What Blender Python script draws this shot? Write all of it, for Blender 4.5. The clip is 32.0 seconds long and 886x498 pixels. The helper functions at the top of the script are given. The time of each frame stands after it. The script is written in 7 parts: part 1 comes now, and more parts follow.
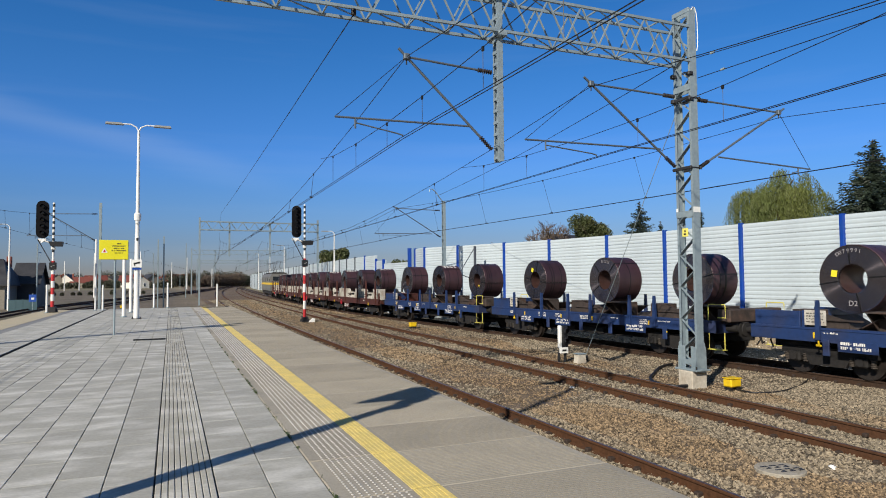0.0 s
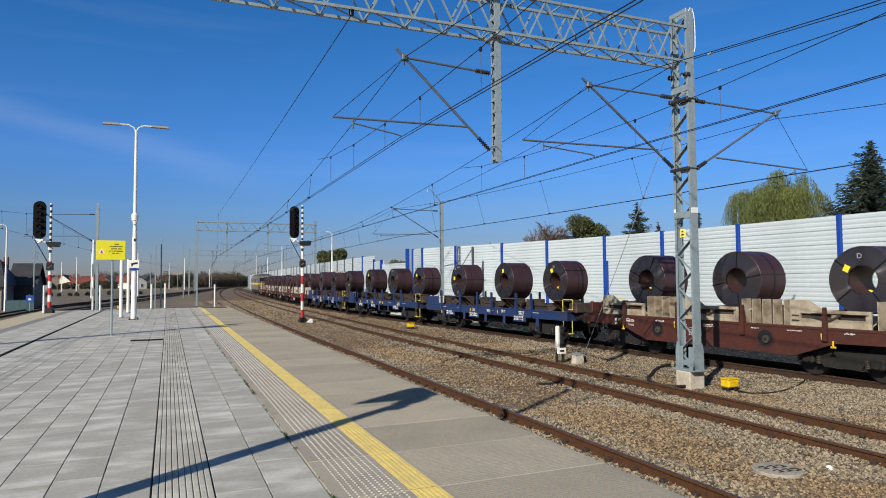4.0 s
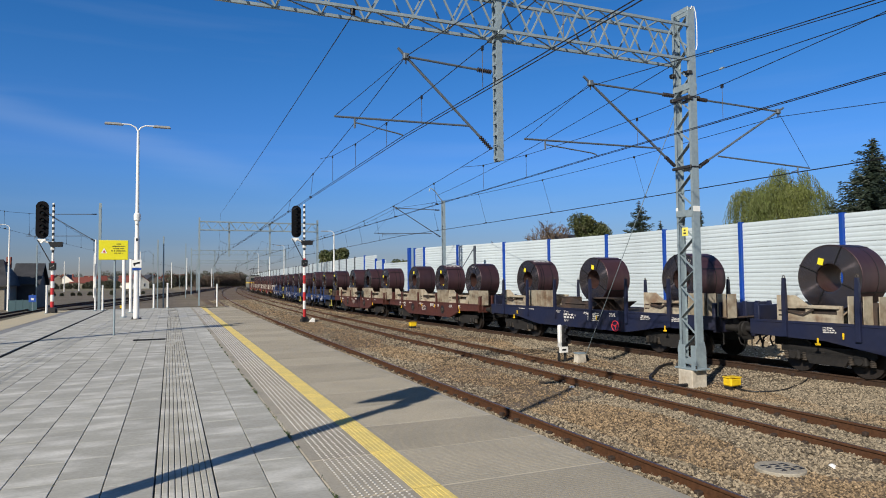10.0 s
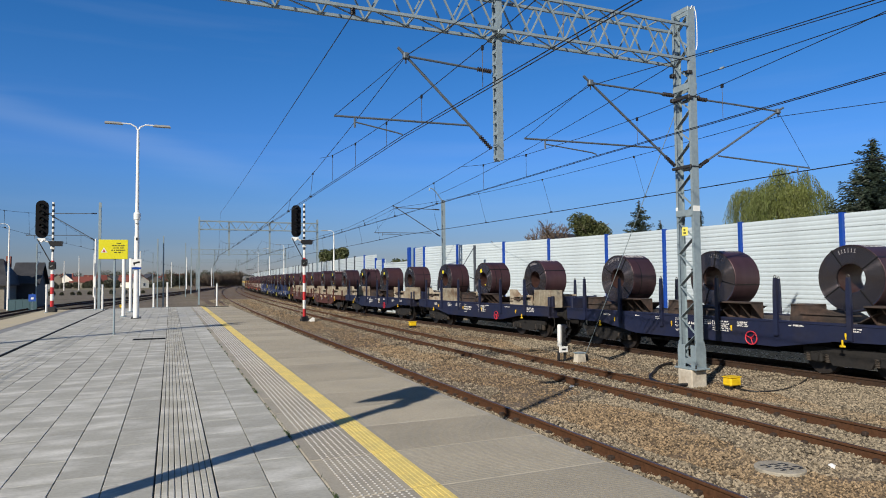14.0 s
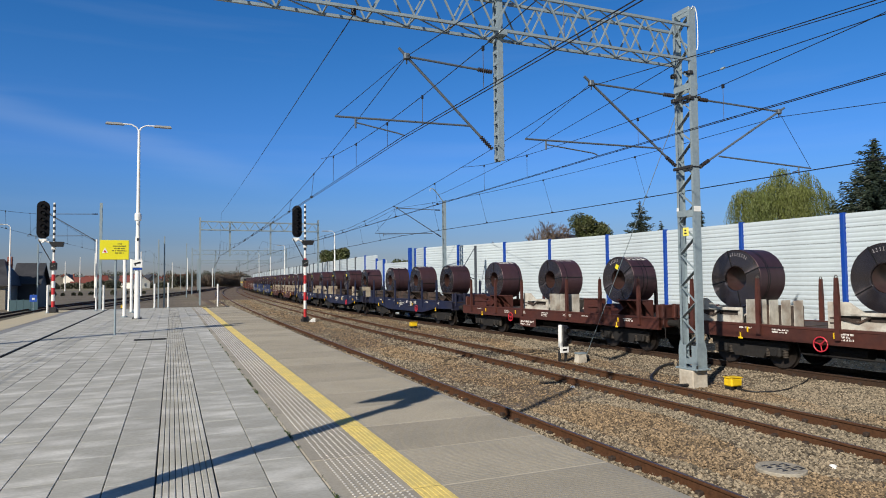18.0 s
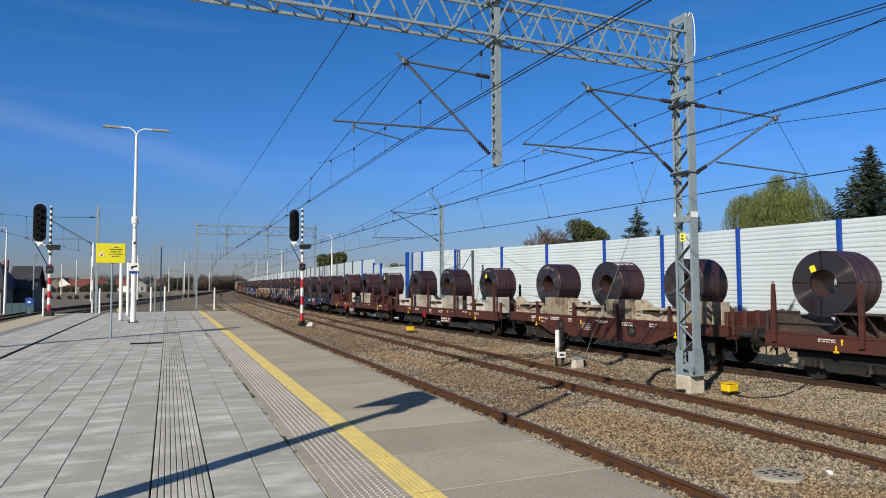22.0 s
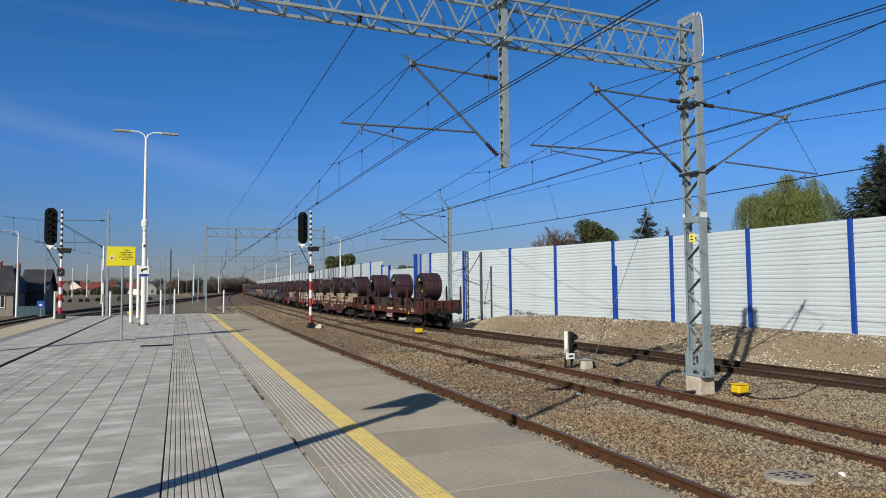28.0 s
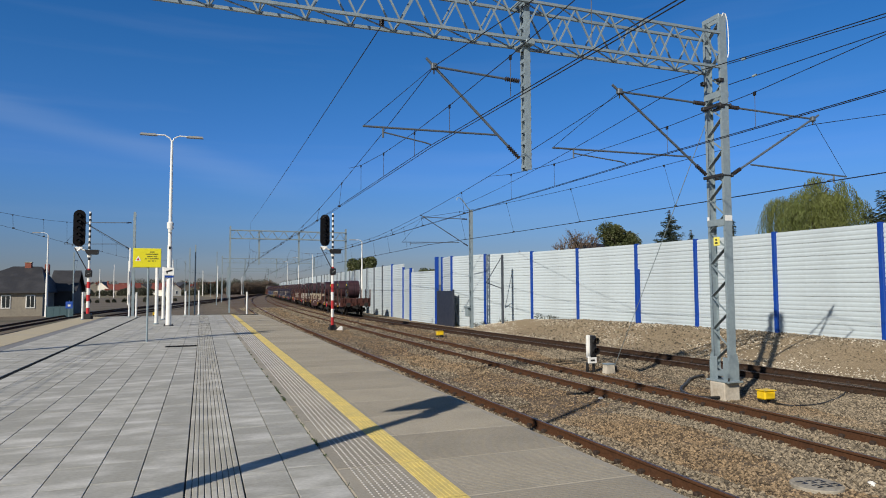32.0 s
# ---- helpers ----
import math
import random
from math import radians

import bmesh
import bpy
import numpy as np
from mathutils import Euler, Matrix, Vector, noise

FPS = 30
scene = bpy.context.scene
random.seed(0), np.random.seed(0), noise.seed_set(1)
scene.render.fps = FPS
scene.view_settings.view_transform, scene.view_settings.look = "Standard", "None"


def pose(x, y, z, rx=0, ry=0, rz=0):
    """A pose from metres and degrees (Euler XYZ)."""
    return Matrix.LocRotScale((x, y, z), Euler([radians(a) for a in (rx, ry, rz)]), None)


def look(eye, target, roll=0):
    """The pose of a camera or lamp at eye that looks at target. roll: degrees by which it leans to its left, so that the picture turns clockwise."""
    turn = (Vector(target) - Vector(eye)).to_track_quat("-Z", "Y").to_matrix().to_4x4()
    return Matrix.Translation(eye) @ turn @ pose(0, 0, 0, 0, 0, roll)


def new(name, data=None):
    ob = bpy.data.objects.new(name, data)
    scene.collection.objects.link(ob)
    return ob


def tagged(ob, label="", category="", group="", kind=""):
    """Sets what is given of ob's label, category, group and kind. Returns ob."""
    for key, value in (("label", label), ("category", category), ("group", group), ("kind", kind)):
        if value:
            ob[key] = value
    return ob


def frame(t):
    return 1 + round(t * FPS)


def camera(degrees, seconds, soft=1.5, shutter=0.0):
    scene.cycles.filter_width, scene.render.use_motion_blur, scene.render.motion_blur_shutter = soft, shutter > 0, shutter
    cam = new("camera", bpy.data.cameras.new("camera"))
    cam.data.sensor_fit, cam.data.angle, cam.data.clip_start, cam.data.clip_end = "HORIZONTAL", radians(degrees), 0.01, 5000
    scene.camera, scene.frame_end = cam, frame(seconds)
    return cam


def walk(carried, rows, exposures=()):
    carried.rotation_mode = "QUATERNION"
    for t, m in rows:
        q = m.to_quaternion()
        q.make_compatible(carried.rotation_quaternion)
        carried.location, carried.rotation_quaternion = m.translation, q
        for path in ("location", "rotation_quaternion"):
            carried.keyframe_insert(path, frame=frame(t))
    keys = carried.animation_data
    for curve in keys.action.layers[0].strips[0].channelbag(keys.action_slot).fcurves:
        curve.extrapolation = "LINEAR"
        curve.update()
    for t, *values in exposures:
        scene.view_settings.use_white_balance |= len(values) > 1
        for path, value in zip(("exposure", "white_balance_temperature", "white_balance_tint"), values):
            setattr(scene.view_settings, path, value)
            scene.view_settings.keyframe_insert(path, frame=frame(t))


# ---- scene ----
cam = camera(68.57, 32.0, soft=1.0)
EYE = Vector((0.0, 0.0, 1.9))
# seconds, heading to the right of the platform's line, tilt up, lean (degrees)
HEADINGS = [
    (0, 22.70, 2.64, -0.49), (0.5, 22.69, 2.64, -0.46), (1, 22.68, 2.67, -0.43), (1.5, 22.68, 2.73, -0.41),
    (2, 22.70, 2.80, -0.48), (2.5, 22.75, 2.80, -0.54), (3, 22.82, 2.75, -0.55), (3.5, 22.88, 2.67, -0.54),
    (5.5, 22.84, 2.80, -0.30), (6, 22.87, 2.81, -0.34), (6.5, 22.89, 2.75, -0.41), (7, 22.88, 2.67, -0.48),
    (7.5, 22.83, 2.63, -0.46), (8, 22.76, 2.64, -0.39), (8.5, 22.72, 2.68, -0.36), (9, 22.69, 2.71, -0.43),
    (9.5, 22.70, 2.68, -0.53), (10, 22.72, 2.61, -0.60), (10.5, 22.75, 2.55, -0.62), (11, 22.75, 2.49, -0.66),
    (11.5, 22.75, 2.47, -0.68), (12, 22.77, 2.46, -0.64), (12.5, 22.80, 2.48, -0.58), (13, 22.81, 2.50, -0.55),
    (13.5, 22.78, 2.53, -0.57), (14, 22.73, 2.57, -0.56), (14.5, 22.68, 2.58, -0.53), (16.5, 22.69, 2.74, -0.56),
    (17, 22.66, 2.71, -0.58), (17.5, 22.65, 2.65, -0.59), (18, 22.66, 2.61, -0.57), (18.5, 22.69, 2.59, -0.51),
    (19, 22.73, 2.63, -0.46), (19.5, 22.74, 2.70, -0.41), (20, 22.76, 2.78, -0.36), (20.5, 22.80, 2.86, -0.30),
    (21, 22.85, 2.92, -0.28), (21.5, 22.88, 2.96, -0.32), (22, 22.90, 3.01, -0.37), (22.5, 22.91, 3.10, -0.40),
    (23, 22.91, 3.19, -0.37), (23.5, 22.88, 3.25, -0.32), (24, 22.84, 3.29, -0.33), (24.5, 22.82, 3.31, -0.42),
    (25, 22.77, 3.28, -0.51), (25.5, 22.71, 3.25, -0.58), (27.5, 22.27, 3.14, -0.62), (28, 22.18, 3.16, -0.58),
    (28.5, 22.04, 3.17, -0.51), (29, 21.85, 3.20, -0.46), (29.5, 21.59, 3.23, -0.52), (30, 21.30, 3.28, -0.60),
    (30.5, 21.04, 3.33, -0.61), (31, 20.77, 3.36, -0.58), (31.5, 20.52, 3.38, -0.49), (32, 20.31, 3.42, -0.28)]


def aim(yaw, tilt, lean):
    a, b = radians(yaw), radians(tilt)
    return look(EYE, EYE + Vector((math.sin(a) * math.cos(b), math.cos(a) * math.cos(b), math.sin(b))), lean)


# the camera closes a little as the train clears the white barrier
walk(cam, [(t, aim(y, p, r)) for t, y, p, r in HEADINGS], exposures=[(0, 0.16), (22, 0.16), (25, 0.12), (28, 0.03), (32, -0.02)])

# ---- sky and sun ----
SUN_AZ, SUN_EL = radians(52.5), radians(32.0)   # shadows run towards (sin az, cos az)
sun_from = Vector((-math.sin(SUN_AZ) * math.cos(SUN_EL), -math.cos(SUN_AZ) * math.cos(SUN_EL), math.sin(SUN_EL)))
world = bpy.data.worlds.new("sky")
scene.world = world
world.use_nodes = True
wt = world.node_tree
wt.nodes.clear()
sky = wt.nodes.new("ShaderNodeTexSky")
sky.sky_type = "NISHITA"
sky.sun_disc = False
sky.sun_elevation = SUN_EL
sky.sun_rotation = math.atan2(sun_from.x, sun_from.y)
sky.altitude = 300
sky.air_density, sky.dust_density, sky.ozone_density = 1.0, 0.15, 4.0
bg = wt.nodes.new("ShaderNodeBackground")
bg.inputs["Strength"].default_value = 0.105
wo = wt.nodes.new("ShaderNodeOutputWorld")
# clear autumn blue, with a thin streak of high cloud
hs = wt.nodes.new("ShaderNodeHueSaturation")
hs.inputs["Saturation"].default_value = 1.30
tint = wt.nodes.new("ShaderNodeMix")
tint.data_type, tint.blend_type = "RGBA", "MULTIPLY"
tint.inputs["Factor"].default_value = 1.0
sep = wt.nodes.new("ShaderNodeSeparateXYZ")
lift = wt.nodes.new("ShaderNodeMapRange")
lift.inputs["From Min"].default_value, lift.inputs["From Max"].default_value = -0.05, 1.0
haze = wt.nodes.new("ShaderNodeValToRGB")      # dull haze low down, clear blue above, deeper overhead
haze.color_ramp.interpolation = "CARDINAL"
haze.color_ramp.elements[0].position, haze.color_ramp.elements[0].color = 0.0, (0.38, 0.38, 0.52, 1)
haze.color_ramp.elements[1].position, haze.color_ramp.elements[1].color = 1.0, (0.52, 0.50, 0.52, 1)
for at, tone in ((0.06, (0.34, 0.345, 0.50)), (0.12, (0.45, 0.48, 0.66)), (0.19, (0.61, 0.68, 0.915)), (0.30, (0.745, 0.81, 1.13)), (0.44, (0.77, 0.845, 1.25)), (0.60, (0.735, 0.785, 1.09))):
    haze.color_ramp.elements.new(at).color = (*tone, 1)
wc = wt.nodes.new("ShaderNodeTexCoord")
wm = wt.nodes.new("ShaderNodeMapping")
wm.inputs["Rotation"].default_value = (0.0, radians(-14), radians(8))
wm.inputs["Scale"].default_value = (1.2, 1.2, 16.0)
wn = wt.nodes.new("ShaderNodeTexNoise")
wn.inputs["Scale"].default_value, wn.inputs["Detail"].default_value = 1.6, 5.0
wr = wt.nodes.new("ShaderNodeMapRange")
wr.inputs["From Min"].default_value, wr.inputs["From Max"].default_value = 0.52, 0.80
wr.inputs["To Max"].default_value = 0.05
cloud = wt.nodes.new("ShaderNodeMix")
cloud.data_type = "RGBA"
cloud.inputs["B"].default_value = (5.5, 6.2, 7.2, 1)
wt.links.new(wc.outputs["Generated"], sep.inputs[0])
wt.links.new(sep.outputs["Z"], lift.inputs["Value"])
wt.links.new(lift.outputs[0], haze.inputs[0])
wt.links.new(haze.outputs[0], tint.inputs["B"])
wt.links.new(sky.outputs[0], hs.inputs["Color"])
wt.links.new(hs.outputs[0], tint.inputs["A"])
wt.links.new(wc.outputs["Generated"], wm.inputs["Vector"])
wt.links.new(wm.outputs[0], wn.inputs["Vector"])
wt.links.new(wn.outputs["Fac"], wr.inputs["Value"])
# one long faint streak low in the sky
streak_a = Vector((-0.1963, 0.9564, 0.2164))
streak_b = Vector((0.1514, 0.9781, 0.1426))
band = wt.nodes.new("ShaderNodeVectorMath")
band.operation = "DOT_PRODUCT"
band.inputs[1].default_value = streak_a.cross(streak_b).normalized()
wobble = wt.nodes.new("ShaderNodeMath")
wobble.operation, wobble.inputs[1].default_value, wobble.inputs[2].default_value = "MULTIPLY_ADD", 0.05, -0.025
spread = wt.nodes.new("ShaderNodeMath")
spread.operation = "ADD"
off = wt.nodes.new("ShaderNodeMath")
off.operation = "ABSOLUTE"
thin = wt.nodes.new("ShaderNodeMapRange")
thin.interpolation_type = "SMOOTHSTEP"
thin.inputs["From Min"].default_value, thin.inputs["From Max"].default_value = 0.028, 0.0
thin.inputs["To Max"].default_value = 0.085
along = wt.nodes.new("ShaderNodeVectorMath")
along.operation = "DOT_PRODUCT"
along.inputs[1].default_value = streak_a
ends = wt.nodes.new("ShaderNodeMapRange")
ends.interpolation_type = "SMOOTHSTEP"
ends.inputs["From Min"].default_value, ends.inputs["From Max"].default_value = 0.92, 0.99
both = wt.nodes.new("ShaderNodeMath")
both.operation = "MULTIPLY"
total = wt.nodes.new("ShaderNodeMath")
total.operation = "ADD"
wt.links.new(wc.outputs["Generated"], band.inputs[0])
wt.links.new(wc.outputs["Generated"], along.inputs[0])
wt.links.new(wn.outputs["Fac"], wobble.inputs[0])
wt.links.new(band.outputs["Value"], spread.inputs[0])
wt.links.new(wobble.outputs[0], spread.inputs[1])
wt.links.new(spread.outputs[0], off.inputs[0])
wt.links.new(off.outputs[0], thin.inputs["Value"])
wt.links.new(along.outputs["Value"], ends.inputs["Value"])
wt.links.new(thin.outputs[0], both.inputs[0])
wt.links.new(ends.outputs[0], both.inputs[1])
wt.links.new(wr.outputs[0], total.inputs[0])
wt.links.new(both.outputs[0], total.inputs[1])
wt.links.new(total.outputs[0], cloud.inputs["Factor"])
# the sky pales towards the sun
glow = wt.nodes.new("ShaderNodeVectorMath")
glow.operation = "DOT_PRODUCT"
glow.inputs[1].default_value = sun_from
near_sun = wt.nodes.new("ShaderNodeMapRange")
near_sun.inputs["From Min"].default_value, near_sun.inputs["From Max"].default_value = 0.05, 0.75
pale = wt.nodes.new("ShaderNodeMix")
pale.data_type, pale.blend_type = "RGBA", "MULTIPLY"
pale.inputs["Factor"].default_value = 1.0
pale.inputs["B"].default_value = (0.64, 0.60, 0.53, 1)
whole = wt.nodes.new("ShaderNodeMix")
whole.data_type = "RGBA"
wt.links.new(wc.outputs["Generated"], glow.inputs[0])
wt.links.new(glow.outputs["Value"], near_sun.inputs["Value"])
wt.links.new(near_sun.outputs[0], whole.inputs["Factor"])
wt.links.new(sky.outputs[0], pale.inputs["A"])
wt.links.new(tint.outputs["Result"], whole.inputs["A"])
wt.links.new(pale.outputs["Result"], whole.inputs["B"])
wt.links.new(whole.outputs["Result"], cloud.inputs["A"])
wt.links.new(cloud.outputs["Result"], bg.inputs[0])
wt.links.new(bg.outputs[0], wo.inputs[0])
sun = new("sun", bpy.data.lights.new("sun", "SUN"))
sun.data.energy, sun.data.angle, sun.data.color = 5.0, radians(0.53), (1.0, 0.92, 0.795)
sun.matrix_world = look(sun_from * 100, (0, 0, 0))

# ---- mesh helpers ----


class Geo:
    """Collects vertices and faces of one mesh."""

    def __init__(self):
        self.v, self.f = [], []

    def add(self, verts, faces):
        n = len(self.v)
        self.v += [tuple(p) for p in verts]
        self.f += [tuple(i + n for i in q) for q in faces]
        return self

    def box(self, x0, y0, z0, x1, y1, z1, c=0.0, m=None):
        if c <= 0:
            vs = [(x, y, z) for z in (z0, z1) for y in (y0, y1) for x in (x0, x1)]
            fs = [(0, 2, 3, 1), (4, 5, 7, 6), (0, 1, 5, 4), (2, 6, 7, 3), (0, 4, 6, 2), (1, 3, 7, 5)]
        else:
            cx, cy, cz, hx, hy, hz = (x0 + x1) / 2, (y0 + y1) / 2, (z0 + z1) / 2, (x1 - x0) / 2, (y1 - y0) / 2, (z1 - z0) / 2
            c = min(c, hx * .9, hy * .9, hz * .9)
            vs, idx = [], {}
            for sx in (-1, 1):
                for sy in (-1, 1):
                    for sz in (-1, 1):
                        for k, (a, b, d) in enumerate(((0, c, c), (c, 0, c), (c, c, 0))):
                            idx[sx, sy, sz, k] = len(vs)
                            vs.append((cx + sx * (hx - a), cy + sy * (hy - b), cz + sz * (hz - d)))
            fs = []
            for s in (-1, 1):
                fs.append([idx[s, a, b, 0] for a, b in ((-1, -1), (1, -1), (1, 1), (-1, 1))][::s])
                fs.append([idx[a, s, b, 1] for a, b in ((-1, -1), (1, -1), (1, 1), (-1, 1))][::-s])
                fs.append([idx[a, b, s, 2] for a, b in ((-1, -1), (1, -1), (1, 1), (-1, 1))][::s])
            for a in (-1, 1):
                for b in (-1, 1):
                    fs.append([idx[a, b, -1, 0], idx[a, b, 1, 0], idx[a, b, 1, 1], idx[a, b, -1, 1]][::a * b])
                    fs.append([idx[a, -1, b, 0], idx[a, -1, b, 2], idx[a, 1, b, 2], idx[a, 1, b, 0]][::a * b])
                    fs.append([idx[-1, a, b, 1], idx[1, a, b, 1], idx[1, a, b, 2], idx[-1, a, b, 2]][::a * b])
                    for d in (-1, 1):
                        fs.append([idx[a, b, d, k] for k in (0, 1, 2)][::a * b * d])
        if m is not None:
            vs = [m @ Vector(p) for p in vs]
        return self.add(vs, fs)

    def beam(self, p, q, w, h, up=(0, 0, 1)):
        p, q = Vector(p), Vector(q)
        d = q - p
        z = d.normalized()
        x = Vector(up).cross(z)
        if x.length < 1e-4:
            x = Vector((1, 0, 0)).cross(z)
        x.normalize()
        y = z.cross(x)
        vs = [e + x * (sx * w / 2) + y * (sy * h / 2) for e in (p, q) for sx, sy in ((-1, -1), (1, -1), (1, 1), (-1, 1))]
        return self.add(vs, [(3, 2, 1, 0), (4, 5, 6, 7)] + [(i, (i + 1) % 4, 4 + (i + 1) % 4, 4 + i) for i in range(4)])

    def tube(self, p, q, r, n=10, r2=None, caps=True):
        p, q = Vector(p), Vector(q)
        z = (q - p).normalized()
        x = Vector((0, 0, 1)).cross(z)
        if x.length < 1e-4:
            x = Vector((1, 0, 0))
        x.normalize()
        y = z.cross(x)
        r2 = r if r2 is None else r2
        vs = []
        for e, rr in ((p, r), (q, r2)):
            vs += [e + (x * math.cos(2 * math.pi * i / n) + y * math.sin(2 * math.pi * i / n)) * rr for i in range(n)]
        fs = [(i, (i + 1) % n, n + (i + 1) % n, n + i) for i in range(n)]
        if caps:
            fs += [tuple(range(n))[::-1], tuple(range(n, 2 * n))]
        return self.add(vs, fs)

    def path(self, pts, r, n=6):
        """A round wire or pipe along points, one closed skin."""
        pts = [Vector(p) for p in pts]
        m = len(pts)
        ref = (pts[-1] - pts[0]).normalized() if (pts[-1] - pts[0]).length > 1e-6 else Vector((1, 0, 0))
        up = Vector((0, 0, 1)) if abs(ref.z) < 0.9 else Vector((1, 0, 0))
        vs = []
        for i, p in enumerate(pts):
            z = (pts[min(i + 1, m - 1)] - pts[max(i - 1, 0)]).normalized()
            x = up.cross(z)
            if x.length < 1e-3:
                x = Vector((0, 1, 0)).cross(z)
            x.normalize()
            y = z.cross(x)
            vs += [p + (x * math.cos(2 * math.pi * k / n) + y * math.sin(2 * math.pi * k / n)) * r for k in range(n)]
        fs = [(k * n + i, k * n + (i + 1) % n, (k + 1) * n + (i + 1) % n, (k + 1) * n + i) for k in range(m - 1) for i in range(n)]
        return self.add(vs, fs + [tuple(range(n))[::-1], tuple(range((m - 1) * n, m * n))])

    def lathe(self, prof, p, axis, n=24):
        """prof: (radius, height along axis) pairs; the profile runs from one end to the other."""
        p, z = Vector(p), Vector(axis).normalized()
        x = Vector((0, 0, 1)).cross(z)
        if x.length < 1e-4:
            x = Vector((1, 0, 0))
        x.normalize()
        y = z.cross(x)
        vs = [p + z * h + (x * math.cos(2 * math.pi * i / n) + y * math.sin(2 * math.pi * i / n)) * r for r, h in prof for i in range(n)]
        fs = [(k * n + i, k * n + (i + 1) % n, (k + 1) * n + (i + 1) % n, (k + 1) * n + i) for k in range(len(prof) - 1) for i in range(n)]
        return self.add(vs, fs)

    def extrude(self, prof, axis, a, b):
        """A closed 2D outline (counter-clockwise) drawn along an axis: 'x' takes (y, z), 'y' takes (x, z), 'z' takes (x, y)."""
        put = {"x": lambda u, v, w: (w, u, v), "y": lambda u, v, w: (u, w, v), "z": lambda u, v, w: (u, v, w)}[axis]
        n = len(prof)
        vs = [put(u, v, w) for w in (a, b) for u, v in prof]
        fs = [(i, (i + 1) % n, n + (i + 1) % n, n + i) for i in range(n)] + [tuple(range(n))[::-1], tuple(range(n, 2 * n))]
        return self.add(vs, fs)

    def sweep(self, prof, pts, closed=True):
        """An outline of (side, up) pairs along a level line of points."""
        n, m = len(prof), len(pts)
        vs = []
        for i, p in enumerate(pts):
            d = Vector(pts[min(i + 1, m - 1)]) - Vector(pts[max(i - 1, 0)])
            d.z = 0
            d.normalize()
            s = Vector((d.y, -d.x, 0))
            vs += [Vector(p) + s * u + Vector((0, 0, v)) for u, v in prof]
        fs = [(k * n + i, k * n + (i + 1) % n, (k + 1) * n + (i + 1) % n, (k + 1) * n + i) for k in range(m - 1) for i in range(n if closed else n - 1)]
        if closed:
            fs += [tuple(range(n))[::-1], tuple(range((m - 1) * n, m * n))]
        return self.add(vs, fs)

    def mesh(self, name, mat, smooth=False):
        me = bpy.data.meshes.new(name)
        me.from_pydata(self.v, [], self.f)
        me.validate()
        if mat:
            me.materials.append(mat)
        bm = bmesh.new()
        bm.from_mesh(me)
        bmesh.ops.recalc_face_normals(bm, faces=bm.faces)
        bm.to_mesh(me)
        bm.free()
        if smooth:
            me.shade_smooth()
            me.set_sharp_from_angle(angle=radians(40))
        return me


def part(name, geo, mat, parent=None, label="", smooth=False):
    me = geo if isinstance(geo, bpy.types.Mesh) else geo.mesh(name, mat, smooth)
    ob = new(name, me)
    if parent is not None:
        ob.parent = parent
    if label:
        ob["label"] = label
    return ob


def thing(name, label, category, at=None, group="", kind=""):
    ob = new(name)
    ob.empty_display_size = 0.2
    if at is not None:
        ob.matrix_basis = at
    return tagged(ob, label, category, group, kind)


def single(name, geo, mat, label="", category="", group="", kind="", smooth=False, at=None):
    ob = part(name, geo, mat, None, "", smooth)
    if at is not None:
        ob.matrix_basis = at
    return tagged(ob, label, category, group, kind)


# ---- materials ----


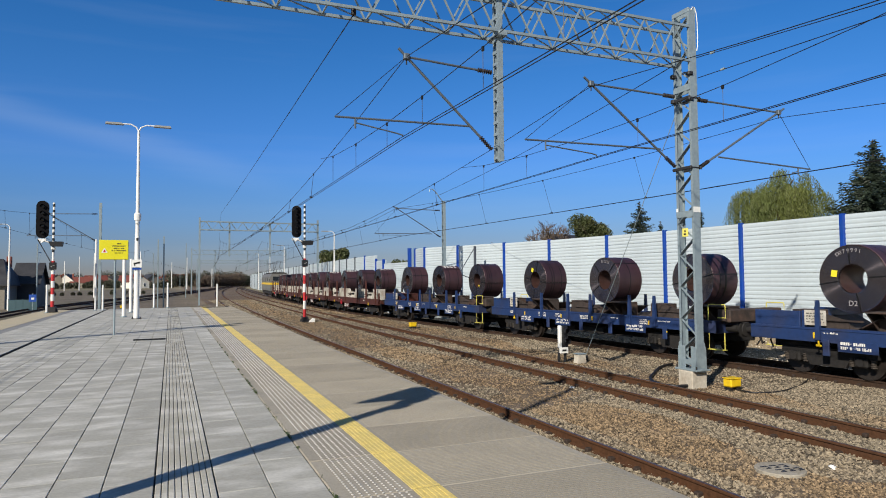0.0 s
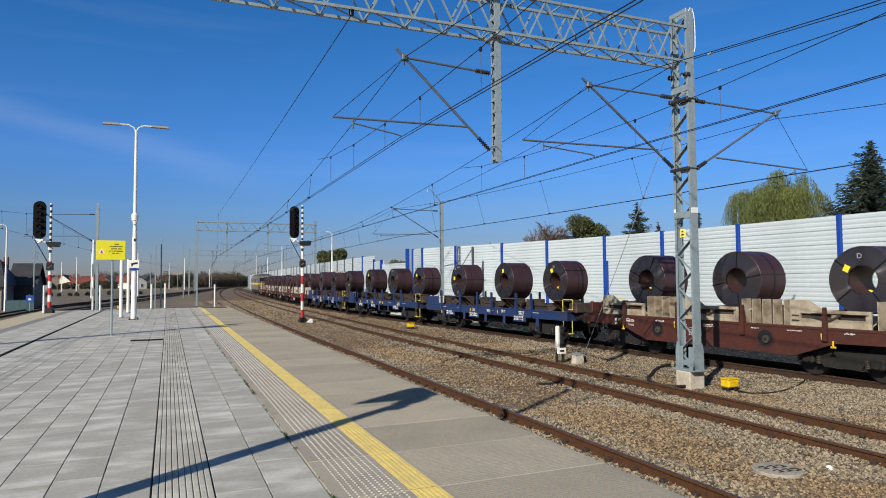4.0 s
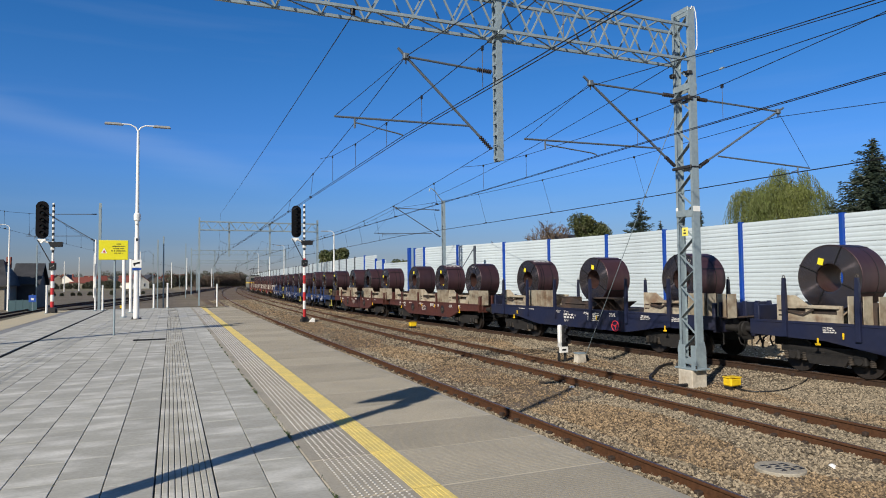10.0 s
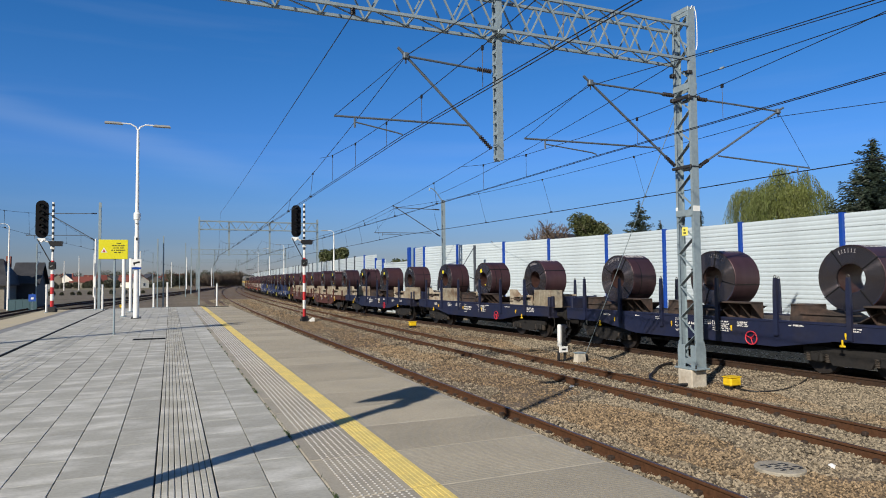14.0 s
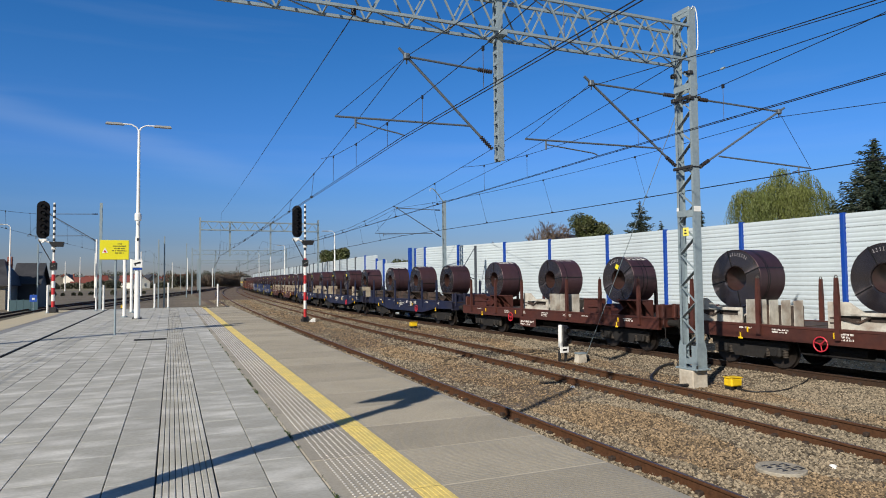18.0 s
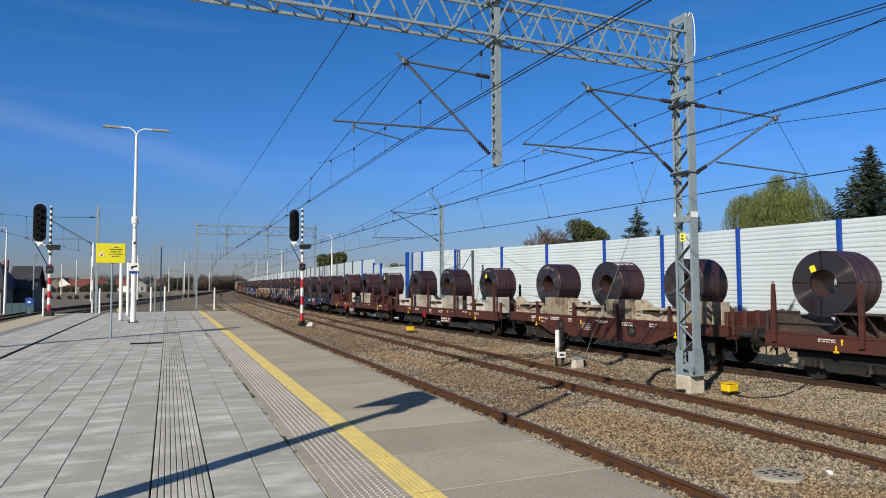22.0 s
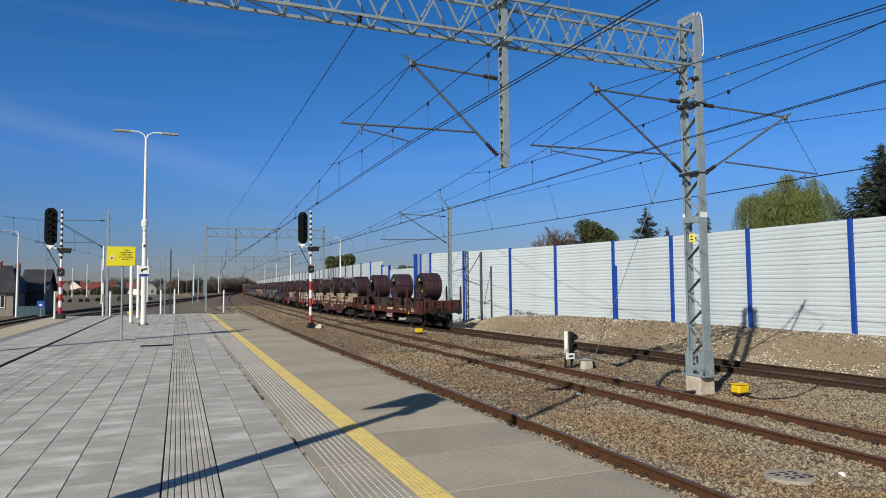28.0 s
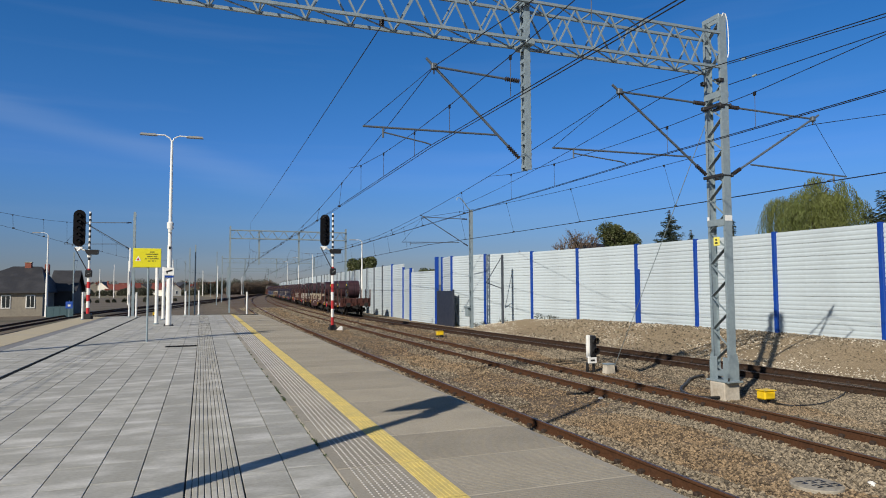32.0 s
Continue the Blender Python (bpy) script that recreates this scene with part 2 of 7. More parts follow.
def material(name, color, rough=0.6, metal=0.0, grain=0.0, grain_scale=20.0, stain=None, stain_scale=1.5, stain_amount=0.5,
             bump=0.0, bump_scale=60.0, random=0.0, island=0.0, noise_kind="NOISE", specular=0.5, stretch=(1, 1, 1), emit=0.0):
    """Object-space procedural surface: base colour with fine grain, broad stains, wear in the gloss, and relief."""
    mat = bpy.data.materials.new(name)
    mat.use_nodes = True
    nt = mat.node_tree
    n, l = nt.nodes, nt.links
    b = n["Principled BSDF"]
    b.inputs["Roughness"].default_value, b.inputs["Metallic"].default_value = rough, metal
    b.inputs["Specular IOR Level"].default_value = specular
    geo = n.new("ShaderNodeNewGeometry") if island else None
    co = n.new("ShaderNodeTexCoord")
    mp = n.new("ShaderNodeMapping")
    mp.inputs["Scale"].default_value = stretch
    l.new(co.outputs["Object"], mp.inputs["Vector"])
    if random:      # alike pieces are cut from different places of the pattern
        shift = n.new("ShaderNodeVectorMath")
        shift.operation = "MULTIPLY_ADD"
        shift.inputs[0].default_value = (37.0, 53.0, 11.0)
        l.new(n.new("ShaderNodeObjectInfo").outputs["Random"], shift.inputs[1])
        l.new(co.outputs["Object"], shift.inputs[2])
        l.new(shift.outputs[0], mp.inputs["Vector"])
    col = n.new("ShaderNodeRGB")
    col.outputs[0].default_value = (*color, 1)
    out = col.outputs[0]

    def noise_tex(scale, detail=4.0):
        t = n.new("ShaderNodeTexNoise")
        t.inputs["Scale"].default_value, t.inputs["Detail"].default_value = scale, detail
        l.new(mp.outputs[0], t.inputs["Vector"])
        return t

    def ramp(sock, a, c):
        r = n.new("ShaderNodeMapRange")
        r.inputs["From Min"].default_value, r.inputs["From Max"].default_value = a, c
        l.new(sock, r.inputs["Value"])
        return r.outputs[0]

    if stain is not None:
        t = noise_tex(stain_scale, 6.0)
        mx = n.new("ShaderNodeMix")
        mx.data_type = "RGBA"
        f = ramp(t.outputs["Fac"], 0.45, 0.7)
        k = n.new("ShaderNodeMath")
        k.operation = "MULTIPLY"
        k.inputs[1].default_value = stain_amount
        l.new(f, k.inputs[0])
        l.new(k.outputs[0], mx.inputs["Factor"])
        l.new(out, mx.inputs["A"])
        mx.inputs["B"].default_value = (*stain, 1)
        out = mx.outputs["Result"]
    value = None
    if grain:
        t = noise_tex(grain_scale, 8.0)
        r = n.new("ShaderNodeMapRange")
        r.inputs["From Min"].default_value, r.inputs["From Max"].default_value = 0.3, 0.7
        r.inputs["To Min"].default_value, r.inputs["To Max"].default_value = 1 - grain, 1 + grain
        l.new(t.outputs["Fac"], r.inputs["Value"])
        value = r.outputs[0]
    for amount, sock in ((random, "object"), (island, "island")):
        if amount:
            src = n.new("ShaderNodeObjectInfo").outputs["Random"] if sock == "object" else geo.outputs["Random Per Island"]
            r = n.new("ShaderNodeMapRange")
            r.inputs["To Min"].default_value, r.inputs["To Max"].default_value = 1 - amount, 1 + amount
            l.new(src, r.inputs["Value"])
            if value is None:
                value = r.outputs[0]
            else:
                k = n.new("ShaderNodeMath")
                k.operation = "MULTIPLY"
                l.new(value, k.inputs[0])
                l.new(r.outputs[0], k.inputs[1])
                value = k.outputs[0]
    if value is not None:
        h = n.new("ShaderNodeHueSaturation")
        l.new(value, h.inputs["Value"])
        l.new(out, h.inputs["Color"])
        out = h.outputs[0]
    l.new(out, b.inputs["Base Color"])
    t = noise_tex(stain_scale * 3, 5.0)
    r = n.new("ShaderNodeMapRange")
    r.inputs["To Min"].default_value, r.inputs["To Max"].default_value = max(0.05, rough - 0.12), min(1.0, rough + 0.12)
    l.new(t.outputs["Fac"], r.inputs["Value"])
    l.new(r.outputs[0], b.inputs["Roughness"])
    if bump:
        t = noise_tex(bump_scale, 6.0)
        bp = n.new("ShaderNodeBump")
        bp.inputs["Strength"].default_value, bp.inputs["Distance"].default_value = min(1.0, bump), 0.02
        l.new(t.outputs["Fac"], bp.inputs["Height"])
        l.new(bp.outputs[0], b.inputs["Normal"])
    if emit:
        b.inputs["Emission Color"].default_value = (*color, 1)
        b.inputs["Emission Strength"].default_value = emit
    return mat


M_SLAB = material("paving_slab", (0.345, 0.338, 0.30), 0.75, grain=0.12, grain_scale=30, stain=(0.63, 0.622, 0.585), stain_scale=1.7, stain_amount=0.75, bump=0.15, bump_scale=120, random=0.06, stretch=(0.7, 1.5, 1))
M_JOINT = material("joint", (0.05, 0.048, 0.045), 0.9, grain=0.3, grain_scale=40, bump=0.3)
M_RIB = material("guide_rib", (0.37, 0.355, 0.30), 0.7, grain=0.12, grain_scale=25, stain=(0.60, 0.585, 0.53), stain_scale=1.5, stain_amount=0.9, bump=0.15)
M_EDGE = material("platform_concrete", (0.325, 0.295, 0.24), 0.8, grain=0.10, grain_scale=35, stain=(0.255, 0.235, 0.195), stain_scale=1.1, stain_amount=0.7, bump=0.2, bump_scale=90, random=0.10)
M_YELLOW = material("yellow_line", (0.70, 0.55, 0.17), 0.65, grain=0.12, grain_scale=30, stain=(0.45, 0.38, 0.16), stain_scale=2.5, stain_amount=0.5, bump=0.1)
M_SANDY = material("sandy_concrete", (0.44, 0.38, 0.26), 0.85, grain=0.1, grain_scale=30, stain=(0.36, 0.33, 0.27), stain_scale=0.7, bump=0.15)
M_BALLAST = material("ballast_bed", (0.110, 0.074, 0.044), 0.95, grain=0.6, grain_scale=14, stain=(0.15, 0.125, 0.095), stain_scale=0.35, stain_amount=0.8, bump=1.0, bump_scale=22)
M_STONE = material("sandy_stone", (0.205, 0.146, 0.086), 0.9, grain=0.15, grain_scale=25, stain=(0.215, 0.170, 0.115), stain_scale=0.6, stain_amount=1.0, island=0.7)
M_STONEGREY = material("ballast_stone", (0.192, 0.160, 0.114), 0.9, grain=0.15, grain_scale=25, stain=(0.205, 0.165, 0.115), stain_scale=0.45, stain_amount=0.8, island=0.75)
# dark brown bed of track 3, deepened to carry the train's shade
M_OILYSHADE = material("oily_shaded_ballast", (0.045, 0.034, 0.025), 0.95, grain=0.5, grain_scale=14, stain=(0.085, 0.064, 0.045), stain_scale=0.6, bump=1.0, bump_scale=22)
M_SOIL = material("sandy_soil", (0.235, 0.18, 0.112), 0.95, grain=0.35, grain_scale=18, stain=(0.29, 0.235, 0.16), stain_scale=0.5, bump=0.9, bump_scale=25)
M_RAIL = material("rusty_rail", (0.080, 0.037, 0.018), 0.85, specular=0.2, grain=0.25, grain_scale=20, stain=(0.06, 0.03, 0.02), stain_scale=3, bump=0.2, bump_scale=50)
M_RAILTOP = material("rail_running_band", (0.16, 0.10, 0.085), 0.35, metal=0.7, grain=0.1, stretch=(8, 0.3, 1))
M_CLIP = material("rail_clip", (0.035, 0.022, 0.016), 0.8, grain=0.2)
M_GALV = material("galvanised_steel", (0.27, 0.335, 0.37), 0.5, metal=0.25, grain=0.10, grain_scale=12, stain=(0.20, 0.255, 0.29), stain_scale=2.0, bump=0.05)
M_TUBE = material("cantilever_tube", (0.105, 0.13, 0.16), 0.5, metal=0.25, grain=0.12, grain_scale=10)
M_DARKMETAL = material("dark_metal", (0.035, 0.035, 0.038), 0.55, metal=0.3, grain=0.2, grain_scale=15)
M_WIRE = material("copper_wire", (0.025, 0.024, 0.024), 0.5, metal=0.5)
M_INSUL = material("insulator", (0.028, 0.024, 0.025), 0.25, grain=0.1)
M_CONC = material("concrete_block", (0.50, 0.46, 0.39), 0.85, grain=0.15, grain_scale=12, stain=(0.27, 0.2, 0.13), stain_scale=1.8, bump=0.3, bump_scale=40)
M_PANEL = material("barrier_panel", (0.485, 0.555, 0.60), 0.42, grain=0.03, grain_scale=6, stain=(0.41, 0.465, 0.505), stain_scale=0.7, bump=0.02)
M_BLUEPOST = material("blue_post", (0.006, 0.05, 0.32), 0.55, specular=0.25, grain=0.06, stain=(0.02, 0.07, 0.24), stain_scale=2)
M_WHITE = material("white_paint", (0.78, 0.78, 0.76), 0.4, grain=0.04, stain=(0.62, 0.62, 0.6), stain_scale=3)
M_RED = material("red_paint", (0.50, 0.025, 0.03), 0.45, grain=0.06, stain=(0.38, 0.03, 0.03), stain_scale=3)
M_BLACK = material("black_paint", (0.012, 0.012, 0.014), 0.5, grain=0.1)
M_SIGN = material("yellow_sign", (0.68, 0.62, 0.015), 0.45, grain=0.03)
M_PLATE = material("pale_yellow_plate", (0.78, 0.70, 0.14), 0.5, grain=0.05)
M_YBOX = material("yellow_box", (0.75, 0.50, 0.01), 0.4, grain=0.05, stain=(0.55, 0.36, 0.03), stain_scale=6)
M_BROWN = material("brown_wagon", (0.068, 0.019, 0.013), 0.6, grain=0.18, grain_scale=8, stain=(0.045, 0.018, 0.016), stain_scale=1.5, stain_amount=0.7, bump=0.05, random=0.08)
M_NAVY = material("navy_wagon", (0.010, 0.014, 0.042), 0.5, grain=0.12, grain_scale=8, stain=(0.022, 0.02, 0.03), stain_scale=1.3, stain_amount=0.6)
M_BLUE = material("blue_wagon", (0.013, 0.034, 0.115), 0.5, grain=0.12, grain_scale=8, stain=(0.03, 0.032, 0.06), stain_scale=1.3, stain_amount=0.6)
M_DECK = material("deck_boards", (0.05, 0.035, 0.03), 0.85, grain=0.3, grain_scale=6, stain=(0.09, 0.07, 0.055), stain_scale=2, bump=0.2)
M_UNDER = material("underframe", (0.010, 0.009, 0.009), 0.8, grain=0.3, grain_scale=10, stain=(0.020, 0.016, 0.013), stain_scale=4)
M_BEIGE = material("beige_cradle", (0.37, 0.325, 0.25), 0.65, grain=0.15, grain_scale=10, stain=(0.17, 0.10, 0.06), stain_scale=2.4, stain_amount=0.85)
M_CREAM = material("pale_cradle", (0.50, 0.48, 0.43), 0.6, grain=0.14, grain_scale=10, stain=(0.22, 0.15, 0.11), stain_scale=2.4, stain_amount=0.7)
# sooty cradle steel, also the dark that stands for shade in cradle gaps
M_SOOTSHADE = material("dark_cradle", (0.040, 0.030, 0.026), 0.75, grain=0.25, grain_scale=8, stain=(0.11, 0.06, 0.04), stain_scale=2.0)
M_TREAD = material("wheel_steel", (0.030, 0.024, 0.021), 0.55, metal=0.4, grain=0.2)
M_COIL = material("coil_skin", (0.056, 0.029, 0.037), 0.48, metal=0.35, grain=0.12, grain_scale=5, stain=(0.080, 0.034, 0.034), stain_scale=0.9, stain_amount=0.6, stretch=(1, 0.4, 0.4), random=0.2)
M_COILFACE = material("coil_edge", (0.150, 0.130, 0.145), 0.20, metal=0.9, grain=0.15, grain_scale=40, stain=(0.13, 0.105, 0.115), stain_scale=1.2, random=0.2)
# the wound edges glint in two opposite rays
_t = M_COILFACE.node_tree.nodes.new("ShaderNodeTangent")
_t.direction_type, _t.axis = "RADIAL", "X"
_b = M_COILFACE.node_tree.nodes["Principled BSDF"]
_b.inputs["Anisotropic"].default_value = 1.0
_b.inputs["Anisotropic Rotation"].default_value = 0.25
M_COILFACE.node_tree.links.new(_t.outputs[0], _b.inputs["Tangent"])
M_BORE = material("coil_bore", (0.055, 0.026, 0.022), 0.55, metal=0.3, grain=0.15, grain_scale=10)
M_STRAP = material("steel_strap", (0.015, 0.014, 0.015), 0.4, metal=0.4)
M_TAG = material("yellow_tag", (0.80, 0.68, 0.03), 0.5)
M_LABEL = material("white_marking", (0.68, 0.66, 0.63), 0.6, grain=0.1, grain_scale=20)
M_PEBBLE = material("pale_pebble", (0.55, 0.50, 0.41), 0.85, island=0.3, stain=(0.45, 0.40, 0.33), stain_scale=0.8)
M_CHALK = material("chalk", (0.33, 0.31, 0.32), 0.9, grain=0.2, grain_scale=50)

# ---- plan: lines of the tracks ----
RAIL_Z = -0.76
KNOTS = np.array([(-170, 26.4), (0, 17.9), (19, 16.65), (34.5, 15.5), (47, 14.65), (58, 14.1), (66, 14.0), (90, 14.9), (120, 16.4), (153, 18.0), (200, 20.9), (262, 24.6), (320, 30), (560, 63)])
GY = np.arange(-170.0, 560.0, 0.5)
_k = np.exp(-0.5 * (np.arange(-60, 61) * 0.5 / 9.0) ** 2)
_k /= _k.sum()
_x = np.interp(np.arange(-200.0, 590.0, 0.5), np.concatenate([[-200], KNOTS[:, 0], [590]]), np.concatenate([[27.9], KNOTS[:, 1], [67.2]]))
GX = np.convolve(_x, _k, "valid")[:len(GY)]
GS = np.concatenate([[0], np.cumsum(np.hypot(np.diff(GY), np.diff(GX)))])
GS -= np.interp(0, GY, GS)


def track3(y):
    return float(np.interp(y, GY, GX))


def bend(y):
    return (y - 28) ** 2 / 3800 if y > 28 else 0.0


def track1(y):
    return 5.63 + bend(y)


def track2(y):
    return 10.60 + bend(y)


def on_track3(s):
    """Place and heading at a length s along track 3."""
    y = float(np.interp(s, GS, GY))
    x = track3(y)
    return x, y, math.degrees(math.atan2(track3(y + 2) - track3(y - 2), 4.0))


def travel(t):
    """How far the train has gone after t seconds."""
    return 5.380 * t + 0.035647 * t * t / 2 - 0.0004094 * t ** 3 / 6


MOVERS = []      # (thing, place along the train, lift, side)
ROLLERS = []     # (wheelset, radius, height)

# ---- ground ----


WALL_Y = [16.55, 21.04, 25.52, 29.89, 34.66, 39.0, 43.84, 48.2, 51.3]
WALL_X = [23.11, 22.89, 22.66, 22.45, 21.68, 20.83, 19.54, 18.59, 18.45]


def wall_x(y):
    if y < 16.55:
        return 23.11 - 0.05 * (y - 16.55)
    return float(np.interp(y, WALL_Y, WALL_X)) if y < 51.3 else track3(y) + 4.4


def bank(y):
    return float(np.interp(y, (-200, 34, 39, 45.5, 60), (-0.095, -0.06, -0.22, -1.1, -1.1)))


def ground_z(x, y):
    if x < 4.0:
        return -1.1
    t3 = track3(y)
    if x < t3 + 1.9:
        return -0.945
    w = wall_x(y) - 0.25
    e = bank(y)
    if x < w:
        f = min(1.0, max(0.0, (x - t3 - 1.9) / max(0.3, w - t3 - 2.1)))
        return -0.945 + (e + 0.945) * f * f * (3 - 2 * f)
    return e if x < 60 else -1.1 if y > 60 else e


def build_ground():
    gx = [-3000, -900, -350, -150, -80, -50, -30, -20, -14, -8.2, -4, 0, 3.9] + [4.05 + 0.45 * i for i in range(54)] + [30, 40, 60, 100, 200, 500, 1200, 3000]
    gy = [-3000, -800, -300, -150, -80, -40, -20, -8] + [0.6 * i for i in range(110)] + [66 + 5 * i for i in range(30)] + [230, 260, 300, 350, 420, 520, 700, 1200, 3000]
    vs, mats = [], []
    for j, y in enumerate(gy):
        for i, x in enumerate(gx):
            z = ground_z(x, y)
            if 4.2 < x < 29 and -8 <= y < 120:
                z += 0.035 * noise.noise((x * 0.9, y * 0.9, 0.3)) + 0.02 * noise.noise((x * 3.1, y * 3.1, 7.3))
            vs.append((x, y, z))
    n = len(gx)
    fs = []
    for j in range(len(gy) - 1):
        for i in range(n - 1):
            fs.append((j * n + i, j * n + i + 1, (j + 1) * n + i + 1, (j + 1) * n + i))
            x, y = (gx[i] + gx[i + 1]) / 2, (gy[j] + gy[j + 1]) / 2
            mats.append(3 if abs(x - track3(y)) < 0.74 and -60 < y < 400 else 0 if 4 < x < track3(y) + 1.5 and -60 < y < 400 else 4 if -45 < x < 4 and y < 260 else 1 if -30 < x < wall_x(y) + 2 and y < 150 else 2)
    me = bpy.data.meshes.new("ground")
    me.from_pydata(vs, [], fs)
    for m in (M_BALLAST, M_SOIL, M_FIELD, M_OILYSHADE, M_YARD):
        me.materials.append(m)
    me.polygons.foreach_set("material_index", mats)
    me.shade_smooth()
    tagged(new("ground", me), "stony railway ballast, sandy soil and dry grass", "ground", kind="structure")


M_YARD = material("yard_gravel", (0.135, 0.108, 0.076), 0.95, grain=0.35, grain_scale=3, stain=(0.062, 0.062, 0.034), stain_scale=0.12, stain_amount=0.9, bump=0.6, bump_scale=12)
M_FIELD = material("dry_grass", (0.165, 0.14, 0.085), 0.95, grain=0.3, grain_scale=0.8, stain=(0.08, 0.085, 0.035), stain_scale=0.05, bump=0.4, bump_scale=6)
build_ground()


def scatter_stones():
    """Loose ballast stones, lying on the bed between the tracks and on the bank."""
    rng = np.random.default_rng(5)
    octa = np.array([(1, 0, 0), (-1, 0, 0), (0, 1, 0), (0, -1, 0), (0, 0, 1), (0, 0, -1)], float)
    tri = np.array([(0, 2, 4), (2, 1, 4), (1, 3, 4), (3, 0, 4), (2, 0, 5), (1, 2, 5), (3, 1, 5), (0, 3, 5)])
    pts = []
    for x0, x1, y0, y1, n in ((5.0, 14.5, 3.5, 12.5, 78000), (5.0, 17.0, 12.0, 26.0, 52000), (14.5, 17.2, 6.0, 12.2, 13000), (5.0, 15.5, 26.0, 50.0, 20000), (5.0, 14.0, 50.0, 100.0, 12000), (17.8, 22.9, 10.0, 36.0, 7000)):
        for x, y in zip(rng.uniform(x0, x1, n), rng.uniform(y0, y1, n)):
            if abs(x - track3(y)) > 0.80:
                pts.append((x, y))
    def brown(x, y):
        b = bend(y)
        f = max(1.15 - abs(x - 8.1 - b) / 1.2, 1.0 - abs(x - 12.9 - b) / 1.1)
        return f + 0.9 * noise.noise((x * 0.7, y * 0.35, 4.0)) > 0.42

    sets = {True: [], False: []}
    for x, y in pts:
        sets[brown(x, y)].append((x, y))
    for sandy, name, mat, label in ((True, "sandy_stones", M_STONE, "brown dusty crushed ballast stones"), (False, "ballast_stones", M_STONEGREY, "grey crushed ballast stones")):
        lay = sets[sandy]
        n = len(lay)
        base = np.array([(x, y, ground_z(x, y) + 0.035 * noise.noise((x * 0.9, y * 0.9, 0.3)) + 0.02 * noise.noise((x * 3.1, y * 3.1, 7.3))) for x, y in lay])
        size = rng.uniform(0.013, 0.037, n) * np.where(base[:, 1] > 50, 2.6, np.where(base[:, 1] > 20, 1.5, 1.0)) * (0.88 if sandy else 1.06)
        jit = octa[None] * rng.uniform(0.6, 1.25, (n, 6, 1)) + rng.uniform(-0.3, 0.3, (n, 6, 3))
        a = rng.uniform(0, 6.28, n)
        c, s = np.cos(a), np.sin(a)
        x, y, z = jit[..., 0], jit[..., 1], jit[..., 2] * 0.75
        w = np.stack([c[:, None] * x - s[:, None] * y, s[:, None] * x + c[:, None] * y, z], -1) * size[:, None, None] + base[:, None]
        w[..., 2] += (size * 0.35)[:, None]
        me = bpy.data.meshes.new(name)
        me.from_pydata(w.reshape(-1, 3).tolist(), [], (tri[None] + 6 * np.arange(n)[:, None, None]).reshape(-1, 3).tolist())
        me.materials.append(mat)
        tagged(new(name, me), label, "gravel", kind="stuff")


scatter_stones()


def scatter_pebbles():
    """Pale pebbles in loose drifts on the bank below the barrier."""
    rng = np.random.default_rng(17)
    g = Geo()
    for k in range(9500):
        y = rng.uniform(8, 44)
        f = rng.uniform(0.15, 0.98)
        t3 = track3(y) + 1.2
        x = t3 + (wall_x(y) - 0.2 - t3) * f
        if noise.noise((x * 0.55, y * 0.3, 2.0)) + rng.uniform(-0.35, 0.35) < 0.05:
            continue
        z = ground_z(x, y) + 0.035 * noise.noise((x * 0.9, y * 0.9, 0.3)) + 0.02 * noise.noise((x * 3.1, y * 3.1, 7.3))
        r = rng.uniform(0.018, 0.048)
        a = rng.uniform(0, 6.28)
        ca, sa = math.cos(a) * r, math.sin(a) * r
        q = rng.uniform(0.6, 1.0)
        g.add([(x + ca, y + sa, z), (x - sa * q, y + ca * q, z), (x - ca, y - sa, z), (x + sa * q, y - ca * q, z), (x + ca * 0.2, y, z + r * 0.9)], [(0, 1, 4), (1, 2, 4), (2, 3, 4), (3, 0, 4)])
    me = bpy.data.meshes.new("bank_pebbles")
    me.from_pydata(g.v, [], g.f)
    me.materials.append(M_PEBBLE)
    tagged(new("bank_pebbles", me), "pale pebbles scattered over the sandy bank", "gravel", kind="stuff")


scatter_pebbles()

# ---- rails ----
RAIL = [(-0.075, -0.172), (0.075, -0.172), (0.075, -0.158), (0.012, -0.14), (0.012, -0.045), (0.036, -0.035), (0.036, -0.008), (0.028, 0.0), (-0.028, 0.0), (-0.036, -0.008), (-0.036, -0.035), (-0.012, -0.045), (-0.012, -0.14), (-0.075, -0.158)]


def build_track(name, line, y0, y1, clips=0.0, mat=None):
    ys = list(np.arange(y0, min(y1, 40), 2.0)) + list(np.arange(max(40, y0), y1, 5.0))
    top = thing(name, "pair of rusty brown steel rails on ballast", "railway track", kind="structure")
    for side in (-0.7525, 0.7525):
        pts = []
        for y in ys:
            a = math.atan2(line(y + 1) - line(y - 1), 2.0)
            pts.append((line(y) + side * math.cos(a), y - side * math.sin(a), RAIL_Z))
        rail = part("rail", Geo().sweep(RAIL, pts), mat or M_RAIL, top)
        part("running_band", Geo().sweep([(-0.02, 0.0), (0.02, 0.0), (0.02, 0.0015), (-0.02, 0.0015)], pts), M_RAILTOP, rail)
        if clips:
            g = Geo()
            for y in np.arange(3.0, clips, 0.6):
                x = line(y) + side
                for e in (-1, 1):
                    g.box(min(x + e * 0.03, x + e * 0.13), y - 0.045, RAIL_Z - 0.18, max(x + e * 0.03, x + e * 0.13), y + 0.045, RAIL_Z - 0.105, 0.015)
            part("rail_clips", g, M_CLIP, rail)["kind"] = "stuff"
    return top


